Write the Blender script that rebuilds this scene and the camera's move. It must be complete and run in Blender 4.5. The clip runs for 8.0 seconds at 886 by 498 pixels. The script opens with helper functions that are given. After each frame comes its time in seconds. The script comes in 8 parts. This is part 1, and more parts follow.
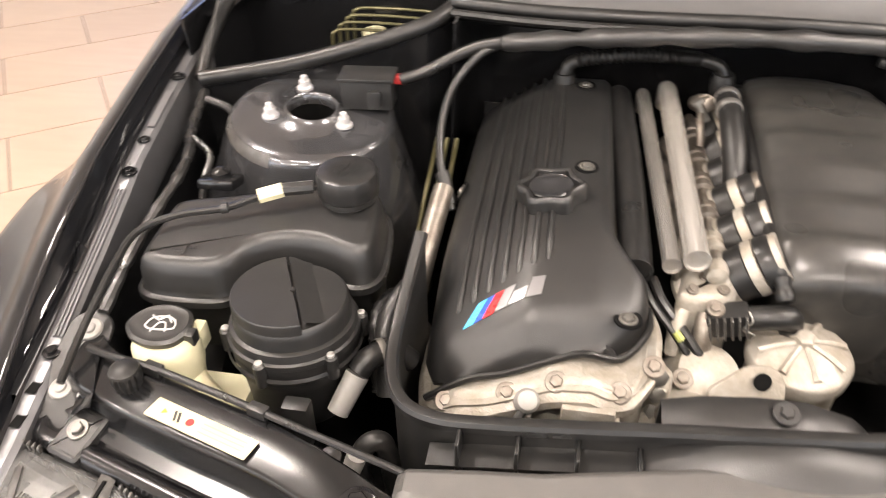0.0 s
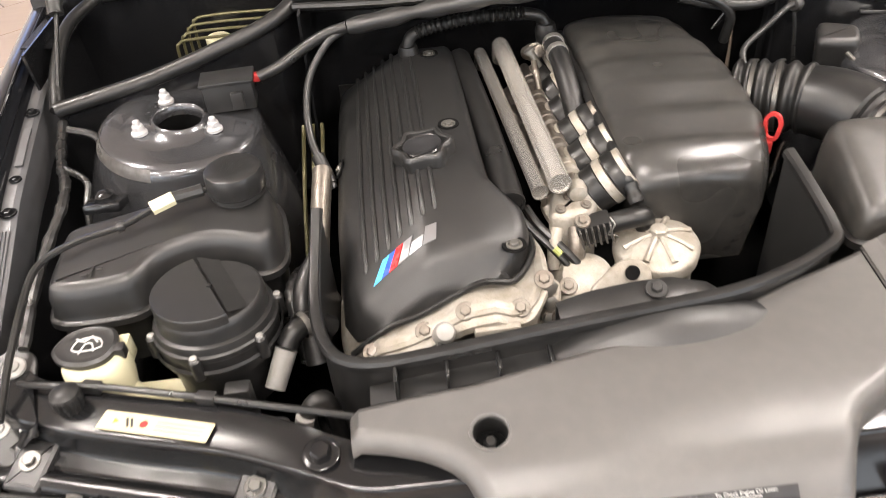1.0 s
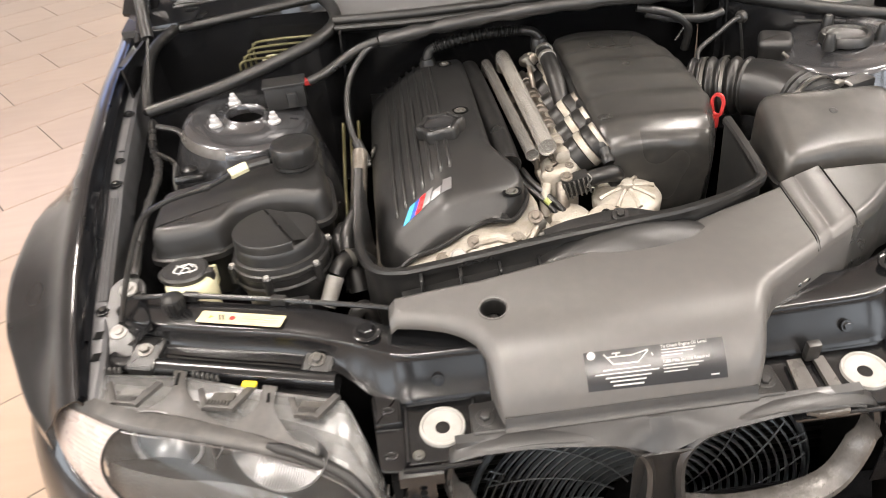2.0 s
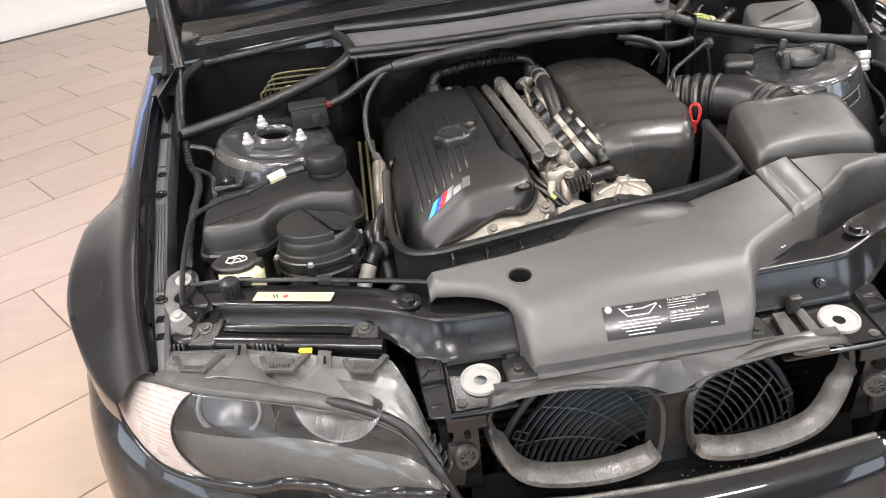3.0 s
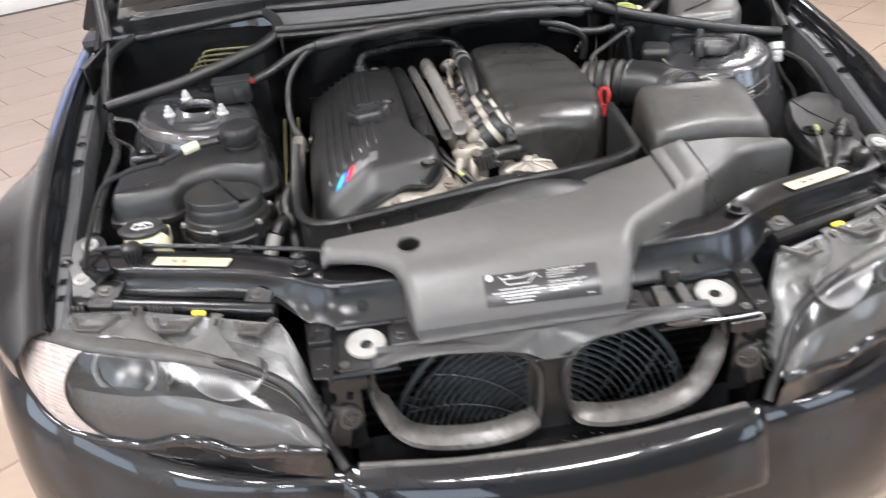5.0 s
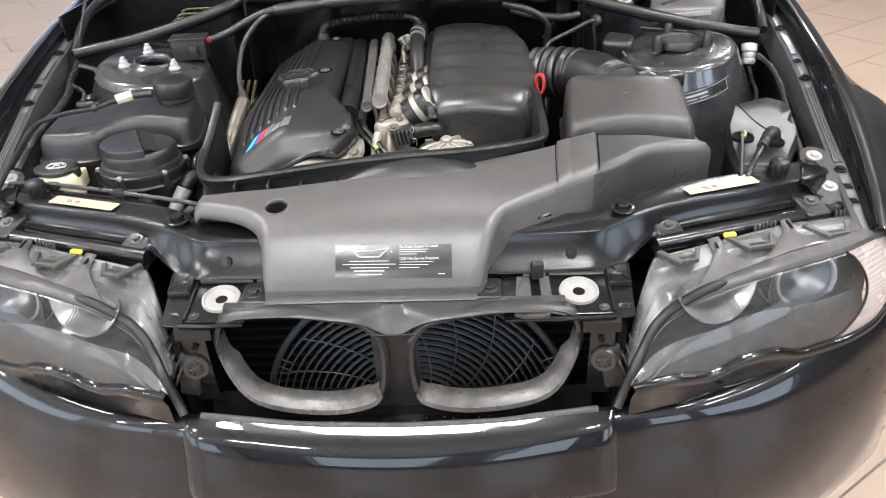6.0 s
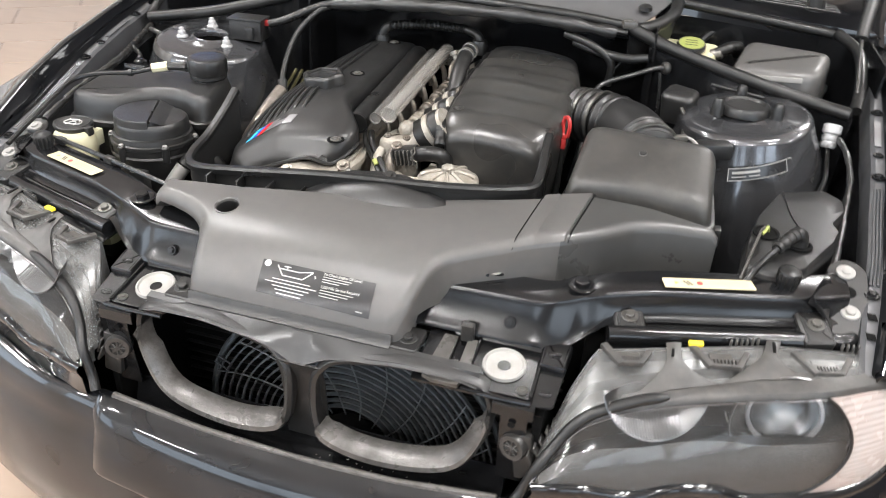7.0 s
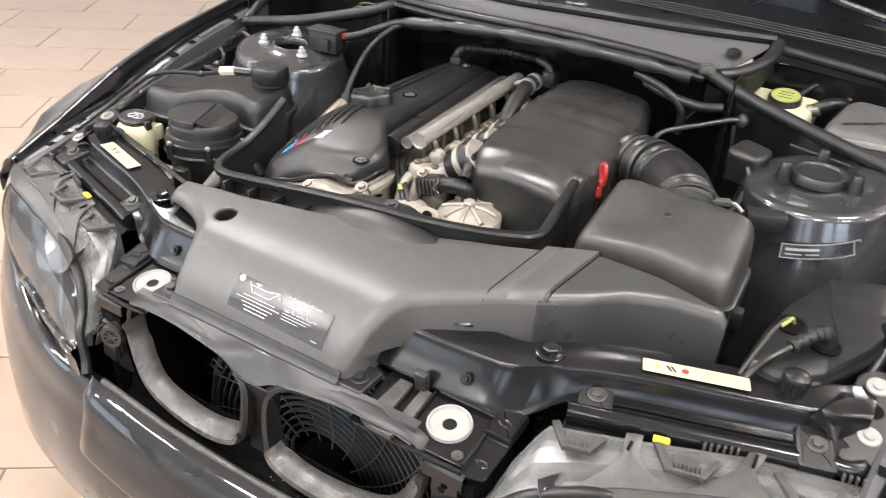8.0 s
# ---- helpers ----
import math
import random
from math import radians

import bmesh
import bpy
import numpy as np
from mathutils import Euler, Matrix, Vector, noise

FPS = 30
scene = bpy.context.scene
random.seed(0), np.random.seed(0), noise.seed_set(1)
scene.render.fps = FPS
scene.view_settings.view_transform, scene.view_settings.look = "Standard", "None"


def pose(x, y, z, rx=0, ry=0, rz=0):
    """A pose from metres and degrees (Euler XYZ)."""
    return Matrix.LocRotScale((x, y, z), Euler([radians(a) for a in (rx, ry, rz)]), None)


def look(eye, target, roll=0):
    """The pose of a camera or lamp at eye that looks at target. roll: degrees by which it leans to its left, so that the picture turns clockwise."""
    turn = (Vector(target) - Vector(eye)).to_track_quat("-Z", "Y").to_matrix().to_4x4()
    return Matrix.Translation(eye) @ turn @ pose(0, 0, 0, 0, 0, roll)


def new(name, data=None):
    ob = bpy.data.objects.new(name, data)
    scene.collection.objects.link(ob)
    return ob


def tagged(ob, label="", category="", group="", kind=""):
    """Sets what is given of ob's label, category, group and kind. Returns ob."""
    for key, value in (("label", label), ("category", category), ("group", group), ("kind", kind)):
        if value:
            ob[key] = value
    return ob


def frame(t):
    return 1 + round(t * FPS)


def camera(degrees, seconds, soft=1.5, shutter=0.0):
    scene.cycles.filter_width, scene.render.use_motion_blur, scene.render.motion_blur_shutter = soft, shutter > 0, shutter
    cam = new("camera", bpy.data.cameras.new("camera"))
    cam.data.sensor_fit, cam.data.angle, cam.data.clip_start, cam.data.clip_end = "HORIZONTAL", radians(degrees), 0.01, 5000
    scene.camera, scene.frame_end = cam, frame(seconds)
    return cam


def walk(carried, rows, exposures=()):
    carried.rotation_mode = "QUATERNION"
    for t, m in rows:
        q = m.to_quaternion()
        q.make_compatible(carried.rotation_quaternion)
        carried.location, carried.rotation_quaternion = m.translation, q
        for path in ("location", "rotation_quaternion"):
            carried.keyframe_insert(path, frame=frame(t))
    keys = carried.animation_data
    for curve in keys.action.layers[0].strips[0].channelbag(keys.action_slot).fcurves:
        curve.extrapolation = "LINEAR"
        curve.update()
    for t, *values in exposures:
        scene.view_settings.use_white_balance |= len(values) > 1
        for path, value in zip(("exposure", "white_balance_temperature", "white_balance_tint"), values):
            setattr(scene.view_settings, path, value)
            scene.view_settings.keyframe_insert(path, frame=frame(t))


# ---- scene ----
cam = camera(60.0, 8.0, soft=0.9, shutter=0.5)
PATH = [
    (0, (-0.192, -0.274, 1.378), (-0.497, 1.284, 0.161), -1.3),
    (0.5, (-0.222, -0.305, 1.383), (-0.295, 1.265, 0.146), -4.4),
    (1, (-0.225, -0.37, 1.408), (-0.175, 1.186, 0.152), -5.5),
    (1.5, (-0.219, -0.522, 1.417), (-0.194, 1.089, 0.232), -6.3),
    (2, (-0.245, -0.68, 1.429), (-0.226, 0.978, 0.309), -7.1),
    (2.2, (-0.283, -0.735, 1.438), (-0.25, 0.945, 0.354), -7.1),
    (3.3, (-0.369, -0.871, 1.408), (-0.202, 0.864, 0.427), -6.5),
    (3.5, (-0.367, -0.874, 1.409), (-0.188, 0.859, 0.428), -6.4),
    (4, (-0.365, -0.88, 1.407), (-0.164, 0.85, 0.424), -6.1),
    (4.5, (-0.348, -0.88, 1.401), (-0.149, 0.844, 0.407), -5.6),
    (5, (-0.232, -0.929, 1.387), (-0.06, 0.792, 0.382), -4.9),
    (5.2, (-0.146, -0.969, 1.379), (0.013, 0.748, 0.365), -4.6),
    (6.3, (0.21, -0.945, 1.348), (0.021, 0.762, 0.323), -0.8),
    (6.5, (0.28, -0.891, 1.352), (0.015, 0.805, 0.326), 0.8),
    (7, (0.41, -0.803, 1.364), (-0.057, 0.847, 0.334), 2.8),
    (7.5, (0.57, -0.691, 1.379), (-0.13, 0.874, 0.35), 3.8),
    (8, (0.615, -0.631, 1.379), (-0.244, 0.859, 0.358), 3.5),
]
walk(cam, [(t, look(eye, target, roll)) for t, eye, target, roll in PATH],
     [(0, 0.38, 7150, 16), (0.6, 0.38, 7000, 15), (1, 0.32, 6850, 14), (2, 0.18, 6900, 13), (3.5, 0.05, 6150, 12), (4.5, 0.04, 6100, 11), (5.2, 0.10, 6100, 11), (6.5, 0.0, 6150, 10), (7.5, 0.12, 6350, 10), (8, 0.09, 6350, 11)])

# ---- world and light: a showroom lit by rows of ceiling panels ----
ROOM_TURN = radians(36)
ROOM = Matrix.Rotation(ROOM_TURN, 4, "Z")
world = bpy.data.worlds.new("world")
scene.world = world
world.use_nodes = True
world.node_tree.nodes["Background"].inputs[0].default_value = (0.80, 0.90, 1.0, 1)
world.node_tree.nodes["Background"].inputs[1].default_value = 5.7

# ---- modelling helpers ----
def mesh_of(name, bm, mat, angle=38):
    bmesh.ops.recalc_face_normals(bm, faces=bm.faces)
    for f in bm.faces:
        f.smooth = True
    me = bpy.data.meshes.new(name)
    bm.to_mesh(me)
    bm.free()
    me.set_sharp_from_angle(angle=radians(angle))
    for m in mat if isinstance(mat, (list, tuple)) else [mat]:
        me.materials.append(m)
    return me


def mirrored(bm):
    """Mirrors about the car's middle plane, which stands 3 mm off the origin."""
    bmesh.ops.scale(bm, vec=(-1, 1, 1), verts=bm.verts)
    bmesh.ops.translate(bm, vec=(0.006, 0, 0), verts=bm.verts)
    bmesh.ops.reverse_faces(bm, faces=bm.faces)


def part(name, bm, mat, parent=None, label="", side=1, angle=38):
    """One mesh object, under a thing or a part; side -1 mirrors it about the car's middle."""
    if side < 0:
        mirrored(bm)
    ob = new(name, mesh_of(name, bm, mat, angle))
    if parent is not None:
        ob.parent = parent
        base = Matrix.Translation(parent["at"]) if "at" in parent else Matrix.Identity(4)
        ob.matrix_parent_inverse = base.inverted()
    if label:
        ob["label"] = label
    return ob


def thing(name, label, category, at=(0, 0, 0), group="", kind=""):
    """An Empty at the base of a thing, to hold its parts."""
    ob = new(name)
    ob.empty_display_size = 0.02
    ob.location = at
    ob["at"] = Vector(at)
    return tagged(ob, label, category, group, kind)


def solo(name, bm, mat, label, category, side=1, group="", kind="", angle=38):
    return tagged(part(name, bm, mat, None, "", side, angle), label, category, group, kind)


def spline(pts, n=6, closed=False):
    """Catmull-Rom curve through the points."""
    p = [Vector(q) for q in pts]
    m = len(p)
    out = []
    for i in range(m if closed else m - 1):
        if closed:
            a, b, c, d = p[i - 1], p[i], p[(i + 1) % m], p[(i + 2) % m]
        else:
            b, c = p[i], p[i + 1]
            a = p[i - 1] if i else b * 2 - c
            d = p[i + 2] if i + 2 < m else c * 2 - b
        for k in range(n):
            t = k / n
            out.append(0.5 * ((2 * b) + (c - a) * t + (2 * a - 5 * b + 4 * c - d) * t * t + (3 * b - a - 3 * c + d) * t ** 3))
    if not closed:
        out.append(p[-1])
    return out


def lerp_table(table, x):
    """Smooth value from a table of (x, value)."""
    if x <= table[0][0]:
        return table[0][1]
    for (x0, v0), (x1, v1) in zip(table, table[1:]):
        if x <= x1:
            t = (x - x0) / (x1 - x0)
            return v0 + (v1 - v0) * t
    return table[-1][1]


def corners(pts, r, n=4):
    """A closed 2D outline with its corners rounded by about r."""
    out = []
    m = len(pts)
    for i in range(m):
        a, b, c = Vector(pts[i - 1]), Vector(pts[i]), Vector(pts[(i + 1) % m])
        da, dc = (a - b), (c - b)
        k = min(r, da.length * 0.45, dc.length * 0.45)
        p, q = b + da.normalized() * k, b + dc.normalized() * k
        for j in range(n + 1):
            t = j / n
            out.append(((1 - t) ** 2) * p + 2 * t * (1 - t) * b + t * t * q)
    return out


def inset(pts, d):
    """A closed 2D outline moved inwards by d."""
    m = len(pts)
    area = sum(pts[i - 1][0] * pts[i][1] - pts[i][0] * pts[i - 1][1] for i in range(m))
    s = 1 if area > 0 else -1
    out = []
    for i in range(m):
        a, b, c = Vector(pts[i - 1][:2]), Vector(pts[i][:2]), Vector(pts[(i + 1) % m][:2])
        n1, n2 = (b - a), (c - b)
        n1 = Vector((-n1.y, n1.x)).normalized() if n1.length > 1e-9 else Vector((0, 0))
        n2 = Vector((-n2.y, n2.x)).normalized() if n2.length > 1e-9 else Vector((0, 0))
        n = n1 + n2
        n = n.normalized() / max(0.5, abs(n.normalized().dot(n1))) if n.length > 1e-6 else n1
        out.append(b + n * d * s)
    return out


def rings(bm, loops, closed=True, cap0=True, cap1=True):
    """Skin a row of point loops of equal length."""
    vs = [[bm.verts.new(p) for p in lp] for lp in loops]
    n = len(loops[0])
    for a, b in zip(vs, vs[1:]):
        for i in range(n if closed else n - 1):
            j = (i + 1) % n
            bm.faces.new((a[i], a[j], b[j], b[i]))
    if closed and cap0:
        bm.faces.new(list(reversed(vs[0])))
    if closed and cap1:
        bm.faces.new(vs[-1])
    return bm


def solid(outline, levels, lift=None, m=None, bm=None, cap0=True, cap1=True):
    """A body on a 2D outline: levels of (z, inset). lift(x, y) adds height at the top levels marked by a third value."""
    bm = bm or bmesh.new()
    loops = []
    for lv in levels:
        o = inset(outline, lv[1]) if lv[1] else outline
        k = lv[2] if len(lv) > 2 else 0
        loops.append([Vector((p[0], p[1], lv[0] + (lift(p[0], p[1]) * k if lift and k else 0))) for p in o])
    if cap1 and len(levels) > 2:
        lv = levels[-1]
        k = lv[2] if len(lv) > 2 else 0
        o = inset(outline, lv[1] + 0.003)
        loops.append([Vector((p[0], p[1], lv[0] + (lift(p[0], p[1]) * k if lift and k else 0))) for p in o])
    if m is not None:
        loops = [[m @ p for p in lp] for lp in loops]
    return rings(bm, loops, True, cap0, cap1)


def soft(z0, z1, b, k=0):
    """Levels of a body with rounded top edge."""
    return [(z0, 0, 0), (z1 - b, 0, k), (z1 - b * 0.45, b * 0.15, k), (z1 - b * 0.12, b * 0.5, k), (z1, b * 1.1, k)]


def lathe(profile, m=None, n=28, bm=None, cap0=True, cap1=True):
    bm = bm or bmesh.new()
    loops = []
    for r, z in profile:
        r = max(r, 1e-5)
        loops.append([Vector((r * math.cos(2 * math.pi * i / n), r * math.sin(2 * math.pi * i / n), z)) for i in range(n)])
    if m is not None:
        loops = [[m @ p for p in lp] for lp in loops]
    return rings(bm, loops, True, cap0, cap1)


def tube(pts, r, n=10, k=6, bm=None, closed=False, smooth=True):
    """A round bar along a curve; r is a number or a function of the way 0..1."""
    bm = bm or bmesh.new()
    p = spline(pts, k, closed) if smooth and len(pts) > 2 else [Vector(q) for q in pts]
    loops = []
    up = None
    m = len(p)
    for i, q in enumerate(p):
        d = (p[(i + 1) % m] - p[i - 1]) if closed or 0 < i < m - 1 else (p[1] - p[0] if i == 0 else p[-1] - p[-2])
        d.normalize()
        if up is None:
            up = d.orthogonal().normalized()
        up = (up - d * up.dot(d)).normalized()
        w = d.cross(up)
        rad = r(i / (m - 1)) if callable(r) else r
        loops.append([q + up * rad * math.cos(2 * math.pi * j / n) + w * rad * math.sin(2 * math.pi * j / n) for j in range(n)])
    if closed:
        loops.append(loops[0])
        rings(bm, loops, True, False, False)
        bmesh.ops.remove_doubles(bm, verts=bm.verts, dist=1e-6)
        return bm
    return rings(bm, loops)


def box(c, size, m=None, bev=0.0, seg=2, bm=None):
    """A box with rounded edges about the point c; m turns it about c."""
    tmp = bmesh.new()
    bmesh.ops.create_cube(tmp, size=1, matrix=Matrix.Diagonal((*size, 1)))
    if bev:
        bmesh.ops.bevel(tmp, geom=tmp.edges[:], offset=bev, segments=seg, profile=0.6, affect="EDGES")
    tmp.transform(Matrix.Translation(c) @ (m.to_4x4() if m is not None else Matrix.Identity(4)))
    return joined(tmp, bm)


def joined(tmp, bm):
    if bm is None:
        return tmp
    me = bpy.data.meshes.new("tmp")
    tmp.to_mesh(me)
    tmp.free()
    bm.from_mesh(me)
    bpy.data.meshes.remove(me)
    return bm


def sheet(rows, thick, bm=None):
    """A curved panel from rows of points, with thickness."""
    tmp = rings(bmesh.new(), rows, closed=False)
    bmesh.ops.recalc_face_normals(tmp, faces=tmp.faces)
    if thick:
        bmesh.ops.solidify(tmp, geom=tmp.faces[:], thickness=thick)
    return joined(tmp, bm)


def along(p, d, up=(0, 0, 1)):
    """Pose at p with its z axis along d."""
    return Matrix.Translation(p) @ Vector(d).to_track_quat("Z", "Y").to_matrix().to_4x4()


def bolt(parent, p, d=(0, 0, 1), r=0.009, mat=None, name="bolt", washer=1.7, side=1, label=""):
    """A hexagon bolt with its washer."""
    m = along(p, d)
    bm = lathe([(r * washer, -0.001), (r * washer, 0.0012), (r * washer * 0.93, 0.002), (r * 1.1, 0.002)], m, 20)
    lathe([(r, 0.002), (r, r * 0.75), (r * 0.85, r * 0.9)], m @ Matrix.Rotation(0.3, 4, "Z"), 6, bm)
    return part(name, bm, mat or M_STEEL, parent, label, side)

# ---- materials ----
def material(name, base, rough=0.5, metal=0.0, coat=0.0, grain=0.0, grain_scale=400.0, stain=0.15, stain_scale=9.0,
             stain_tint=(0.6, 0.55, 0.5), spec=0.5, rough_var=0.12, lump=0.0, lump_scale=9.0, coat_ior=1.5, detail=6.0, dust=0.0, dust_tint=(0.32, 0.29, 0.25)):
    """A surface with fine grain in its relief, blotches in colour and gloss, and dust that lies on upward faces."""
    mat = bpy.data.materials.new(name)
    mat.use_nodes = True
    nt = mat.node_tree
    b = nt.nodes["Principled BSDF"]
    coord = nt.nodes.new("ShaderNodeTexCoord")
    b.inputs["Metallic"].default_value = metal
    b.inputs["Coat Weight"].default_value = coat
    b.inputs["Coat Roughness"].default_value = 0.04
    b.inputs["Coat IOR"].default_value = coat_ior
    b.inputs["Specular IOR Level"].default_value = spec
    blot = nt.nodes.new("ShaderNodeTexNoise")
    blot.inputs["Scale"].default_value = stain_scale
    blot.inputs["Detail"].default_value = detail
    blot.inputs["Roughness"].default_value = 0.65
    nt.links.new(coord.outputs["Object"], blot.inputs["Vector"])
    ramp = nt.nodes.new("ShaderNodeMapRange")
    ramp.inputs[1].default_value, ramp.inputs[2].default_value = 0.30, 0.80
    ramp.inputs[3].default_value, ramp.inputs[4].default_value = 0.0, stain
    nt.links.new(blot.outputs["Fac"], ramp.inputs[0])
    mix = nt.nodes.new("ShaderNodeMix")
    mix.data_type = "RGBA"
    mix.inputs["A"].default_value = (*base, 1)
    mix.inputs["B"].default_value = (*[c * s for c, s in zip(base, stain_tint)], 1)
    nt.links.new(ramp.outputs[0], mix.inputs["Factor"])
    colour = mix.outputs["Result"]
    if dust:
        fine = nt.nodes.new("ShaderNodeTexNoise")
        fine.inputs["Scale"].default_value = 60
        fine.inputs["Detail"].default_value = 8
        nt.links.new(coord.outputs["Object"], fine.inputs["Vector"])
        dr = nt.nodes.new("ShaderNodeMapRange")
        dr.inputs[1].default_value, dr.inputs[2].default_value = 0.4, 0.8
        dr.inputs[3].default_value, dr.inputs[4].default_value = 0.0, dust
        nt.links.new(fine.outputs["Fac"], dr.inputs[0])
        dm = nt.nodes.new("ShaderNodeMix")
        dm.data_type = "RGBA"
        dm.inputs["B"].default_value = (*dust_tint, 1)
        nt.links.new(dr.outputs[0], dm.inputs["Factor"])
        nt.links.new(colour, dm.inputs["A"])
        colour = dm.outputs["Result"]
    nt.links.new(colour, b.inputs["Base Color"])
    rr = nt.nodes.new("ShaderNodeMapRange")
    rr.inputs[1].default_value, rr.inputs[2].default_value = 0.3, 0.7
    rr.inputs[3].default_value, rr.inputs[4].default_value = max(0.02, rough - rough_var), min(1, rough + rough_var)
    nt.links.new(blot.outputs["Fac"], rr.inputs[0])
    nt.links.new(rr.outputs[0], b.inputs["Roughness"])
    if grain:
        g = nt.nodes.new("ShaderNodeTexNoise")
        g.inputs["Scale"].default_value = grain_scale
        g.inputs["Detail"].default_value = 3
        nt.links.new(coord.outputs["Object"], g.inputs["Vector"])
        bump = nt.nodes.new("ShaderNodeBump")
        bump.inputs["Strength"].default_value = grain
        bump.inputs["Distance"].default_value = 0.002
        nt.links.new(g.outputs["Fac"], bump.inputs["Height"])
        nt.links.new(bump.outputs[0], b.inputs["Normal"])
    if lump:
        g2 = nt.nodes.new("ShaderNodeTexNoise")
        g2.inputs["Scale"].default_value = lump_scale
        g2.inputs["Detail"].default_value = 1
        nt.links.new(coord.outputs["Object"], g2.inputs["Vector"])
        b2 = nt.nodes.new("ShaderNodeBump")
        b2.inputs["Strength"].default_value = 1.0
        b2.inputs["Distance"].default_value = lump
        nt.links.new(g2.outputs["Fac"], b2.inputs["Height"])
        if grain:
            nt.links.new(b2.outputs[0], bump.inputs["Normal"])
        else:
            nt.links.new(b2.outputs[0], b.inputs["Normal"])
    return mat


M_PAINT = material("black_car_paint", detail=2, base=(0.004, 0.0043, 0.0052), rough=0.3, coat=0.82, coat_ior=1.5, rough_var=0.04, dust=0.002, spec=0.1)
M_BAY = material("black_bay_paint", detail=2, base=(0.006, 0.0062, 0.0068), rough=0.19, spec=0.40, rough_var=0.05, dust=0.004, stain=0.35, stain_scale=12, lump=0.0012, lump_scale=14)
# bay paint lightened for the towers: their window reflections are in its colour
M_TOWER = material("glossy_lit_tower_paint", detail=3, base=(0.082, 0.084, 0.090), rough=0.21, metal=0.70, coat=0.45, rough_var=0.08, dust=0.012, stain=0.5, stain_scale=18)
# the same bay paint, lightened: bright reflections on the ledges put into its colour
M_SATIN = material("dusty_lit_bay_paint", detail=2, base=(0.145, 0.148, 0.156), rough=0.44, metal=0.7, coat=0.04, rough_var=0.10, dust=0.008, stain=0.5, stain_scale=10)
M_PLASTIC = material("grained_black_plastic", (0.0115, 0.0115, 0.0115), 0.37, grain=0.13, grain_scale=900, dust=0.014, rough_var=0.07)
M_DUCT = material("satin_dark_grey_plastic", (0.066, 0.064, 0.062), 0.38, grain=0.10, grain_scale=1100, dust=0.035, rough_var=0.10, stain=0.3, stain_scale=5)
M_RUBBER = material("black_rubber", (0.0085, 0.0085, 0.0085), 0.38, grain=0.06, grain_scale=300, dust=0.012, spec=0.38)
M_HOSE = material("black_hose_rubber", (0.009, 0.009, 0.009), 0.36, grain=0.08, grain_scale=300, dust=0.015, spec=0.4)
M_GUARD = material("blue_grey_guard_plastic", (0.060, 0.069, 0.077), 0.45, stain=0.4, stain_scale=14)
# near-black, hardly any gloss: shade of holes and cavities put into the colour
M_SHADE = material("shade_black", (0.003, 0.003, 0.003), 0.8, spec=0.1)
M_STEEL = material("zinc_plated_steel", (0.23, 0.225, 0.21), 0.42, metal=0.8, stain=0.6, stain_scale=60)
M_BOLT = material("dull_bolt_steel", (0.11, 0.108, 0.102), 0.38, metal=0.8, stain=0.6, stain_scale=60)
M_BRIDGE = material("worn_gloss_black_plastic", (0.017, 0.0175, 0.018), 0.36, grain=0.05, grain_scale=700, detail=4, stain=0.7, stain_scale=16, stain_tint=(2.2, 2.1, 2.0), rough_var=0.08, spec=0.45)
M_CHROME = material("polished_steel_pipe", (0.80, 0.78, 0.75), 0.36, metal=1.0, stain=0.12, stain_scale=5, stain_tint=(0.75, 0.66, 0.55), rough_var=0.03)
M_ALU = material("cast_aluminium", (0.35, 0.33, 0.295), 0.5, metal=0.35, grain=0.45, grain_scale=350, stain=0.9, stain_scale=28, stain_tint=(0.45, 0.39, 0.31))
M_ALU_RAW = material("machined_aluminium", (0.24, 0.222, 0.20), 0.42, metal=0.75, grain=0.3, grain_scale=300, stain=0.9, stain_scale=40, stain_tint=(0.36, 0.28, 0.2))
M_PIPE = material("polished_pipe", (0.60, 0.575, 0.535), 0.24, metal=0.75, detail=1, stain=0.25, stain_scale=6, stain_tint=(0.72, 0.64, 0.54), rough_var=0.03)
M_PIPE_D = material("dull_steel_pipe", (0.36, 0.345, 0.325), 0.24, metal=0.8, detail=1, stain=0.3, stain_scale=6, stain_tint=(0.6, 0.54, 0.48), rough_var=0.03)
M_DUCT_END = material("smooth_black_duct_plastic", (0.036, 0.036, 0.035), 0.32, grain=0.05, grain_scale=900, dust=0.02, rough_var=0.08)
M_AIRBOX = material("dusty_moulded_plastic", (0.024, 0.0235, 0.0225), 0.38, grain=0.10, grain_scale=900, dust=0.05, detail=4, stain=0.6, stain_scale=14, stain_tint=(1.7, 1.62, 1.5), rough_var=0.08)
M_WHITE = material("white_nylon", (0.25, 0.245, 0.235), 0.5, stain=0.5, stain_scale=40)
M_ZINC = material("pale_zinc_nut", (0.40, 0.40, 0.405), 0.42, metal=0.25, stain=0.4, stain_scale=50)
M_CREAM = material("cream_plastic_bottle", (0.50, 0.475, 0.335), 0.42, stain=0.35, stain_scale=14, stain_tint=(0.85, 0.8, 0.55))
M_RED = material("red_plastic", (0.36, 0.026, 0.024), 0.4, stain=0.2)
M_YELLOW = material("yellow_plastic", (0.80, 0.62, 0.03), 0.5)
M_LIME = material("yellow_green_cap_top", (0.30, 0.335, 0.10), 0.45, stain=0.3, stain_scale=60)
M_STICKER = material("pale_yellow_sticker", (0.44, 0.39, 0.255), 0.5, stain=0.3, stain_scale=30)
M_FAINT = material("faded_print", (0.37, 0.29, 0.19), 0.5, stain=0.2)
M_INK = material("black_ink", (0.02, 0.02, 0.02), 0.5)
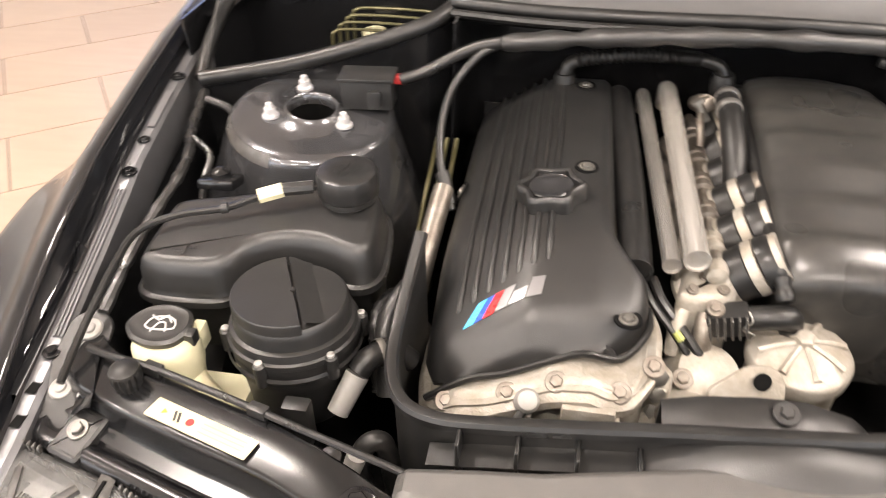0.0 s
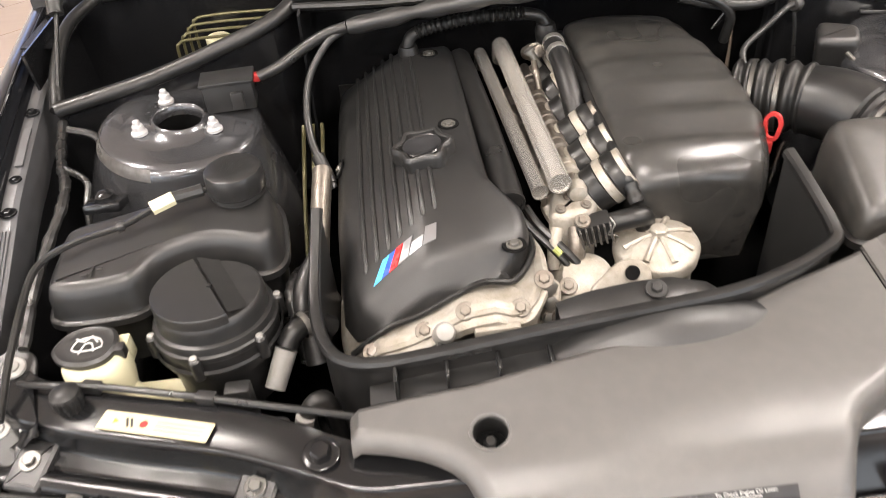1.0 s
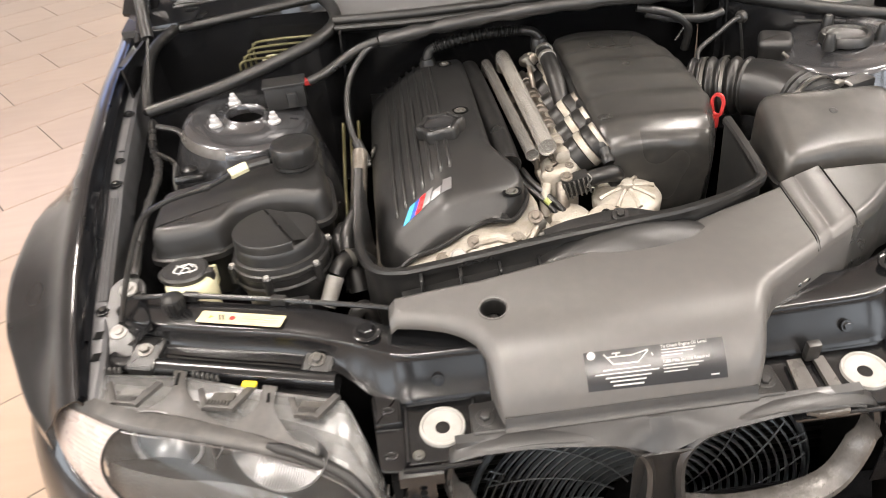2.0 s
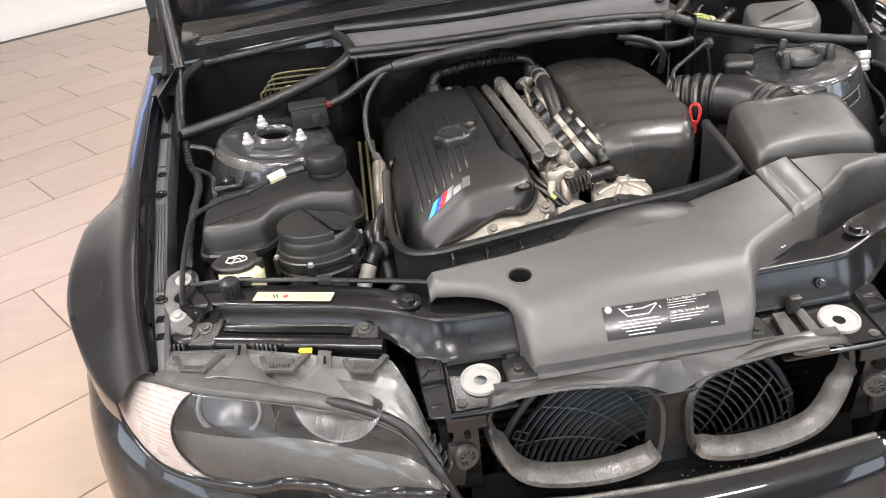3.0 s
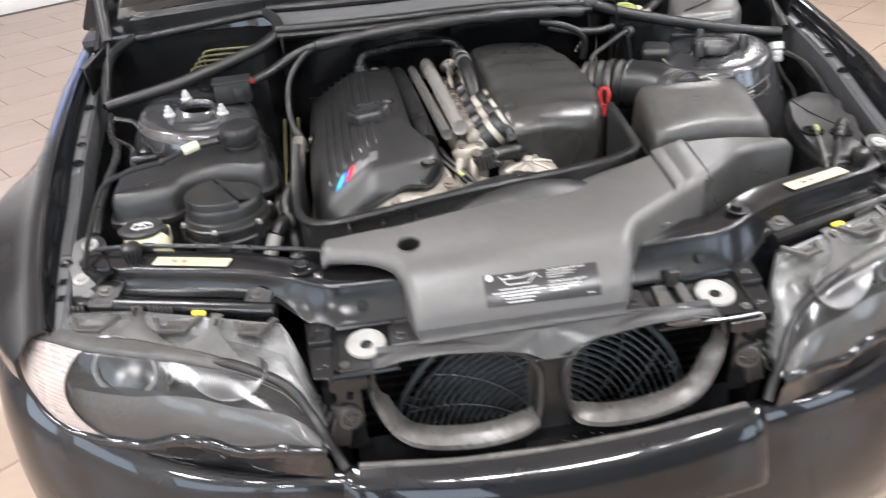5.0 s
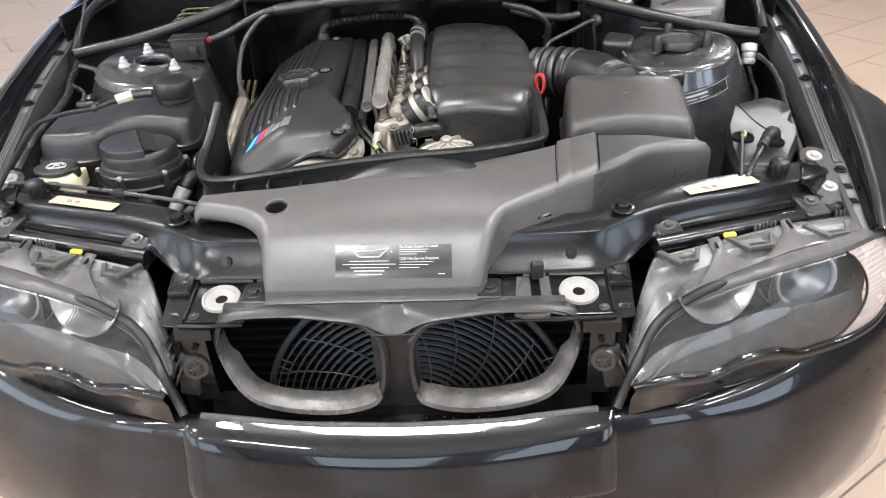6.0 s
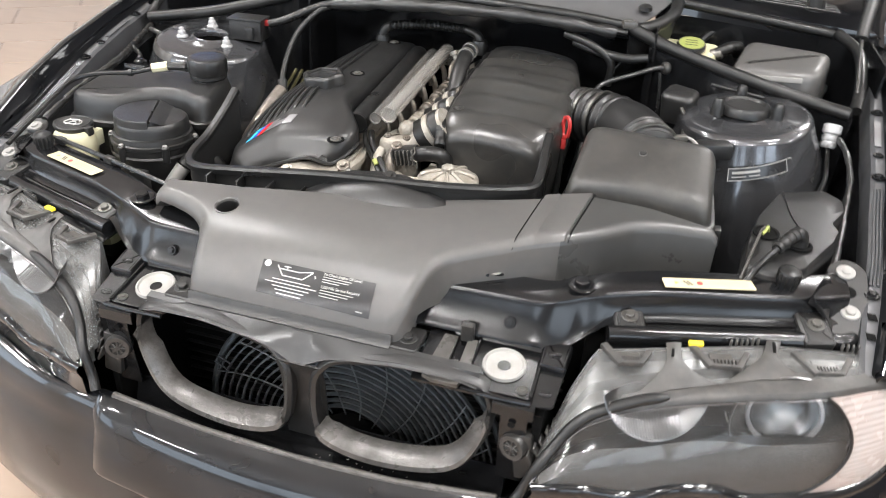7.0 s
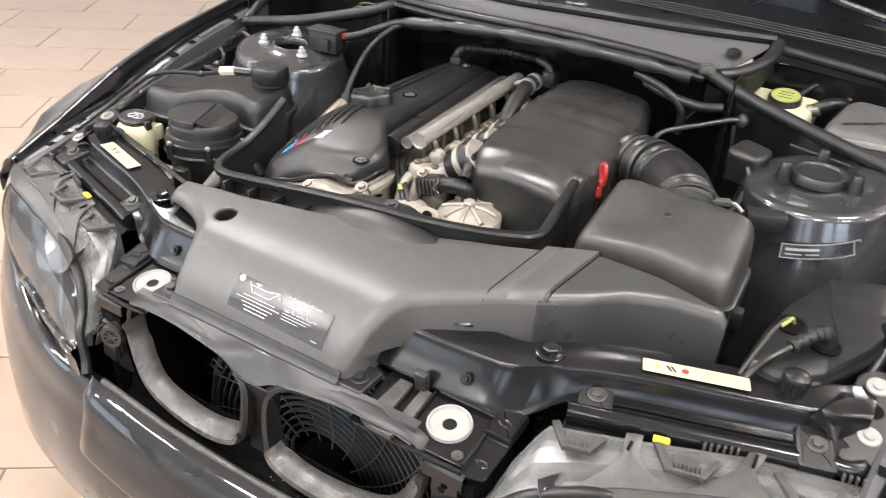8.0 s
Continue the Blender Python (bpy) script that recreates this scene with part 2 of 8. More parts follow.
M_GREY = material("grey_housing_plastic", (0.019, 0.0185, 0.018), 0.38, grain=0.12, grain_scale=500, dust=0.05, stain=0.4, stain_scale=25)
M_CLEARTOP = material("lamp_inside_shell", (0.060, 0.060, 0.058), 0.26, coat=0.1, detail=4, stain=1.0, stain_scale=26, stain_tint=(0.2, 0.19, 0.18), lump=0.004, lump_scale=22, rough_var=0.1)
M_GREY_L = material("worn_grey_plastic", (0.070, 0.067, 0.062), 0.34, grain=0.2, grain_scale=500, detail=4, stain=1.0, stain_scale=30, stain_tint=(0.25, 0.23, 0.21))
M_RIM = material("scuffed_grey_rim", (0.115, 0.110, 0.104), 0.34, metal=0.3, grain=0.2, grain_scale=300, detail=7, stain=1.0, stain_scale=34, stain_tint=(0.20, 0.17, 0.15), rough_var=0.14)
M_COWL = material("grey_cowl_metal", (0.10, 0.10, 0.102), 0.42, metal=0.3, stain=0.25, rough_var=0.08)
M_PLATE = material("black_label_film", (0.016, 0.016, 0.017), 0.25, rough_var=0.05)
M_PRINT = material("white_print", (0.42, 0.42, 0.41), 0.45)
M_SILVER = material("silver_badge", (0.27, 0.27, 0.28), 0.33, metal=0.8)
M_BLUE_L = material("light_blue_enamel", (0.05, 0.42, 0.75), 0.25, coat=0.5)
M_BLUE_D = material("dark_blue_enamel", (0.02, 0.07, 0.36), 0.25, coat=0.5)
M_RED_E = material("red_enamel", (0.65, 0.02, 0.02), 0.25, coat=0.5)
M_BEZEL = material("lamp_bezel_grey", (0.030, 0.0285, 0.0265), 0.5, rough_var=0.05)
M_GREY_M = material("satin_grey_plastic", (0.040, 0.039, 0.038), 0.42, grain=0.15, grain_scale=600, dust=0.10, stain=0.6, stain_scale=22)
M_LAMP_IN = material("dim_chrome", (0.62, 0.62, 0.64), 0.35, metal=0.6, rough_var=0.05)
M_MIRROR = material("lamp_reflector", (0.24, 0.24, 0.245), 0.32, metal=1.0, stain=0.4, stain_scale=40, rough_var=0.05)
M_SIGNAL = material("clear_white_indicator_lens", (0.33, 0.303, 0.29), 0.28, coat=0.25, detail=3, stain=0.8, stain_scale=14, stain_tint=(1.0, 0.80, 0.74))
M_ORANGE = material("amber_marker_lens", (0.8, 0.25, 0.03), 0.2, coat=0.6)
M_TAPE = material("cloth_harness_tape", (0.010, 0.010, 0.010), 0.34, grain=0.5, grain_scale=90, dust=0.02)
M_GLASS_DARK = material("dark_tinted_windscreen", (0.006, 0.007, 0.008), 0.06, coat=1.0, rough_var=0.02)
M_BRAKE = material("green_brake_pipe", (0.075, 0.068, 0.032), 0.38, metal=0.5)
def tile_material():
    """Glazed beige tile: each tile a little different, faint cloudy marks that run on over the whole floor."""
    mat = bpy.data.materials.new("beige_floor_tile")
    mat.use_nodes = True
    nt = mat.node_tree
    b = nt.nodes["Principled BSDF"]
    pos, info = nt.nodes.new("ShaderNodeNewGeometry"), nt.nodes.new("ShaderNodeObjectInfo")
    cloud = nt.nodes.new("ShaderNodeTexNoise")
    cloud.inputs["Scale"].default_value = 3.0
    cloud.inputs["Detail"].default_value = 3
    nt.links.new(pos.outputs["Position"], cloud.inputs["Vector"])
    streak = nt.nodes.new("ShaderNodeTexNoise")
    streak.inputs["Scale"].default_value = 14.0
    streak.inputs["Detail"].default_value = 4
    stretch = nt.nodes.new("ShaderNodeMapping")
    stretch.inputs["Rotation"].default_value = (0, 0, -ROOM_TURN)
    stretch.inputs["Scale"].default_value = (0.25, 1.6, 1)
    nt.links.new(pos.outputs["Position"], stretch.inputs["Vector"])
    nt.links.new(stretch.outputs[0], streak.inputs["Vector"])
    add = nt.nodes.new("ShaderNodeMath")
    add.operation = "ADD"
    nt.links.new(cloud.outputs["Fac"], add.inputs[0])
    nt.links.new(streak.outputs["Fac"], add.inputs[1])
    add2 = nt.nodes.new("ShaderNodeMath")
    add2.operation = "MULTIPLY_ADD"
    add2.inputs[1].default_value = 0.5
    nt.links.new(info.outputs["Random"], add2.inputs[0])
    nt.links.new(add.outputs[0], add2.inputs[2])
    ramp = nt.nodes.new("ShaderNodeValToRGB")
    ramp.color_ramp.elements[0].position, ramp.color_ramp.elements[0].color = 0.0, (0.296, 0.224, 0.172, 1)
    ramp.color_ramp.elements[1].position, ramp.color_ramp.elements[1].color = 1.0, (0.370, 0.285, 0.223, 1)
    scale = nt.nodes.new("ShaderNodeMapRange")
    scale.inputs[1].default_value, scale.inputs[2].default_value = 0.7, 1.8
    nt.links.new(add2.outputs[0], scale.inputs[0])
    nt.links.new(scale.outputs[0], ramp.inputs[0])
    nt.links.new(ramp.outputs[0], b.inputs["Base Color"])
    b.inputs["Roughness"].default_value = 0.32
    return mat


M_TILE = tile_material()
M_GROUT = material("dark_grout", (0.12, 0.10, 0.085), 0.8)
M_WALL = material("white_wall_paint", (0.78, 0.77, 0.75), 0.6, grain=0.1, grain_scale=120, stain=0.1)
# for walls out of view, kept dark so the black paint reflects dark
M_DARKWALL = material("grey_wall_paint", (0.09, 0.09, 0.092), 0.7, stain=0.2, grain=0.1, grain_scale=120)
# besides dust, lighter blotches paint the plenum's patchy sheen into its colour
M_PLENUM = material("dusty_sheen_patch_plastic", (0.019, 0.0187, 0.0178), 0.30, grain=0.06, grain_scale=900, detail=1, stain=0.5, stain_scale=8, stain_tint=(1.9, 1.85, 1.8), rough_var=0.05, lump=0.006, lump_scale=7, dust=0.04)
M_CEIL = material("ceiling_paint", (0.82, 0.83, 0.835), 0.8, stain=0.1)
M_TYRE = material("tyre_rubber", (0.02, 0.02, 0.02), 0.7, grain=0.3, grain_scale=120)


def emitter(name, colour, strength):
    mat = bpy.data.materials.new(name)
    mat.use_nodes = True
    b = mat.node_tree.nodes["Principled BSDF"]
    b.inputs["Base Color"].default_value = (0.8, 0.8, 0.8, 1)
    b.inputs["Emission Color"].default_value = (*colour, 1)
    b.inputs["Emission Strength"].default_value = strength
    return mat


def clear_lens(name, haze, rough=0.10):
    """Clear plastic: see-through, with the gloss of its surface and a worn, uneven haze."""
    mat = bpy.data.materials.new(name)
    mat.use_nodes = True
    nt = mat.node_tree
    nt.nodes.remove(nt.nodes["Principled BSDF"])
    out = nt.nodes["Material Output"]
    tr, gl, mx, fr = (nt.nodes.new(k) for k in ("ShaderNodeBsdfTransparent", "ShaderNodeBsdfGlossy", "ShaderNodeMixShader", "ShaderNodeFresnel"))
    tr.inputs[0].default_value = (0.86, 0.87, 0.87, 1)
    gl.inputs["Roughness"].default_value = rough
    fr.inputs[0].default_value = 1.38
    nt.links.new(fr.outputs[0], mx.inputs[0])
    worn, df, hz, mr = (nt.nodes.new(k) for k in ("ShaderNodeMixShader", "ShaderNodeBsdfDiffuse", "ShaderNodeTexNoise", "ShaderNodeMapRange"))
    df.inputs[0].default_value = (0.55, 0.55, 0.54, 1)
    hz.inputs["Scale"].default_value, hz.inputs["Detail"].default_value = 14, 3
    mr.inputs[1].default_value, mr.inputs[2].default_value = 0.3, 0.75
    mr.inputs[3].default_value, mr.inputs[4].default_value = haze * 0.5, haze * 1.4
    nt.links.new(hz.outputs["Fac"], mr.inputs[0])
    nt.links.new(mr.outputs[0], worn.inputs[0])
    nt.links.new(tr.outputs[0], worn.inputs[1])
    nt.links.new(df.outputs[0], worn.inputs[2])
    nt.links.new(worn.outputs[0], mx.inputs[1])
    nt.links.new(gl.outputs[0], mx.inputs[2])
    nt.links.new(mx.outputs[0], out.inputs[0])
    return mat


M_LENS = clear_lens("worn_lamp_lens", 0.035)
M_GLASS = clear_lens("clear_projector_glass", 0.02)
M_HOUSE = clear_lens("hazy_clear_housing", 0.12, 0.30)
M_SCREEN = emitter("blue_screen", (0.14, 0.34, 1.0), 2.2)
M_TUBE = emitter("ceiling_lamp_light", (1.0, 0.965, 0.92), 190)

# ---- the room ----
def build_room():
    # sub-floor and walls of a long hall turned against the car
    x0, x1, y0, y1, h = -7.5, 7.0, -6.0, 7.58, 3.3
    def wall(name, a, b, z0, z1, t=0.15, mat=M_WALL, label=""):
        d = Vector((b[0] - a[0], b[1] - a[1]))
        n = Vector((d.y, -d.x)).normalized() * t
        bm = solid([(a[0], a[1]), (b[0], b[1]), (b[0] + n.x, b[1] + n.y), (a[0] + n.x, a[1] + n.y)], [(z0, 0), (z1, 0)])
        bm.transform(ROOM)
        return solo(name, bm, mat, label, "wall", kind="structure")
    bm = solid([(x0, y0), (x1, y0), (x1, y1), (x0, y1)], [(-0.12, 0), (-0.003, 0)])
    bm.transform(ROOM)
    floor = solo("floor", bm, M_GROUT, "beige tiled floor with dark joints", "floor", kind="structure")
    wall("wall_north", (x1, y1), (x0, y1), 0, h, -0.15, label="plain white painted wall behind the car")
    # the window front: piers and sill of the wall, with a frame and a pane in each opening
    wall("wall_south", (x1, y0), (x0, y0), 0, 0.55, 0.15, M_DARKWALL, "low grey wall under the shop windows")
    wall("wall_south_top", (x1, y0), (x0, y0), 2.95, h, 0.15, M_DARKWALL, "grey wall above the shop windows")
    # openings out of view, laid out to give bright reflections in lens and towers
    edges = [x0, -6.2, -5.1, -4.4, -3.1, -1.1, 0.2, 0.6, 2.4, x1]
    for a, b in zip(edges[::2], edges[1::2]):
        wall("wall_south_pier", (b, y0), (a, y0), 0.55, 2.95, 0.15, M_DARKWALL, "grey wall pier between shop windows")
    for k, (a, b) in enumerate(zip(edges[1::2], edges[2::2])):
        win = thing("window_%d" % (k + 1), "large window in a dark frame, out of view, added for its reflections", "window", ROOM @ Vector(((a + b) / 2, y0, 0.55)), kind="structure")
        for p, q in (((a, 0.58), (b, 0.58)), ((a, 2.92), (b, 2.92)), ((a + 0.03, 0.55), (a + 0.03, 2.95)), ((b - 0.03, 0.55), (b - 0.03, 2.95))):
            bm = box(((p[0] + q[0]) / 2, y0 - 0.07, (p[1] + q[1]) / 2), (max(0.06, q[0] - p[0]), 0.06, max(0.06, q[1] - p[1])), bev=0.004)
            bm.transform(ROOM)
            part("window_frame", bm, M_GREY, win)
    # west side: unseen windows added for daylight and reflections on the car
    wall("wall_west", (x0, y0), (x0, y1), 0, 0.7, -0.15, label="low white wall under the shop windows")
    wall("wall_west_top", (x0, y0), (x0, y1), 2.7, h, -0.15, label="white wall above the shop windows")
    edges = [y0, -5.2, -3.4, -2.7, -0.7, 0.1, 2.1, 2.9, 4.9, y1]
    for a, b in zip(edges[::2], edges[1::2]):
        wall("wall_west_pier", (x0, a), (x0, b), 0.7, 2.7, -0.15, label="white wall pier between shop windows")
    for k, (a, b) in enumerate(zip(edges[1::2], edges[2::2])):
        win = thing("window_%d" % (k + 11), "large window in a dark frame, out of view, added for its reflections", "window", ROOM @ Vector((x0, (a + b) / 2, 0.7)), kind="structure")
        for p, q in (((a, 0.73), (b, 0.73)), ((a, 2.67), (b, 2.67)), ((a + 0.03, 0.7), (a + 0.03, 2.7)), ((b - 0.03, 0.7), (b - 0.03, 2.7))):
            bm = box((x0 - 0.07, (p[0] + q[0]) / 2, (p[1] + q[1]) / 2), (0.06, max(0.06, q[0] - p[0]), max(0.06, q[1] - p[1])), bev=0.004)
            bm.transform(ROOM)
            part("window_frame", bm, M_GREY, win)
    wall("wall_east", (x1, y0), (x1, y1), 0, h, 0.15, M_DARKWALL, "plain unseen wall, kept dark grey for dark reflections")
    bm = box((0, y1 - 0.158, 0.05), (x1 - x0 - 0.4, 0.016, 0.10), bev=0.004)
    bm.transform(ROOM)
    solo("baseboard", bm, M_WALL, "white skirting board at the foot of the wall", "skirting", kind="structure")
    bm = solid([(x0, y0), (x1, y0), (x1, y1), (x0, y1)], [(h, 0), (h + 0.1, 0)])
    bm.transform(ROOM)
    solo("ceiling", bm, M_CEIL, "plain white ceiling", "ceiling", kind="structure")
    # wall screen, seen in the wing's paint
    scr = thing("wall_screen", "flat wall screen showing a plain blue picture", "screen", ROOM @ Vector((0.5, y1 - 0.05, 2.2)))
    bm = box((0.5, y1 - 0.185, 2.35), (2.0, 0.06, 1.05), bev=0.008)
    bm.transform(ROOM)
    part("case", bm, M_PLASTIC, scr)
    bm = box((0.5, y1 - 0.218, 2.35), (1.9, 0.006, 0.95), bev=0.001)
    bm.transform(ROOM)
    part("panel", bm, M_SCREEN, scr, "glowing blue picture")
    # ceiling light panels
    for i in range(-2, 3):
        for y in (-3.1, -0.7, 1.7, 5.6):
            # only one lamp in the last row, added unseen to brighten the ledges' reflections
            if y > 5 and i < 2:
                continue
            p = ROOM @ Vector((i * 2.5 - 1.1, y, h - 0.03))
            lamp = thing("ceiling_light", "white twin ceiling lamp with round diffusers", "lamp", p, "ceiling lamps")
            m = Matrix.Translation(p) @ ROOM
            bm = box((0, 0, 0.012), (0.96, 0.40, 0.035), bev=0.006)
            bm.transform(m)
            part("tray", bm, M_WHITE, lamp)
            for dx in (-0.23, 0.23):
                bm = lathe([(0.150, 0.002), (0.148, -0.010), (0.120, -0.018), (0.001, -0.020)], Matrix.Translation((dx, 0, -0.006)), 28)
                bm.transform(m)
                part("diffuser", bm, M_TUBE, lamp, "glowing white round diffuser")
    return floor


FLOOR = build_room()

# ---- car body ----
def ridge(y):
    """Upper edge of the wing beside the bonnet opening: half width and height."""
    x = lerp_table([(-0.02, 0.705), (0.06, 0.732), (0.12, 0.751), (0.22, 0.776), (0.30, 0.787), (0.38, 0.791), (0.5, 0.803), (0.68, 0.816), (0.8, 0.826), (1.1, 0.85), (2.0, 0.87)], y)
    z = lerp_table([(-0.02, 0.722), (0.06, 0.742), (0.12, 0.757), (0.22, 0.781), (0.30, 0.810), (0.38, 0.844), (0.5, 0.876), (0.68, 0.908), (0.8, 0.925), (1.1, 0.950), (2.0, 0.98)], y)
    return x, z


def ledge_edge(y):
    """Inner edge of the drain ledge: half width and height."""
    x = lerp_table([(0.1, 0.715), (0.25, 0.735), (0.33, 0.748), (0.424, 0.755), (0.536, 0.765), (0.65, 0.773), (0.815, 0.79), (1.3, 0.83)], y)
    z = lerp_table([(0.1, 0.742), (0.25, 0.768), (0.33, 0.783), (0.424, 0.812), (0.536, 0.847), (0.65, 0.872), (0.815, 0.897), (1.3, 0.935)], y)
    return x, z


CAR = thing("car", "black coupe with its bonnet open and its grille taken off", "car", (0, 0.6, 0))


def wing(side):
    # outer skin, from the ridge over the flare to the sill
    def section(y, front):
        x, z = ridge(y)
        xo = lerp_table([(0.05, 0.772), (0.12, 0.832), (0.17, 0.862), (0.20, 0.877), (0.25, 0.899), (0.30, 0.917), (0.35, 0.928), (0.42, 0.932), (0.48, 0.932), (0.54, 0.926), (0.60, 0.914), (0.66, 0.898), (0.75, 0.888), (1.2, 0.905), (2.0, 0.92)], y)
        zd = lerp_table([(0.08, 0.05), (0.20, 0.058), (0.25, 0.045), (0.30, 0.055), (0.35, 0.064), (0.42, 0.074), (0.48, 0.080), (0.54, 0.086), (0.60, 0.106), (0.66, 0.14), (0.9, 0.17), (2.0, 0.18)], y)
        arch = max(0.0, 1 - ((y - 0.62) / 0.36) ** 2)
        low = 0.664 if front else 0.36 + 0.30 * math.sqrt(arch)
        sec = [(x - 0.008, z - 0.016), (x - 0.006, z - 0.005), (x - 0.002, z - 0.001), (x + 0.002, z), (x + 0.012, z - 0.0025), (x + 0.026, z - 0.009), (x + 0.036, z - 0.020)]
        xa, za = x + 0.036, z - 0.020
        for f, g in ((0.25, 0.34), (0.5, 0.60), (0.72, 0.78), (0.88, 0.89), (0.97, 0.965)):
            sec.append((xa + (xo - xa) * f, za + (z - zd - za) * g))
        if front:
            sec += [(xo, max(z - zd - 0.006, low + 0.014)), (xo + 0.001, low + 0.006), (xo + 0.001, low)]
        else:
            sec += [(xo + 0.001, z - zd - 0.008), (xo + 0.001, min(z - zd - 0.02, max(z - 0.20, low + 0.03))), (xo - 0.001, min(z - zd - 0.03, max(low + 0.012, z - 0.3))), (xo - 0.02, min(low, z - zd - 0.05))]
        return [Vector((-q[0], y, q[1])) for q in sec]
    bm = sheet([section(0.085 + 0.19 * i / 8, True) for i in range(9)], 0.0025)
    bm = sheet([section(0.275 + 1.7 * (i / 32) ** 1.2, False) for i in range(33)], 0.0025, bm)
    w = part("wing", bm, M_PAINT, CAR, "glossy black wing with a flared arch", side, 50)
    # inner drain ledge with its beads and bolts
    rows, fl = [], []
    for i in range(25):
        y = 0.09 + 1.2 * i / 24
        x, z = ridge(y)
        xi, zi = ledge_edge(y)
        xm = xi + (x - xi) * 0.50
        sec = [(xm + 0.002, zi + 0.003), (xm - 0.002, zi), (xi + 0.006, zi), (xi, zi - 0.005), (xi - 0.002, zi - 0.05), (xi + 0.01, zi - 0.22)]
        rows.append([Vector((-q[0], y, q[1])) for q in sec])
        fl.append([Vector((-q[0], y, q[1])) for q in ((x - 0.005, z - 0.003), (x - 0.009, z - 0.010), (x - 0.014, zi + (z - zi) * 0.55), (xm + 0.008, zi + 0.012), (xm + 0.004, zi + 0.005), (xm, zi + 0.002))])
    # ledge, beads and pad use the lightened copy of the bay paint
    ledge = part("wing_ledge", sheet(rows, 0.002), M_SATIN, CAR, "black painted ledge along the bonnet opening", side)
    part("wing_flange", sheet(fl, 0.0015), M_PAINT, CAR, "glossy black inner flange of the wing", side)
    for off in (0.006, 0.011, 0.016):
        bm = tube([(-(ledge_edge(y)[0] + off), y, ledge_edge(y)[1] + 0.001) for y in (0.27, 0.33, 0.39, 0.44, 0.485)], 0.0024, 6, 3)
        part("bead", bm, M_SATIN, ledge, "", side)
    bm = sheet([[Vector((-(ledge_edge(y)[0] + o), y, ledge_edge(y)[1] + 0.0035)) for o in (0.004, 0.015)] for y in (0.60, 0.64, 0.68)], 0.003)
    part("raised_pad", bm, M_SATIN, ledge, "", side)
    for y in (0.25, 0.515, 0.72, 0.575, 0.9):
        xi, zi = ledge_edge(y)
        bolt(ledge, (-xi - 0.010, y, zi + 0.001), r=0.0065 if y != 0.575 else 0.005, mat=M_BAY, side=side)
    # rolled edge of the wing along the opening
    bm = tube([(-(ridge(y)[0] - 0.003), y, ridge(y)[1] - 0.0025) for y in [0.09 + 0.058 * i for i in range(21)]], 0.0026, 8, 2)
    part("wing_edge", bm, M_PAINT, w, "rolled upper edge of the wing", side)
    # oblong slots near the ledge's front end: thin near-black bars paint their shade
    for y in (0.165, 0.205):
        xi, zi = ledge_edge(y)
        part("slot", box((-xi - 0.012, y, zi + 0.0005), (0.012, 0.018, 0.0014), None, 0.0005, 1), M_SHADE, ledge, "near-black bar for the shade of an oblong slot", side)
    # wheel
    m = along((-0.78, 0.62, 0.32), (1, 0, 0))
    wheel = part("wheel", lathe([(0.20, -0.10), (0.29, -0.11), (0.318, -0.09), (0.325, 0), (0.318, 0.09), (0.29, 0.11), (0.20, 0.10)], m, 40), M_TYRE, CAR, "black tyre", side)
    part("rim", lathe([(0.02, -0.085), (0.10, -0.07), (0.19, -0.075), (0.215, -0.10), (0.225, -0.06), (0.225, 0.1)], m, 40), M_GREY_L, wheel, "grey wheel rim", side)
    # inner bay wall below the ledge
    rows = []
    for i in range(15):
        y = 0.1 + 1.0 * i / 14
        xi, zi = ledge_edge(y)
        rows.append([Vector((-xi - 0.004, y, zi - 0.05)), Vector((-xi + 0.02, y, 0.66)), Vector((-xi + 0.05, y, 0.48)), Vector((-xi + 0.16, y, 0.36))])
    part("inner_wing", sheet(rows, 0.003), M_BAY, CAR, "black inner wing panel", side)
    return w


for s in (1, -1):
    wing(s)


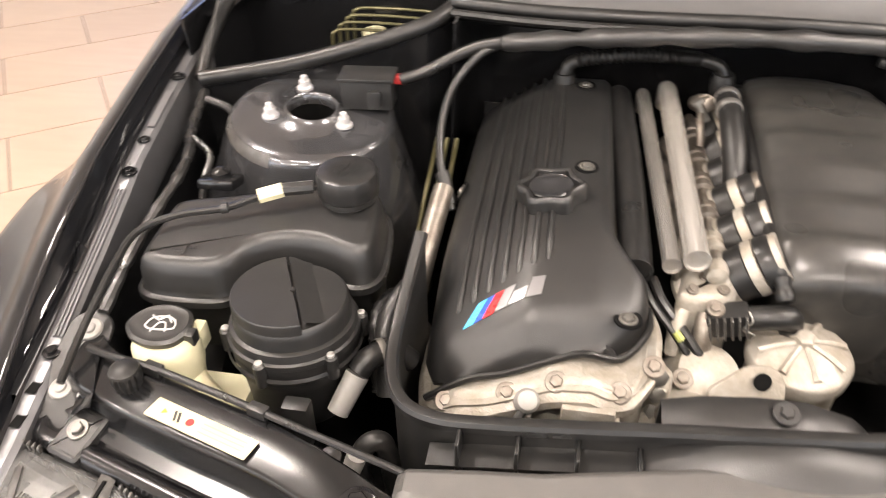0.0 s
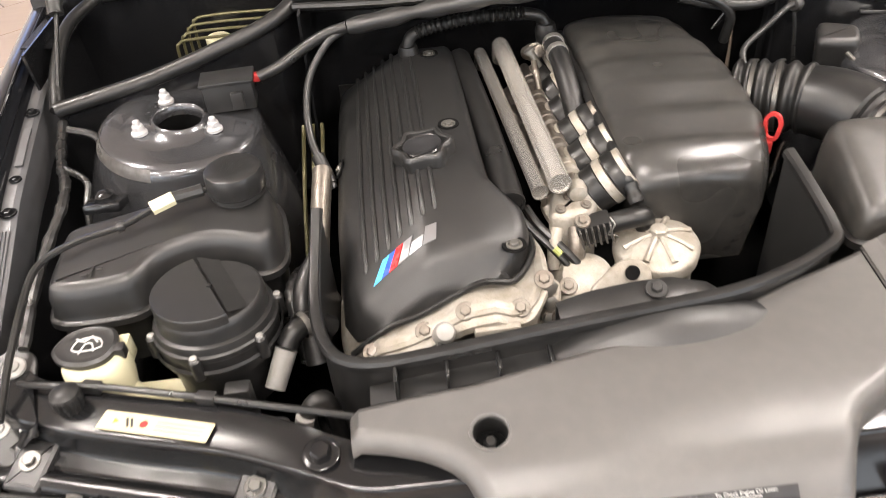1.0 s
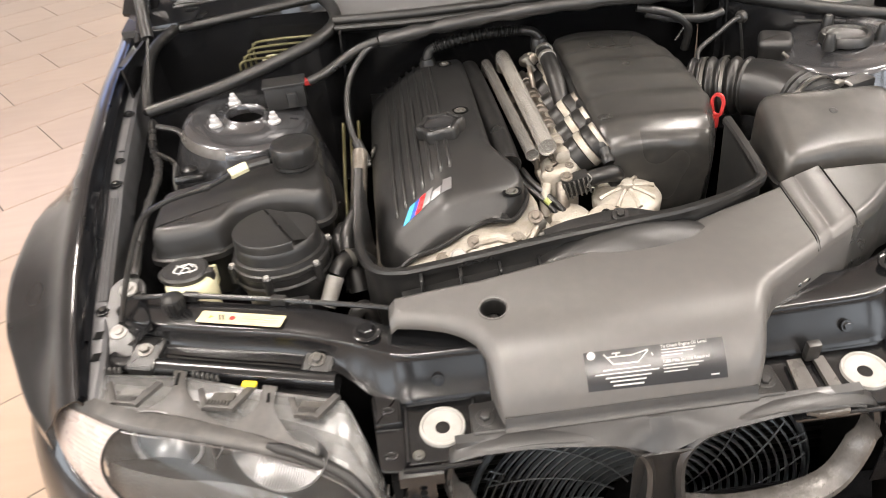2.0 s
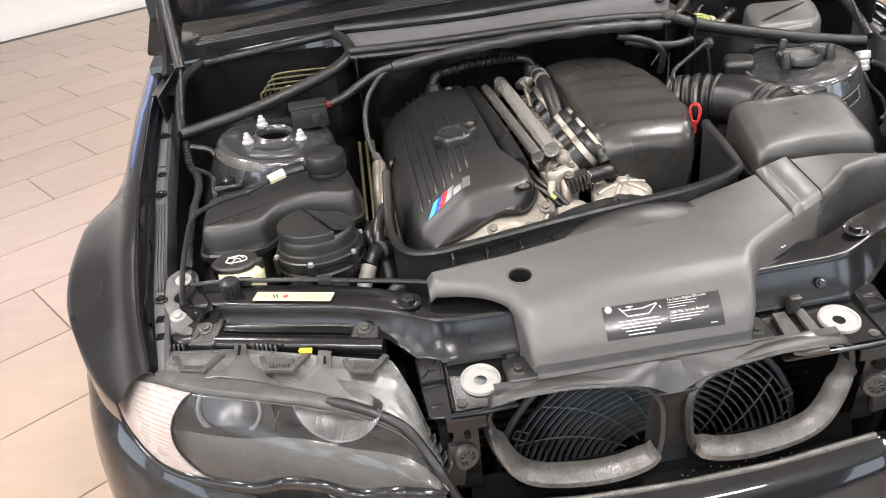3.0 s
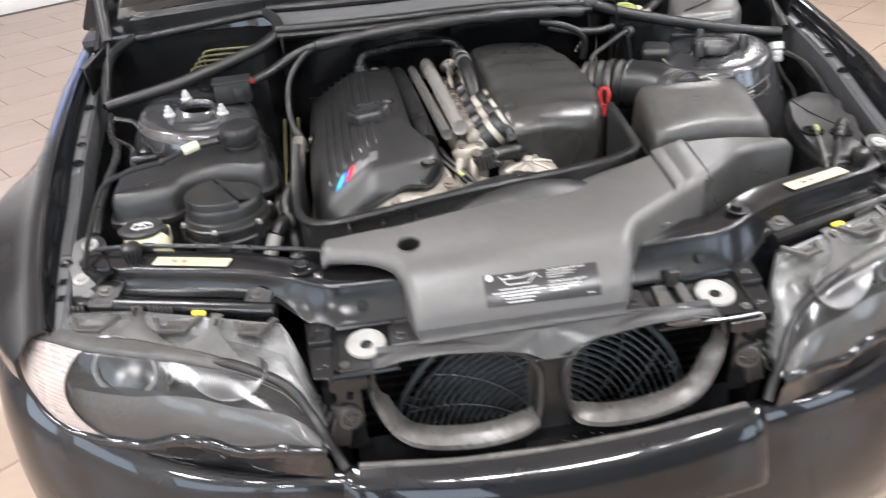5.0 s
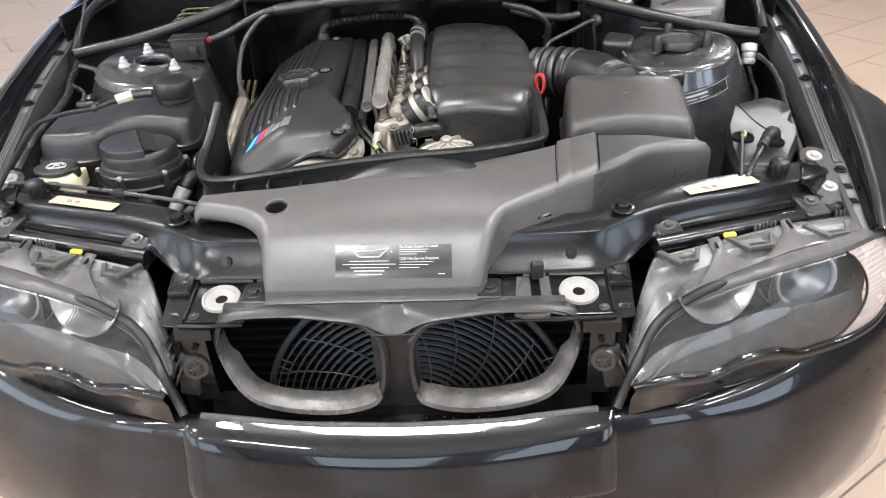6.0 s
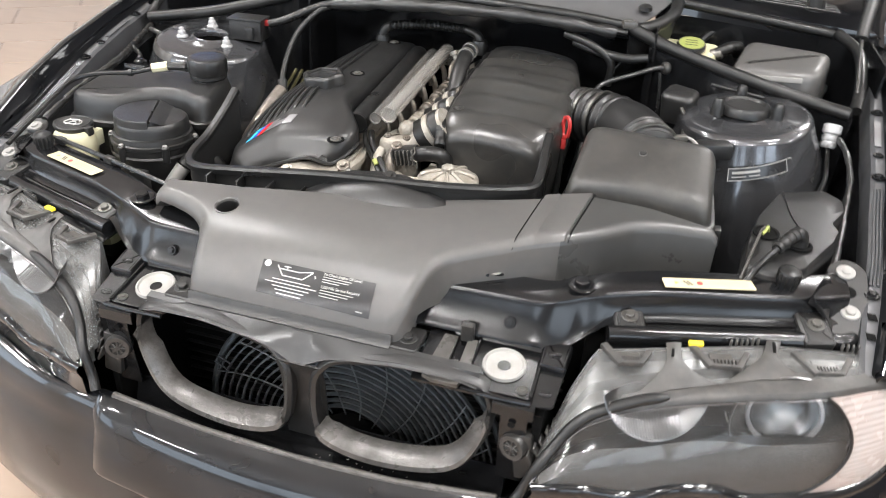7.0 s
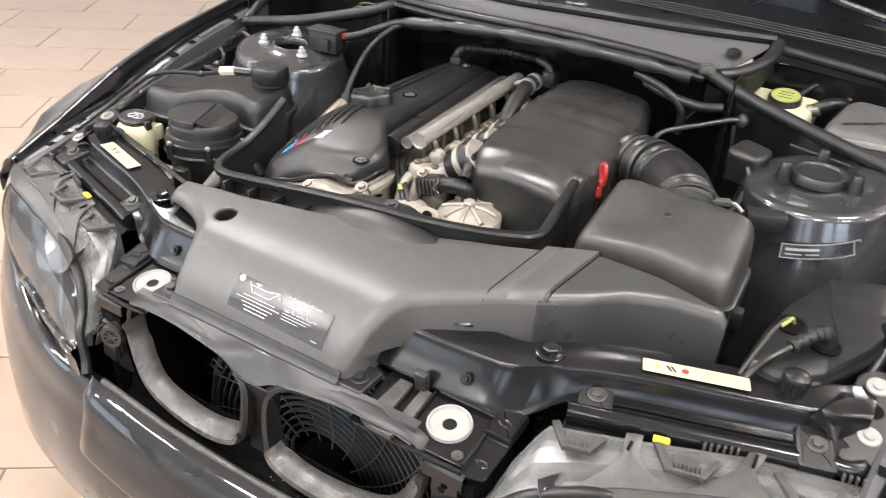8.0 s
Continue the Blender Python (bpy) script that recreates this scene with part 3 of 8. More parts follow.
def bumper():
    # half outline of the bumper skin in plan, at falling heights
    prof = [(0.0, -0.128), (0.15, -0.127), (0.30, -0.119), (0.44, -0.100), (0.57, -0.066), (0.69, -0.012), (0.795, 0.055), (0.856, 0.120), (0.892, 0.185), (0.908, 0.24), (0.916, 0.285)]
    top = [(0.0, -0.098), (0.15, -0.100), (0.30, -0.098), (0.42, -0.090), (0.53, -0.055), (0.63, -0.012), (0.72, 0.04), (0.795, 0.112), (0.840, 0.165), (0.884, 0.226), (0.908, 0.285)]
    topz = [(0.0, 0.520), (0.15, 0.528), (0.30, 0.548), (0.42, 0.546), (0.53, 0.553), (0.63, 0.572), (0.72, 0.597), (0.79, 0.626), (0.836, 0.655), (0.872, 0.664), (0.91, 0.664)]
    rows = []
    pts_top = spline([(x, y, sum(lerp_table(topz, abs(x + 0.012 * k)) for k in range(-3, 4)) / 7) for x, y in [(-0.15, top[1][1])] + top], 10)[10:]
    pts_out = spline([(x, y, 0) for x, y in [(-0.15, prof[1][1])] + prof], 10)[10:]
    half = []
    for a, b in zip(pts_top, pts_out):
        zt = a.z
        sec = [Vector((a.x * 0.995, a.y + 0.016, zt - 0.012)), Vector((a.x, a.y + 0.012, zt)), Vector((a.x, a.y, zt + 0.002)), Vector((a.x, a.y - 0.006, zt - 0.004))]
        m = a.lerp(b, 0.5)
        sec += [Vector((m.x, m.y - 0.009, zt - 0.018)), Vector((b.x, b.y - 0.002, zt - 0.048)), Vector((b.x * 1.002, b.y - 0.011, zt - 0.074)), Vector((b.x * 1.004, b.y - 0.022, zt - 0.11)), Vector((b.x * 1.006, b.y - 0.030, zt - 0.18)), Vector((b.x * 1.006, b.y - 0.032, 0.30)), Vector((b.x * 0.99, b.y + 0.0, 0.2))]
        half.append(sec)
    rows = [[Vector((-p.x, p.y, p.z)) for p in sec] for sec in reversed(half)] + half[1:]
    sk = part("bumper", sheet(rows, 0.003), M_PAINT, CAR, "glossy black bumper skin with a worn upper edge", angle=60)
    lip = tube([(x * sgn, lerp_table(top, x) + 0.004, lerp_table(topz, x) + 0.003) for sgn, xs in ((-1, (0.30, 0.22, 0.15, 0.08)), (1, (0.0, 0.08, 0.15, 0.22, 0.30))) for x in xs], 0.0055, 8, 4)
    part("lip", lip, M_RIM, sk, "worn bare edge of the bumper")
    # raised nose round the grille, its ends rolled into the skin
    full = rows[:]
    mids = [sec[5].x for sec in full]
    def section(x):
        for k in range(len(full) - 1):
            if mids[k] <= x <= mids[k + 1]:
                t = (x - mids[k]) / (mids[k + 1] - mids[k])
                return [p.lerp(q, t) for p, q in zip(full[k], full[k + 1])]
    nose = []
    for i in range(81):
        x = -0.330 + 0.660 * i / 80
        k = min(1.0, (0.330 - abs(x)) / 0.034)
        e = math.sqrt(max(0.0, 1 - (1 - k) ** 2)) * 1.0
        sec = section(x)
        line = [sec[2], sec[3], sec[4], sec[5], sec[6], sec[7]]
        out = [Vector((p.x, p.y - (0.010 * w + 0.001) * e + 0.003 * (1 - e), p.z + 0.002 * e * (w < 0.9))) for p, w in zip(line, (0.05, 0.35, 0.7, 1, 1, 1))]
        q = out[-1]
        out += [q + Vector((0, 0.001 * e, -0.008)), q + Vector((0, 0.006 * e, -0.013)), q + Vector((0, 0.016 * e, -0.014))]
        nose.append(out)
    part("nose", sheet(nose, 0.002), M_PAINT, sk, "raised glossy black nose of the bumper", angle=60)
    for s in (1, -1):
        bm = tube([(-0.835, 0.072, 0.412), (-0.862, 0.110, 0.412), (-0.884, 0.155, 0.412)], 0.008, 8, 5)
        part("side_marker", bm, M_ORANGE, sk, "small amber marker strip", s)


bumper()


def front_end():
    """Painted cross panel, lamp bars and the lock plates."""
    panel = thing("front_panel", "black painted steel cross panel over the radiator", "body panel", (0, 0.1, 0.7))
    for s in (1, -1):
        # the beam from the wing to the middle
        path = [(0.712, 0.268, 0.776), (0.66, 0.222, 0.784), (0.56, 0.185, 0.786), (0.45, 0.152, 0.786), (0.375, 0.121, 0.783), (0.335, 0.105, 0.775), (0.30, 0.096, 0.769), (0.22, 0.095, 0.767), (0.10, 0.095, 0.765), (0.0, 0.095, 0.765)]
        wid = [(0.0, 0.032), (0.40, 0.032), (0.66, 0.034), (0.72, 0.05)]
        drop = [(0.0, 0.046), (0.30, 0.048), (0.345, 0.056), (0.39, 0.03), (0.66, 0.028), (0.72, 0.02)]
        kick = [(0.0, 0.024), (0.30, 0.024), (0.36, 0.018), (0.40, 0.0), (0.72, 0.0)]
        rows = []
        for p in spline(path, 5):
            w, d, k = lerp_table(wid, p.x), lerp_table(drop, p.x), lerp_table(kick, p.x)
            x = -p.x
            rows.append([Vector((x, p.y + 0.035, p.z - 0.04)), Vector((x, p.y + 0.03, p.z - 0.004)), Vector((x, p.y + 0.026, p.z)), Vector((x, p.y - w * 0.78, p.z - 0.001)), Vector((x, p.y - w * 0.88, p.z - 0.003)), Vector((x, p.y - w * 0.93, p.z - 0.007)), Vector((x, p.y - w * 0.96, p.z - 0.014)), Vector((x, p.y - w * 1.04 - k, p.z - d)), Vector((x, p.y - w * 1.06 - 0.003 - k, p.z - d - 0.005)), Vector((x, p.y - w * 1.06 - 0.018 - k * 0.4, p.z - d - 0.007))])
        part("beam", sheet(rows, 0.002), M_BAY, panel, "black painted beam", s)
        # end plate at the wing, with two bolts and a hole
        m = Matrix.Translation((-0.713, 0.247, 0.766)) @ Matrix.Rotation(radians(20), 4, "X")
        out = corners([(-0.03, -0.075), (0.02, -0.085), (0.035, -0.05), (0.026, 0.05), (0.0, 0.065), (-0.026, 0.05)], 0.02)
        plate = part("end_plate", solid(out, [(-0.002, 0), (0.002, 0), (0.003, 0.001)], m=m), M_PLASTIC, panel, "satin black end plate at the wing", s)
        part("bolt", lathe([(0.0135, -0.001), (0.0135, 0.002), (0.0125, 0.003), (0.007, 0.0032), (0.0065, 0.006), (0.005, 0.0068)], along((-0.71, 0.279, 0.782), (0, -0.3, 1)), 22), M_WHITE, plate, "flat pale bolt", s)
        part("bolt", lathe([(0.0135, -0.001), (0.0135, 0.002), (0.0125, 0.003), (0.007, 0.0032), (0.0065, 0.006), (0.005, 0.0068)], along((-0.715, 0.213, 0.755), (0, -0.3, 1)), 22), M_WHITE, plate, "flat pale bolt", s)
        # near-black disc on the plate paints the hole's shade
        part("hole_disc", lathe([(0.011, 0), (0.011, 0.001)], m @ Matrix.Translation((0.0, 0.0, 0.0026)), 20), M_SHADE, plate, "near-black disc for the shade of a drain hole", s)
        # pressed gusset from the beam's end to the plate
        rows = []
        for t in [i / 8 for i in range(9)]:
            e = Vector((-0.648, 0.172, 0.783)).lerp(Vector((-0.680, 0.255, 0.789)), t)
            f = Vector((-0.682, 0.178, 0.756)).lerp(Vector((-0.690, 0.240, 0.778)), t)
            sag = 0.006 * math.sin(math.pi * t)
            rows.append([e, e.lerp(f, 0.35) + Vector((0, 0, 0.003 - sag)), e.lerp(f, 0.7) + Vector((0, 0, -sag)), f + Vector((0, 0, 0.002))])
        part("gusset", sheet(rows, 0.0), M_BAY, panel, "pressed gusset at the beam's end", s)
        # rubber bonnet buffer
        o = [(0.0155 * (1 + 0.07 * math.cos(14 * q)) * math.cos(q), 0.0155 * (1 + 0.07 * math.cos(14 * q)) * math.sin(q)) for q in [k * 2 * math.pi / 84 for k in range(84)]]
        mb = Matrix.Translation((-0.622, 0.205, 0.79))
        bm = solid(o, [(-0.02, 0.002), (0.0, 0.002), (0.005, 0.0), (0.015, 0.0), (0.018, 0.0006)], m=mb, cap1=False)
        lathe([(0.0160, 0.0165), (0.0152, 0.0195), (0.010, 0.0232), (0.002, 0.0242)], mb, 28, bm)
        part("buffer", bm, M_RUBBER, panel, "ribbed black rubber bonnet buffer", s)
        # the lamp bar with its two clamps
        a, c = Vector((-0.690, 0.158, 0.738)), Vector((-0.395, 0.070, 0.736))
        d = (c - a).normalized()
        bm = tube([a, a.lerp(c, 0.3), a.lerp(c, 0.7), c], 0.0135, 12, 3)
        bar = part("lamp_bar", bm, M_BAY, panel, "glossy black tubular lamp bar", s)
        rows = []
        for k in range(9):
            p = a.lerp(c, k / 8)
            rows.append([p + Vector((0, 0.03, 0.016)), p + Vector((0, 0.012, 0.004)), p + Vector((0, -0.004, -0.012)), p + Vector((0, -0.022, -0.016))])
        part("bar_flange", sheet(rows, 0.0015), M_BAY, bar, "", s)
        for q in ((-0.665, 0.160, 0.748), (-0.420, 0.095, 0.746)):
            m = Matrix.Translation(q) @ Matrix.Rotation(math.atan2(d.y, d.x), 4, "Z") @ Matrix.Rotation(radians(14), 4, "X")
            bm = solid(corners([(-0.021, -0.026), (0.021, -0.026), (0.021, 0.03), (-0.021, 0.03)], 0.005), [(-0.030, 0), (0.004, 0), (0.0065, 0.003)], m=m)
            part("clamp", bm, M_PLASTIC, bar, "black clamp", s)
            bolt(bar, (q[0], q[1] + 0.003, q[2] + 0.008), (0, -0.25, 1), 0.0070, M_BOLT, side=s)
        # corner loop where the bar meets the wing
        bm = tube([(-0.690, 0.158, 0.738), (-0.706, 0.163, 0.737), (-0.716, 0.174, 0.735), (-0.718, 0.192, 0.732)], 0.012, 10, 5)
        part("bar_end", bm, M_BAY, bar, "", s)
        # bolt on the beam
        bolt(panel, (-0.349, 0.106, 0.783), (0, -0.1, 1), 0.011, M_BAY, washer=1.75, side=s)
        bolt(panel, (-0.264, 0.047, 0.737), (0, -1, 0.5), 0.0055, M_BAY, washer=1.5, side=s)
        # lock plate with its white guide ring
        m = Matrix.Translation((-0.2655 if s > 0 else -0.2705, 0.0, 0.6985)) @ Matrix.Rotation(radians(8), 4, "X")
        bm = solid(corners([(-0.048, -0.048), (0.045, -0.048), (0.045, 0.05), (-0.048, 0.05)], 0.008), [(-0.004, 0), (0.0, 0), (0.001, 0.001)], m=m)
        lp = part("lock_plate", bm, M_BAY, panel, "black steel plate round the bonnet lock", s)
        ring = part("guide_ring", lathe([(0.0065, -0.006), (0.0095, 0.0018), (0.018, 0.004), (0.0245, 0.0035), (0.0265, 0.006), (0.029, 0.0055), (0.030, 0.001)], m, 36, cap0=False, cap1=False), M_WHITE, lp, "white nylon guide ring", s)
        # the shade inside the lock is a near-black disc
        part("lock_hole", lathe([(0.0095, -0.0058), (0.0095, -0.005)], m, 20), M_SHADE, ring, "near-black disc for the shade of the lock opening", s)
        for q in ((-0.033, -0.036), (0.033, -0.034)):
            bolt(lp, m @ Vector((q[0], q[1], 0.001)), (0, 0, 1), 0.0046, M_BOLT, side=s)
        # raised rolled edges of the plate
        part("plate_edge", tube([m @ Vector(q) for q in ((-0.046, -0.046, 0.002), (-0.046, 0.0, 0.003), (-0.046, 0.048, 0.004))], 0.0028, 8, 3), M_BAY, lp, "rolled side edge", s)
        part("plate_edge", tube([m @ Vector(q) for q in ((0.043, -0.046, 0.002), (0.043, 0.0, 0.003), (0.043, 0.048, 0.004))], 0.0028, 8, 3), M_BAY, lp, "rolled side edge", s)
        # folded front edge below the plate
        bm = sheet([[Vector((x, -0.052, 0.688)), Vector((x, -0.060, 0.684)), Vector((x, -0.061, 0.668))] for x in (-0.325, -0.30, -0.285, -0.270)], 0.002)
        part("front_flange", bm, M_BAY, lp, "", s)
        bm = sheet([[Vector((x, -0.058, 0.675)), Vector((x, -0.056, 0.62)), Vector((x, -0.05, 0.545))] for x in (-0.318, -0.30, -0.282)], 0.002)
        part("front_stay", bm, M_BAY, lp, "", s)
        part("front_edge", tube([(-0.318, -0.053, 0.690), (-0.270, -0.055, 0.690), (-0.222, -0.053, 0.690)], 0.0035, 8, 3), M_BAY, lp, "rolled front edge", s)
        # near-black disc in place of an opening, shade as colour
        part("stay_hole", lathe([(0.005, 0), (0.005, 0.0008)], along((-0.298, -0.0605, 0.655), (0, -1, 0)), 14), M_SHADE, lp, "", s)
        # side bracket towards the lamp
        m2 = Matrix.Translation((-0.333, 0.0, 0.698)) @ Matrix.Rotation(radians(11), 4, "X")
        bm = solid(corners([(-0.014, -0.050), (0.018, -0.054), (0.019, 0.052), (-0.022, 0.052)], 0.007), [(-0.004, 0), (-0.001, 0), (0, 0.001)], m=m2)
        br = part("lamp_bracket", bm, M_BAY, panel, "black steel lamp bracket", s)
        bm = solid(corners([(-0.019, 0.008), (0.019, 0.008), (0.019, 0.056), (-0.022, 0.056)], 0.004), [(0, 0), (0.008, 0.001), (0.010, 0.003)], m=m2)
        part("upper_step", bm, M_BAY, br, "pressed upper step", s)
        for v, z in ((-0.030, 0.0), (0.030, 0.010)):
            o = [(0.009 * math.cos(a), v + 0.0055 * math.sin(a)) for a in [2 * math.pi * k / 24 for k in range(24)]]
            part("pressing", solid(o, [(z - 0.001, 0), (z + 0.0008, 0), (z + 0.0014, 0.0008), (z + 0.0008, 0.0016)], m=m2), M_BAY, br, "pressed oval", s)
        # steps down from the beam to the plate
        bm = sheet([[Vector((-0.315, 0.046, 0.722)), Vector((-0.315, 0.042, 0.71)), Vector((-0.315, 0.034, 0.700))], [Vector((-0.19, 0.046, 0.722)), Vector((-0.19, 0.042, 0.71)), Vector((-0.19, 0.034, 0.700))]], 0.002)
        part("step", bm, M_BAY, panel, "", s)
    # lock catch brackets beside the ring: only one side carries the safety hook
    m = Matrix.Translation((0.207, -0.004, 0.704)) @ Matrix.Rotation(radians(8), 4, "X")
    bm = solid([(-0.030, -0.050), (-0.016, -0.056), (0.020, -0.056), (0.028, -0.030), (0.026, 0.030), (0.012, 0.030), (0.012, -0.018), (-0.003, -0.018), (-0.003, 0.030), (-0.022, 0.030)], [(-0.003, 0), (0.0035, 0)], m=m)
    hook = part("safety_hook", bm, M_GREY_L, panel, "worn grey safety hook guide")
    part("hook_post", box(m @ Vector((0.010, 0.032, 0.014)), (0.018, 0.012, 0.030), m.to_3x3(), 0.003), M_GREY, hook)
    bm = solid(corners([(-0.045, -0.055), (0.05, -0.055), (0.05, 0.045), (-0.045, 0.045)], 0.005), [(-0.009, 0), (-0.005, 0)], m=m)
    part("hook_plate", bm, M_BAY, panel)
    return panel


front_end()

# ---- headlamps ----
LAMP_TOP = spline([(0.336, -0.106, 0.606), (0.354, -0.082, 0.628), (0.366, -0.068, 0.649), (0.383, -0.056, 0.668), (0.402, -0.045, 0.679), (0.452, -0.023, 0.696), (0.529, 0.0, 0.711), (0.60, 0.017, 0.723), (0.672, 0.035, 0.734), (0.732, 0.074, 0.731), (0.778, 0.115, 0.717), (0.815, 0.163, 0.694), (0.836, 0.200, 0.674)], 6)
LAMP_LOW = spline([(0.336, -0.107, 0.605), (0.36, -0.104, 0.609), (0.38, -0.098, 0.610), (0.405, -0.090, 0.609), (0.431, -0.080, 0.602), (0.458, -0.071, 0.597), (0.485, -0.061, 0.601), (0.508, -0.054, 0.610), (0.54, -0.043, 0.612), (0.57, -0.033, 0.609), (0.592, -0.025, 0.599), (0.618, -0.015, 0.592), (0.648, -0.002, 0.591), (0.673, 0.009, 0.590), (0.715, 0.03, 0.590), (0.758, 0.057, 0.599), (0.795, 0.097, 0.617), (0.822, 0.145, 0.640), (0.836, 0.196, 0.670)], 4)
LAMP_BACK = [(0.335, (-0.060, 0.605)), (0.36, (-0.010, 0.690)), (0.385, (0.035, 0.733)), (0.484, (0.060, 0.744)), (0.608, (0.115, 0.741)), (0.72, (0.145, 0.737)), (0.80, (0.175, 0.710)), (0.836, (0.206, 0.676))]


def on_line(pts, x):
    """Point of a lamp line at the half width x."""
    y = lerp_table([(p.x, p.y) for p in pts], x)
    return Vector((x, y, lerp_table([(p.x, p.z) for p in pts], x)))


def lamp_x(u):
    return 0.336 + 0.5 * min(max(u, 0.0), 1.0)


def lamp_out(x):
    d = on_line(LAMP_TOP, min(x + 0.02, 0.836)) - on_line(LAMP_TOP, max(x - 0.02, 0.336))
    out = Vector((d.y, -d.x, 0)).normalized()
    return -out if out.y > 0 else out


def lamp_point(u, v, bulge=0.013, ripple=0.0):
    """A point on the lamp's outer face: u from its inner tip to the wing, v from its top edge to its low edge."""
    x = lamp_x(u)
    a, b = on_line(LAMP_TOP, x), on_line(LAMP_LOW, x)
    p = a.lerp(b, v) + lamp_out(x) * (bulge * math.sin(math.pi * v) * min(1, (a - b).length / 0.1) + ripple)
    return Vector((-p.x, p.y, p.z))


def joint_u(v):
    """Where the clear lens ends and the indicator begins: a bowed line."""
    return 0.672 + 0.076 * math.sin(math.pi * min(1.0, v)) ** 0.75


def band_width(x):
    return lerp_table([(0.336, 0.008), (0.42, 0.012), (0.50, 0.022), (0.60, 0.030), (0.75, 0.028), (0.836, 0.006)], x)


def house_top(x, t):
    """The upper side of the lamp's housing, from the rear of its band (0) to its back edge (1)."""
    a = on_line(LAMP_TOP, x) + Vector((0, band_width(x), 0.006))
    b = Vector((x, lerp_table([(q[0], q[1][0]) for q in LAMP_BACK], x), lerp_table([(q[0], q[1][1]) for q in LAMP_BACK], x)))
    p = a.lerp(b, t)
    return Vector((-p.x, p.y, p.z + 0.004 * math.sin(math.pi * t)))


def headlamp(side):
    lamp = thing("headlamp", "clear-lens headlamp unit in a dark grey bezel with a white indicator", "headlamp", (-0.55 * side, 0.05, 0.55), "headlamps")
    xs = [0.338 + 0.496 * i / 60 for i in range(61)]
    rows = []
    for x in xs:
        row = [house_top(x, t) for t in (0, 0.2, 0.4, 0.6, 0.8, 0.95, 1.0)]
        rows.append(row + [row[-1] + Vector((0, 0.006, -0.006)), row[-1] + Vector((0, 0.010, -0.10))])
    house = part("housing", sheet(rows, 0), M_HOUSE, lamp, "hazy clear plastic housing top", side)
    house.visible_shadow = False
    # the shell inside: shelves and a trough that show through the clear top
    rows = []
    for x in xs:
        dip = 0.010 + 0.007 * math.sin(x * 46) + 0.004 * math.sin(x * 117 + 1)
        rows.append([house_top(x, t) + Vector((0, 0, -d)) for t, d in ((0.02, 0.006), (0.22, 0.008), (0.27, 0.010 + dip), (0.48, 0.014 + dip), (0.53, 0.008), (0.74, 0.007), (0.79, 0.018 + 0.5 * dip), (0.97, 0.020), (0.99, 0.004))])
    part("inner_shell", sheet(rows, 0), M_CLEARTOP, house, "mottled pale shell inside the housing", side, 30)
    # satin band over the lens
    rows = []
    for x in xs:
        a, w = on_line(LAMP_TOP, x), band_width(x)
        rows.append([Vector((-a.x, a.y + q[0], a.z + q[1])) for q in ((0.001, -0.001), (0.002, 0.004), (0.005, 0.0075), (w * 0.6, 0.010), (w, 0.010), (w + 0.002, 0.004))])
    part("band", sheet(rows, 0.001), M_GREY_M, lamp, "satin grey plastic band over the lens", side)
    # rubber strip over the inner half, down to the lamp's tip
    pts = [(-x, on_line(LAMP_TOP, x).y + 0.008, on_line(LAMP_TOP, x).z + 0.010) for x in (0.486, 0.455, 0.42, 0.395, 0.375, 0.358, 0.342)] + [(-0.328, -0.098, 0.585), (-0.318, -0.108, 0.566)]
    part("top_seal", tube(pts, lambda t: 0.0075 - 0.004 * max(0.0, 0.06 - t) / 0.06, 10, 5), M_RUBBER, lamp, "black rubber strip over the lens", side)
    # black rim under the lens, down to the bumper
    rows = []
    for i in range(61):
        x = lamp_x(i / 60)
        b, out = on_line(LAMP_LOW, x), lamp_out(x)
        k = min(1.0, (0.836 - x) / 0.08 + 0.15)
        rows.append([Vector((-q.x, q.y, q.z)) for q in (b + Vector((0, 0.004, 0.001)), b + out * 0.003 + Vector((0, 0, 0.0005)), b + out * 0.006 + Vector((0, 0, -0.003)), b + out * 0.0065 + Vector((0, 0, -0.010 * k)), b + out * 0.002 + Vector((0, 0, -0.020 * k)), b + out * 0.000 + Vector((0, 0, -0.055 * k)))])
    part("low_rim", sheet(rows, 0.001), M_PAINT, lamp, "glossy black rim under the lens", side, 60)
    # bezel, behind the lens: a plain shelf below and a deep recess for the lamps above
    rows = []
    for i in range(41):
        x = 0.345 + 0.375 * i / 40
        a, b = on_line(LAMP_TOP, x), on_line(LAMP_LOW, x)
        h = (a - b).length
        mid = b.lerp(a, 0.48) + Vector((0, 0.004, 0))
        deep = Vector((0.0, min(0.095, h * 0.8), -min(0.055, h * 0.45)))
        pts = [b + Vector((0, 0.004, 0.002)), b.lerp(mid, 0.5) + lamp_out(x) * 0.004, mid, mid + Vector((0, 0.003, 0.002)), mid + deep, a + Vector((0, deep.y, -0.02)), a + Vector((0, deep.y * 0.6, -0.004)), a + Vector((0, 0.006, -0.003))]
        rows.append([Vector((-p.x, p.y, p.z)) for p in pts])
    part("bezel", sheet(rows, 0.001), M_BEZEL, lamp, "plain dark grey inner bezel", side)
    rows = [[lamp_point(joint_u(k / 12) * i / 60, k / 12) for k in range(13)] for i in range(61)]
    part("lens", sheet(rows, 0), M_LENS, lamp, "clear plastic lens", side, 80).visible_shadow = False
    rows = []
    for i in range(21):
        row = []
        for k in range(73):
            v = k / 72
            u0 = joint_u(v) + 0.006
            u = u0 + (1.0 - u0) * i / 20
            row.append(lamp_point(u, v, 0.013, 0.0007 * math.sin(k * 2 * math.pi / 4 + i * 0.35)))
        rows.append(row)
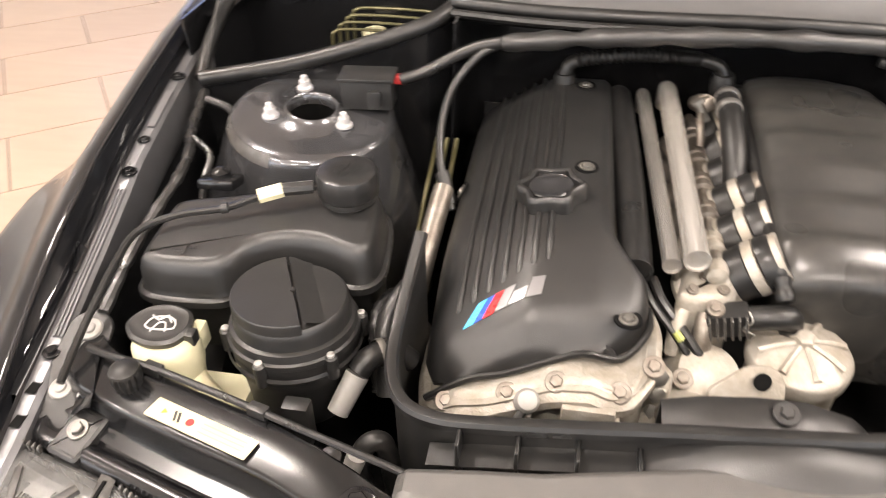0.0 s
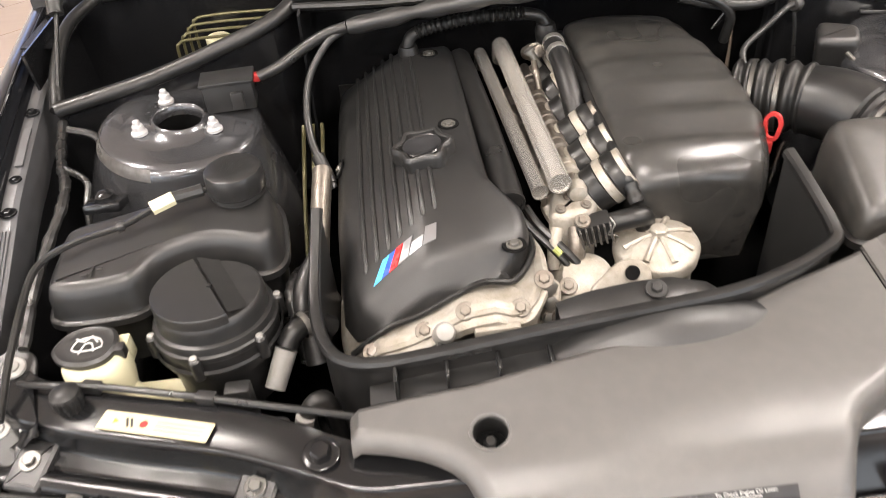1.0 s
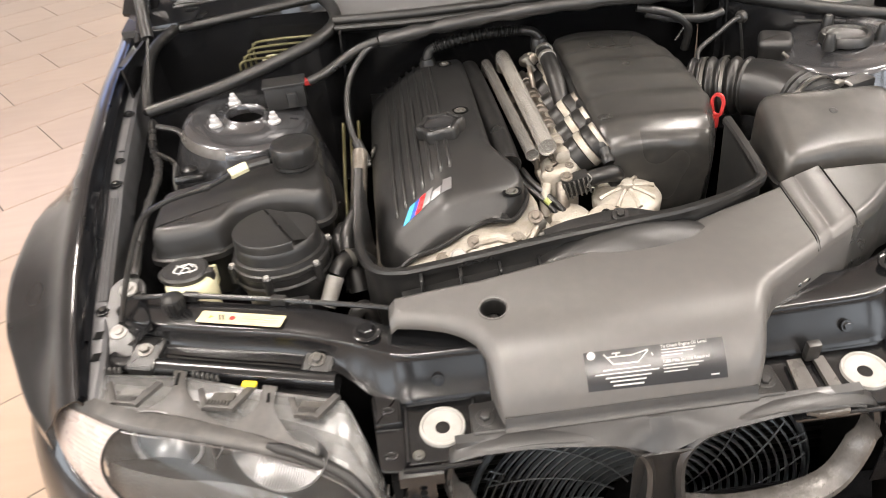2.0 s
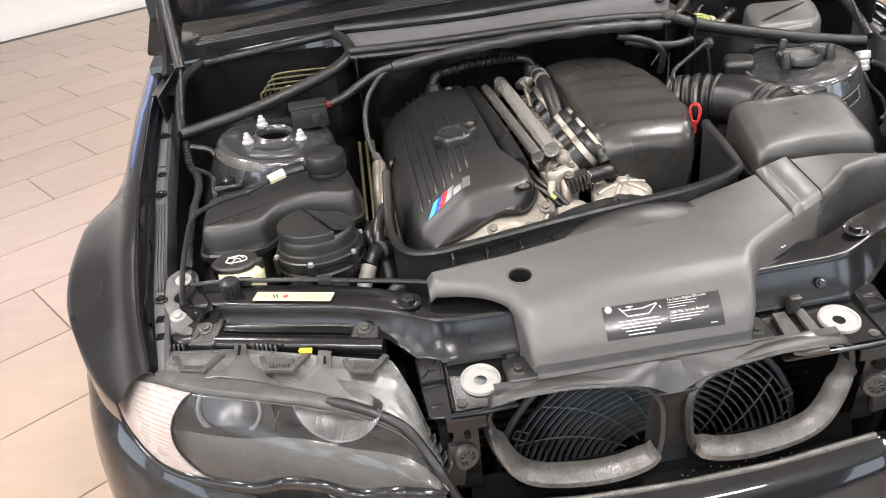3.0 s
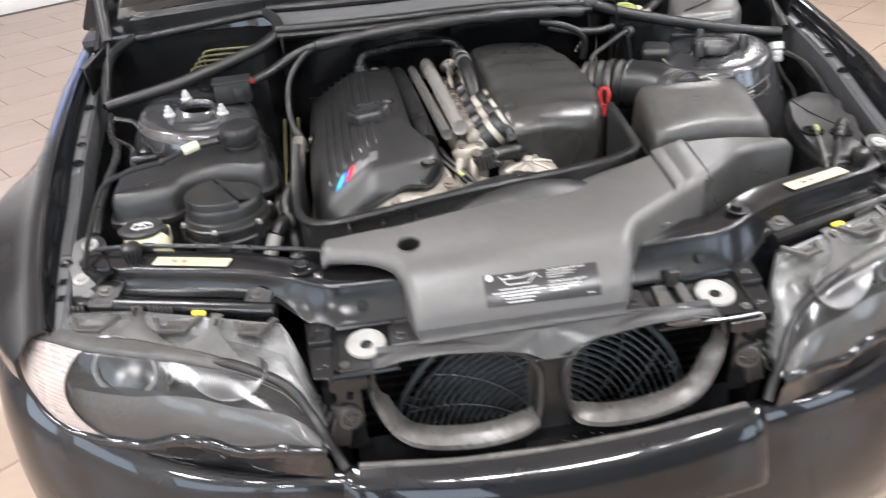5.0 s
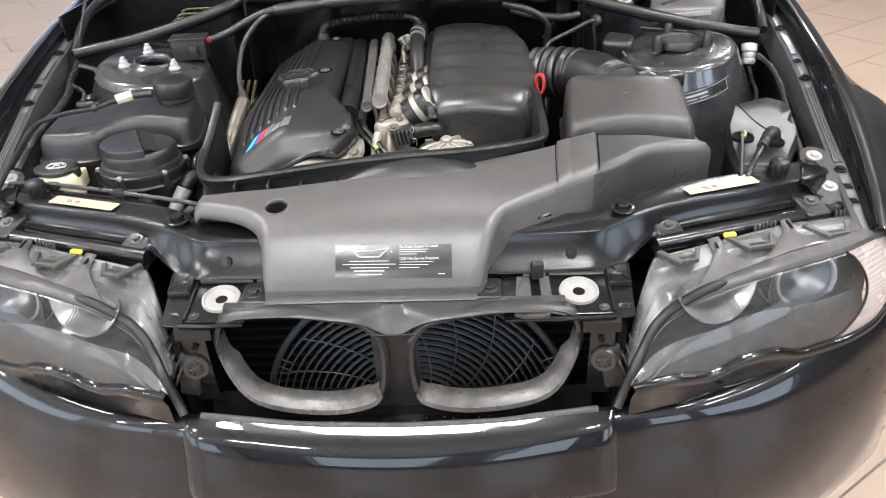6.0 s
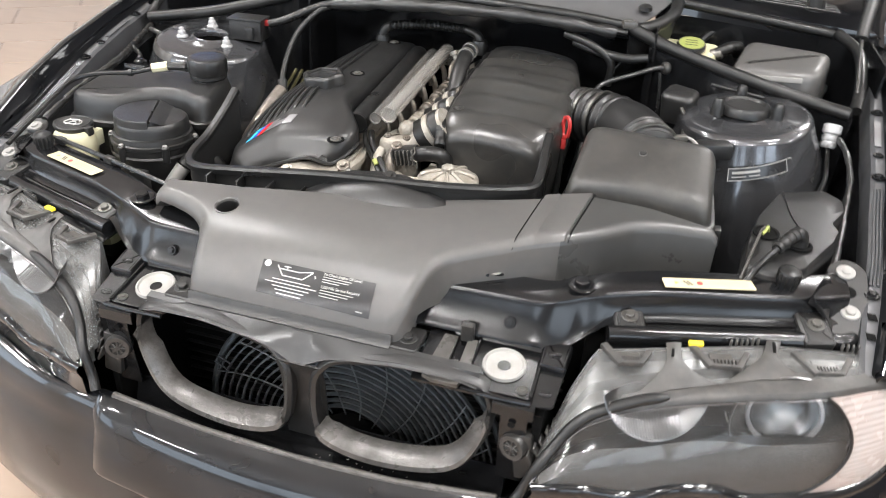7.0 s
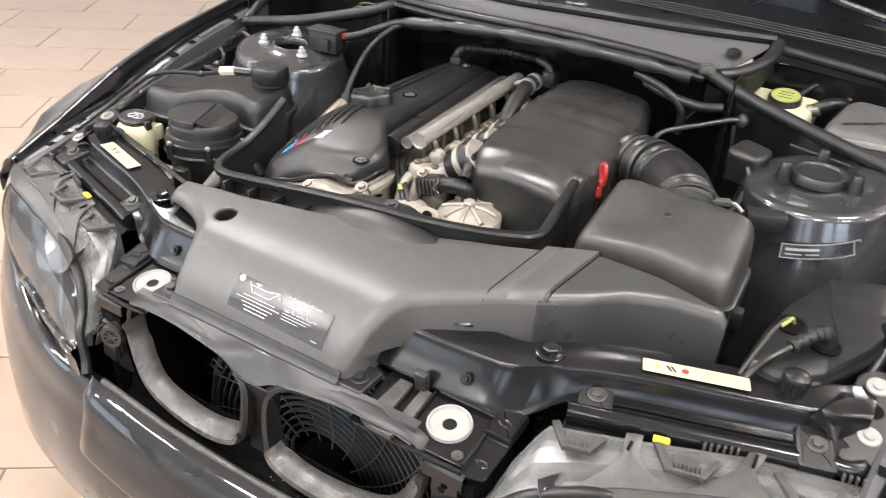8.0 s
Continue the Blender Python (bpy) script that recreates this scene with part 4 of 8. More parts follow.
    part("indicator", sheet(rows, 0.003), M_SIGNAL, lamp, "whitish ribbed indicator lens", side, 80)
    part("lens_joint", tube([lamp_point(joint_u(k / 16) + 0.003, k / 16, 0.013, 0.0) for k in range(17)], 0.0022, 6, 2), M_RUBBER, lamp, "thin dark joint", side)
    part("lens_edge", tube([lamp_point(joint_u(0) * k / 24, 0.012) + Vector((0, -0.0005, 0)) for k in range(25)], 0.0007, 6, 2), M_MIRROR, lamp, "pale upper edge of the lens", side)
    # outer lamp: projector in a chrome ring; inner lamp: fluted reflector
    for q, rr, inner in (((-0.642, 0.078, 0.662), 0.047, False), ((-0.468, -0.005, 0.722), 0.067, True)):
        m = along(q, (-0.33, -1, 0.45) if inner else (-0.10, -1, 0.16))
        if not inner:
            bowl = part("reflector", lathe([(rr * 0.9, -0.004), (rr * 1.05, 0.001), (rr * 1.25, 0.016), (rr * 1.55, 0.034), (rr * 1.62, 0.035)], m, 44, cap0=False, cap1=False), M_BEZEL, lamp, "dark bowl round the projector", side)
            part("bowl_rim", tube([m @ Vector((rr * 1.60 * math.cos(a), rr * 1.60 * math.sin(a), 0.0352)) for a in [2 * math.pi * k / 40 for k in range(40)]], 0.0013, 6, 1, closed=True, smooth=False), M_MIRROR, bowl, "thin chromed rim", side)
            part("projector_back", lathe([(rr * 0.94, -0.006), (rr * 0.5, -0.030), (0.001, -0.036)], m, 36, cap0=False), M_MIRROR, bowl, "", side)
            part("projector", lathe([(rr * 0.95, -0.002), (rr * 0.93, 0.004), (rr * 0.8, 0.012), (rr * 0.55, 0.019), (rr * 0.28, 0.0225), (0.001, 0.0235)], m, 40, cap0=False), M_GLASS, bowl, "round glass projector lens", side, 80).visible_shadow = False
            part("bowl_line", tube([m @ Vector((rr * 1.62 * math.cos(a), rr * 1.14 * math.sin(a), 0.006)) for a in [math.pi * (1.06 + 0.88 * k / 24) for k in range(25)]], 0.0009, 6, 1), M_LAMP_IN, bowl, "thin bright line of the bowl", side)
            part("projector_ring", lathe([(rr * 0.93, 0.0), (rr * 0.96, 0.007), (rr * 1.04, 0.007), (rr * 1.08, 0.0)], m, 40, cap0=False, cap1=False), M_LAMP_IN, bowl, "chromed ring", side)
        else:
            def bowl_at(ra, a):
                return m @ Vector((ra * rr * math.cos(a), ra * rr * math.sin(a), 0.004 - 0.040 * (1 - ra * ra)))
            half = [math.pi * (1.04 + 0.92 * k / 36) for k in range(37)]
            bowl = part("reflector", sheet([[bowl_at(ra, a) for ra in (0.04, 0.2, 0.4, 0.6, 0.8, 0.93, 1.0, 1.02)] for a in half], 0), M_MIRROR, lamp, "chromed reflector bowl", side)
            part("bowl_rim", tube([bowl_at(1.01, a) for a in half], 0.0007, 6, 1), M_MIRROR, bowl, "thin chromed rim", side)
            for k in range(26):
                x = (k - 9.5) / 18 * rr
                h = math.sqrt(max(0.0, 0.97 - (x / rr) ** 2)) * rr
                if h < 0.2 * rr:
                    continue
                ys = [-h, -h * 0.86, -h * 0.72, -h * 0.58]
                part("flute", tube([m @ Vector((x, y, 0.0045 - 0.040 * max(0.0, 1 - (x * x + y * y) / (rr * rr)))) for y in ys], 0.0012, 6, 2), M_MIRROR, bowl, "", side)
    # tapered brackets with flared feet, from the band to the lamp bar
    for x0, x1 in ((-0.597, -0.610), (-0.492, -0.482)):
        rows = []
        for k in range(15):
            t = k / 14 * 1.06
            w = 0.0095 + 0.042 * max(0.0, 1 - t / 0.66) ** 1.7
            xc = -(x0 + (x1 - x0) * t)
            rows.append([house_top(xc - f * w, min(t, 1.0)) + Vector((0, (t - 1) * 0.1 if t > 1 else 0, 0.0055 - 0.0015 * abs(f) ** 4)) for f in (-1, -0.93, 0, 0.93, 1)])
        br = part("bracket", sheet(rows, 0.003), M_GREY_M, house, "grey tapered bracket", side)
        p = house_top(-x1, 0.82)
        # bracket slot: a thin bar coloured as its shade
        part("slot", box(p + Vector((0, 0, 0.0062)), (0.0035, 0.022, 0.002)), M_SHADE, br, "", side)
    # moulded clips: a short bar, a toothed bar and a slanting bar
    for line in (((-0.706, 0.116), (-0.692, 0.080), (-0.660, 0.071), (-0.637, 0.103)), ((-0.575, 0.078), (-0.566, 0.047), (-0.530, 0.039), (-0.506, 0.074)), ((-0.452, 0.040), (-0.444, 0.014), (-0.419, 0.007), (-0.395, 0.036))):
        bm = bmesh.new()
        pts = [Vector((x, y, 0.7415 + lerp_table([(0.39, -0.001), (0.55, 0.002), (0.72, 0.0)], -x))) for x, y in line]
        for k, (p, q) in enumerate(zip(pts, pts[1:])):
            d = q - p
            box((p + q) / 2, (d.length + 0.006, (0.008, 0.005, 0.010)[k], 0.007), Matrix.Rotation(math.atan2(d.y, d.x), 3, "Z"), 0.0015, bm=bm)
        clip = part("clip", bm, M_GREY_M, house, "grey moulded clip", side)
        rot = Matrix.Rotation(math.atan2((pts[2] - pts[1]).y, (pts[2] - pts[1]).x), 3, "Z")
        part("clip_floor", box((pts[0] + pts[1] + pts[2] + pts[3]) / 4 + Vector((0, 0.002, -0.003)), (0.030, 0.020, 0.002), rot), M_GREY_L, clip, "", side)
        for k in range(8):
            p = pts[1].lerp(pts[2], (k + 0.5) / 8)
            part("tooth", box(p + Vector((0.001, 0.008, -0.001)), (0.0022, 0.012, 0.006), rot, 0.0005, 1), M_GREY_M, clip, "", side)
    # small comb teeth along the back edge
    for x0 in (0.70, 0.555):
        for k in range(6):
            p = house_top(x0 + k * 0.007, 1.0)
            part("tooth", box(p + Vector((0, 0.002, 0.005)), (0.003, 0.006, 0.010), None, 0.0008, 1), M_GREY_M, house, "", side)
    part("label_tab", box((-0.510, 0.075, 0.747), (0.019, 0.008, 0.005), Matrix.Rotation(radians(-14), 3, "Z"), 0.001), M_YELLOW, house, "small yellow tab", side)
    # cooling fins of the housing's inner side
    for k in range(5):
        p = on_line(LAMP_TOP, 0.345 + 0.006 * k)
        part("side_fin", box((-p.x + 0.014, p.y + 0.030, p.z - 0.012), (0.003, 0.016, 0.030), Matrix.Rotation(radians(25), 3, "Y"), 0.0008, 1), M_GREY_M, house, "", side)
    return lamp


for s in (1, -1):
    headlamp(s)

# ---- grille frames, radiator and fan guard ----
def grille():
    g = thing("grille_frame", "grey plastic twin kidney grille carrier, empty", "grille", (0, -0.06, 0.53))
    out = [(0.018, 0.64), (0.024, 0.575), (0.05, 0.552), (0.11, 0.541), (0.19, 0.548), (0.235, 0.572), (0.262, 0.63), (0.262, 0.678), (0.235, 0.698), (0.15, 0.704), (0.06, 0.692), (0.03, 0.672)]
    for s in (1, -1):
        o = [(p.x, p.y) for p in spline([(-x, z, 0) for x, z in out], 5, True)]
        loops = []
        for ins, y in ((-0.008, -0.060), (-0.008, -0.074), (-0.003, -0.080), (0.003, -0.077), (0.002, -0.062), (0.002, -0.048)):
            dep = lambda px, pz: 0.10 * abs(px) ** 1.5 + 0.016 * max(0.0, (pz - 0.54) / 0.164)
            loops.append([Vector((p[0], y + dep(p[0], p[1]), p[1])) for p in inset(o, ins)])
        part("kidney", rings(bmesh.new(), loops, True, False, False), M_PLASTIC, g, "dark satin frame of one kidney", s)
        # worn lower rim: a tray that rises inwards
        low = [p for p in o if p[1] < (0.668 if abs(p[0]) > 0.12 else 0.578)]
        n0 = next(k for k in range(len(low)) if (low[k - 1][0] - low[k][0]) ** 2 + (low[k - 1][1] - low[k][1]) ** 2 > 0.001)
        low = low[n0:] + low[:n0]
        rows = []
        for k, p in enumerate(low):
            h = 0.016 * min(1.0, 0.25 + min(k, len(low) - 1 - k) / 5) * (0.6 if p[1] > 0.62 else 1.0)
            q = inset(o, 0.9 * h)[o.index(p)]
            y = -0.082 + 0.10 * abs(p[0]) ** 1.5 + 0.016 * max(0.0, (p[1] - 0.54) / 0.164)
            mid = Vector((p[0], 0, p[1])).lerp(Vector((q[0], 0, q[1])), 0.5)
            rows.append([Vector((p[0] * 1.01, y + 0.008, p[1] - 0.010)), Vector((p[0], y, p[1] - 0.005)), Vector((p[0], y + 0.001, p[1] + 0.001)), Vector((mid.x, y + 0.008, mid.z)), Vector((q[0], y + 0.020, q[1])), Vector((q[0], y + 0.028, q[1]))])
        part("rim", sheet(rows, 0.002), M_RIM, g, "worn light grey lower rim", s)
    # bridge above the kidneys, up to the duct
    rows = []
    for i in range(121):
        x = -0.252 + 0.504 * i / 120
        tab = [(0.0, 0.672), (0.012, 0.674), (0.022, 0.684), (0.036, 0.692), (0.06, 0.699), (0.15, 0.708), (0.235, 0.702), (0.252, 0.692)]
        zb = sum(lerp_table(tab, abs(x + 0.004 * k)) for k in range(-4, 5)) / 9
        yb = -0.066 + 0.1 * abs(x) ** 1.5
        rows.append([Vector((x, -0.028, 0.7125)), Vector((x, -0.040, 0.7105)), Vector((x, yb + 0.012, zb * 0.45 + 0.7085 * 0.55)), Vector((x, yb + 0.003, zb + 0.002)), Vector((x, yb, zb - 0.001)), Vector((x, yb + 0.006, zb - 0.006))])
    part("bridge", sheet(rows, 0.002), M_BRIDGE, g, "dark grey bridge over the kidneys")
    rows = [[Vector((x, -0.064, 0.676)), Vector((x, -0.058, 0.664)), Vector((x, -0.050, 0.64)), Vector((x, -0.044, 0.58)), Vector((x, -0.04, 0.50))] for x in (-0.034, -0.02, 0, 0.02, 0.034)]
    part("post", sheet(rows, 0.003), M_PLASTIC, g, "dark post between the kidneys")
    for s in (1, -1):
        xe = -0.208 if s > 0 else -0.133
        m = Matrix.Translation((xe, -0.012, 0.710))
        part("ear", solid(corners([(-0.022, -0.02), (0.024, -0.02), (0.024, 0.034), (-0.022, 0.032)], 0.006), [(-0.004, 0), (0.003, 0), (0.005, 0.002)], m=m), M_PLASTIC, g, "", s)
        bolt(g, (xe - 0.003, -0.008, 0.715), (0, -0.1, 1), 0.0075, M_PLASTIC, washer=1.7, side=s)
    # black plate under the grille, above the bumper
    rows = [[Vector((x, -0.036, 0.548)), Vector((x, -0.040, 0.53)), Vector((x, -0.050, 0.505)), Vector((x, -0.090, 0.500))] for x in [-0.30 + 0.05 * i for i in range(13)]]
    low_p = thing("lower_panel", "dusty glossy black panel between grille and bumper edge", "body panel", (0, -0.05, 0.5))
    part("panel_sheet", sheet(rows, 0.003), M_BAY, low_p)
    for x in (-0.225, -0.09, 0.11, 0.24):
        # slots are near-black bars, their shade painted on the panel
        part("slot", box((x, -0.0425, 0.524), (0.010, 0.003, 0.007), Matrix.Rotation(radians(22), 3, "X"), 0.001), M_SHADE, low_p, "near-black bar for the shade of a square slot")
    for k in range(22):
        x = 0.02 + 0.011 * k + 0.004 * math.sin(k * 5.1)
        y = -0.056 - 0.013 * (0.5 + 0.5 * math.sin(k * 2.7))
        part("grit", box((x, y, 0.505 - (y + 0.05) * -0.06), (0.0022 + 0.0012 * math.sin(k * 3.3), 0.0018, 0.0014), Matrix.Rotation(k * 0.9, 3, "Z"), 0.0004, 1), M_ALU, low_p, "pale grit")
    # horn-like adjuster at the inner end of each lamp
    for s in (1, -1):
        a = thing("adjuster", "grey ribbed plastic lamp adjuster wheel", "adjuster", (-0.31 * s, -0.055, 0.61), "lamp adjusters")
        m = along((-0.303, -0.062, 0.618), (0.35, -1, 0.1))
        part("wheel", lathe([(0.019, -0.015), (0.020, 0.0), (0.018, 0.004), (0.012, 0.004), (0.011, 0.001)], m, 24), M_GREY, a, "", s)
        for k in range(4):
            mm = m @ Matrix.Rotation(k * math.pi / 4, 4, "Z")
            part("spoke", box(mm @ Vector((0, 0, 0.002)), (0.028, 0.003, 0.004), mm.to_3x3(), 0.0008, 1), M_GREY, a, "", s)
        part("stay", box((-0.318, -0.05, 0.60), (0.03, 0.02, 0.075), Matrix.Rotation(radians(10), 3, "Y"), 0.003), M_GREY, a, "", s)
    # condenser fan guard: rings and spokes
    fan = thing("fan_guard", "black wire fan guard in front of the radiator", "fan guard", (0, 0.06, 0.30))
    c = Vector((0.018, 0.055, 0.412))
    for k in range(15):
        r = 0.075 + k * 0.0125
        bow = 0.010 * (1 - (r / 0.27) ** 2)
        loops = []
        for a in [i * 2 * math.pi / 64 for i in range(64)]:
            e = Vector((math.cos(a), 0, math.sin(a)))
            q = c + e * r + Vector((0, bow, 0))
            loops.append([q - e * 0.0015 + Vector((0, -0.003, 0)), q + e * 0.0015 + Vector((0, -0.003, 0)), q + e * 0.0013 + Vector((0, 0.005, 0)), q - e * 0.0013 + Vector((0, 0.005, 0))])
        loops.append([p.copy() for p in loops[0]])
        bm = rings(bmesh.new(), loops, True, False, False)
        part("ring", bm, M_GUARD, fan)
    for k in range(18):
        a = k * 2 * math.pi / 18
        pts = [c + Vector((r * math.cos(a + r * 2.6), -0.003, r * math.sin(a + r * 2.6))) for r in (0.07, 0.11, 0.16, 0.21, 0.252)]
        part("spoke", tube(pts, 0.0013, 6, 4), M_GUARD, fan)
    for a in (26, 62, 118, 152):
        e = Vector((math.cos(radians(a)), 0, math.sin(radians(a))))
        n = Vector((-e.z, 0, e.x))
        pts = [c + e * r + n * w + Vector((0, -0.004, 0)) for r, w in ((0.238, -0.008), (0.262, -0.008), (0.262, 0.008), (0.238, 0.008))]
        part("tab", tube(pts, 0.0016, 6, 1, closed=True, smooth=False), M_GUARD, fan)
    ring = [c + Vector((0.262 * math.cos(a), 0.02, 0.262 * math.sin(a))) for a in [i * 2 * math.pi / 64 for i in range(64)]]
    part("outer_ring", tube(ring, 0.006, 8, 1, closed=True, smooth=False), M_GUARD, fan)
    # hub and core near-black: the dark behind the guard is in their colour
    part("hub", lathe([(0.052, -0.02), (0.052, 0.004), (0.045, 0.008)], along(c, (0, -1, 0)), 28), M_SHADE, fan)
    rad = thing("radiator", "black finned radiator behind the fan guard", "radiator", (0, 0.13, 0.25))
    part("core", box((0, 0.15, 0.46), (0.74, 0.04, 0.42)), M_SHADE, rad)
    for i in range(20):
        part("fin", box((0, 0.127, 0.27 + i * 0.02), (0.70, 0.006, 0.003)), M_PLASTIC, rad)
    # sides of the opening behind the lamps, near-black: its shade put into the colour
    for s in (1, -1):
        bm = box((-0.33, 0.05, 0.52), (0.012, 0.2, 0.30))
        solo("side_panel", bm, M_SHADE, "near-black panel for the shade beside the radiator opening", "body panel", s)


grille()

# ---- bay floor, bulkhead, cowl, windscreen, bonnet ----
def bay():
    # sheet added to hide the floor; the shade under the engine is its colour
    solo("undertray", box((0, 0.55, 0.36), (1.36, 1.1, 0.02)), M_SHADE, "near-black sheet closing the bay, shade below in its colour", "undertray")
    rows = []
    for x in [-0.38 + 0.095 * i for i in range(9)]:
        rows.append([Vector((x, 0.93, 0.36)), Vector((x, 0.93, 0.70)), Vector((x, 0.92, 0.95))])
    solo("bulkhead", sheet(rows, 0.004), M_BAY, "black painted bulkhead behind the engine", "bulkhead", kind="structure")
    rows = [[Vector((x, 0.94, 0.36)), Vector((x, 0.94, 0.50)), Vector((x, 0.94, 0.64))] for x in (-0.80, -0.6, -0.38)]
    for s in (1, -1):
        solo("bulkhead", sheet([[p.copy() for p in r] for r in rows], 0.004), M_BAY, "black lower bulkhead beside the engine", "bulkhead", s, kind="structure")
    cowl = thing("cowl", "black and grey scuttle panel under the windscreen", "scuttle", (0, 0.95, 0.9))
    # middle scoop: crescent-shaped grey filter cover between two rubber seals
    FRONT = [(-0.384, 0.837, 0.975), (-0.25, 0.800, 0.981), (-0.10, 0.780, 0.986), (0.05, 0.776, 0.988), (0.20, 0.786, 0.981), (0.322, 0.803, 0.967)]
    REAR = [(-0.410, 0.985, 0.985), (-0.25, 0.900, 1.000), (-0.10, 0.868, 1.006), (0.05, 0.868, 1.010), (0.22, 0.900, 1.006), (0.40, 0.972, 0.998)]
    f, r = spline(FRONT, 5), spline(REAR, 5)
    rows = [[a.lerp(b, t) + Vector((0, 0, -0.010 * math.sin(math.pi * t) - 0.004)) for t in (0, 0.12, 0.3, 0.55, 0.8, 1.0)] for a, b in zip(f, r)]
    part("filter_cover", sheet(rows, 0.003), M_COWL, cowl, "grey metal filter cover")
    part("cover_catch", lathe([(0.014, -0.004), (0.014, 0.004), (0.008, 0.008), (0.002, 0.009)], Matrix.Translation((0.345, 0.895, 0.985)), 16), M_PLASTIC, cowl, "small black catch")
    part("front_seal", tube(FRONT, 0.0095, 10, 5), M_RUBBER, cowl, "black rubber front seal")
    part("front_seal_lip", tube([Vector(p) + Vector((0, -0.016, -0.010)) for p in FRONT], 0.0065, 8, 5), M_RUBBER, cowl, "black rubber lip")
    part("rear_seal", tube([Vector(p) + Vector((0, 0.004, 0.006)) for p in REAR], 0.010, 8, 5), M_RUBBER, cowl, "black rubber rear seal")
    # near-black face: the shade under the scuttle's lip put into the colour
    part("front_face", sheet([[p + Vector((0, -0.008, -0.008)), p + Vector((0, -0.002, -0.022)), p + Vector((0, 0.04, -0.034)), p + Vector((0, 0.15, -0.05))] for p in f], 0.003), M_SHADE, cowl)
    # scuttle between the filter cover and the windscreen
    rows = []
    for i in range(21):
        x = -0.86 + 0.086 * i
        y0 = lerp_table([(-0.86, 1.01), (-0.42, 0.995), (-0.25, 0.915), (-0.10, 0.882), (0.05, 0.882), (0.22, 0.912), (0.42, 0.985), (0.86, 1.01)], x)
        z0 = lerp_table([(-0.86, 0.955), (-0.42, 0.982), (0.0, 1.004), (0.42, 0.99), (0.86, 0.955)], x)
        rows.append([Vector((x, y0, z0 - 0.03)), Vector((x, y0 + 0.004, z0)), Vector((x, y0 + 0.05, z0 + 0.006)), Vector((x, 1.12, z0 + 0.012)), Vector((x, 1.26, z0 + 0.02))])
    part("scuttle_strip", sheet(rows, 0.004), M_PAINT, cowl, "black scuttle panel")
    for i in range(4):
        pts = [(x, 1.03 + i * 0.022, 1.012 - 0.02 * (x / 0.7) ** 2) for x in (-0.74, -0.35, 0.0, 0.35, 0.74)]
        part("slat", tube(pts, 0.003, 6, 3), M_PLASTIC, cowl)
    # side chambers beside the middle scoop, with their seals
    seal_l = [(-0.756, 0.726, 0.880), (-0.61, 0.752, 0.903), (-0.49, 0.780, 0.932), (-0.42, 0.806, 0.952), (-0.385, 0.850, 0.968), (-0.392, 0.92, 0.978), (-0.415, 0.985, 0.982)]
    seal_r = [(0.756, 0.726, 0.872), (0.70, 0.747, 0.876), (0.58, 0.765, 0.898), (0.4335, 0.785, 0.931), (0.365, 0.796, 0.951), (0.322, 0.803, 0.967)]
    part("chamber_seal", tube(seal_l, 0.0125, 12, 7), M_RUBBER, cowl, "thick black rubber seal")
    part("chamber_seal", tube(seal_r, 0.0125, 12, 7), M_RUBBER, cowl, "thick black rubber seal")
    part("trough", tube([(0.325, 0.815, 0.955), (0.372, 0.85, 0.962), (0.405, 0.905, 0.978), (0.408, 0.975, 0.996)], 0.013, 12, 6), M_RUBBER, cowl, "grey rubber end of the scoop")
    part("trough_side", sheet([[Vector(p), Vector(p) + Vector((0.004, 0, -0.05)), Vector(p) + Vector((-0.03, 0.0, -0.1))] for p in ((0.325, 0.812, 0.955), (0.370, 0.85, 0.962), (0.402, 0.905, 0.978), (0.406, 0.99, 0.99))], 0.003), M_PLASTIC, cowl)
    part("joint_cap", box((0.322, 0.800, 0.972), (0.03, 0.03, 0.016), Matrix.Rotation(radians(20), 3, "Z"), 0.005), M_GREY_L, cowl, "pale joint piece of the seal")
    for s, seal in ((1, seal_l), (-1, [(-p[0], p[1], p[2]) for p in seal_r])):
        part("side_seal", tube([(-0.756, 0.726, 0.880), (-0.765, 0.80, 0.915), (-0.765, 0.90, 0.945), (-0.735, 0.985, 0.957)], 0.0105, 10, 5), M_RUBBER, cowl, "thick black rubber seal", s)
        part("back_seal", tube([(-0.725, 0.985, 0.955), (-0.60, 0.985, 0.967), (-0.48, 0.988, 0.978), (-0.405, 0.985, 0.985)], 0.0095, 10, 5), M_RUBBER, cowl, "black rubber seal", s)
        rows = []
        for p in spline(seal[:5], 4):
            rows.append([p + Vector((0, 0, -0.006)), p + Vector((0, 0.004, -0.06)), p + Vector((0, 0.01, -0.30))])
        part("chamber_wall", sheet(rows, 0.004), M_BAY, cowl, "", s)
        bm = sheet([[Vector((-0.80, y, 0.95)), Vector((-0.785, y, 0.70)), Vector((-0.55, y, 0.62)), Vector((-0.38, y, 0.66)), Vector((-0.372, y, 0.965))] for y in (0.78, 0.85, 0.95, 1.05)], 0.004)
        part("chamber_floor", bm, M_BAY, cowl, "", s)
        part("chamber_back", sheet([[Vector((x, 1.0, 0.60)), Vector((x, 1.0, 0.955))] for x in (-0.82, -0.6, -0.36)], 0.004), M_BAY, cowl, "", s)
        part("side_web", sheet([[Vector((-0.765, y, 0.93)), Vector((-0.83, y, 0.935))] for y in (0.85, 0.95, 1.05)], 0.003), M_BAY, cowl, "", s)
    screen = thing("windscreen", "dark windscreen with black rubber border", "windscreen", (0, 1.2, 1.0))
    rows = []
    for i in range(13):
        x = -0.82 + 1.64 * i / 12
        bow = 0.10 * (1 - (x / 0.82) ** 2)
        rows.append([Vector((x * (1 - 0.03 * k), 1.27 - bow * 0.3 + k * 0.17, 0.97 + k * 0.11)) for k in range(6)])
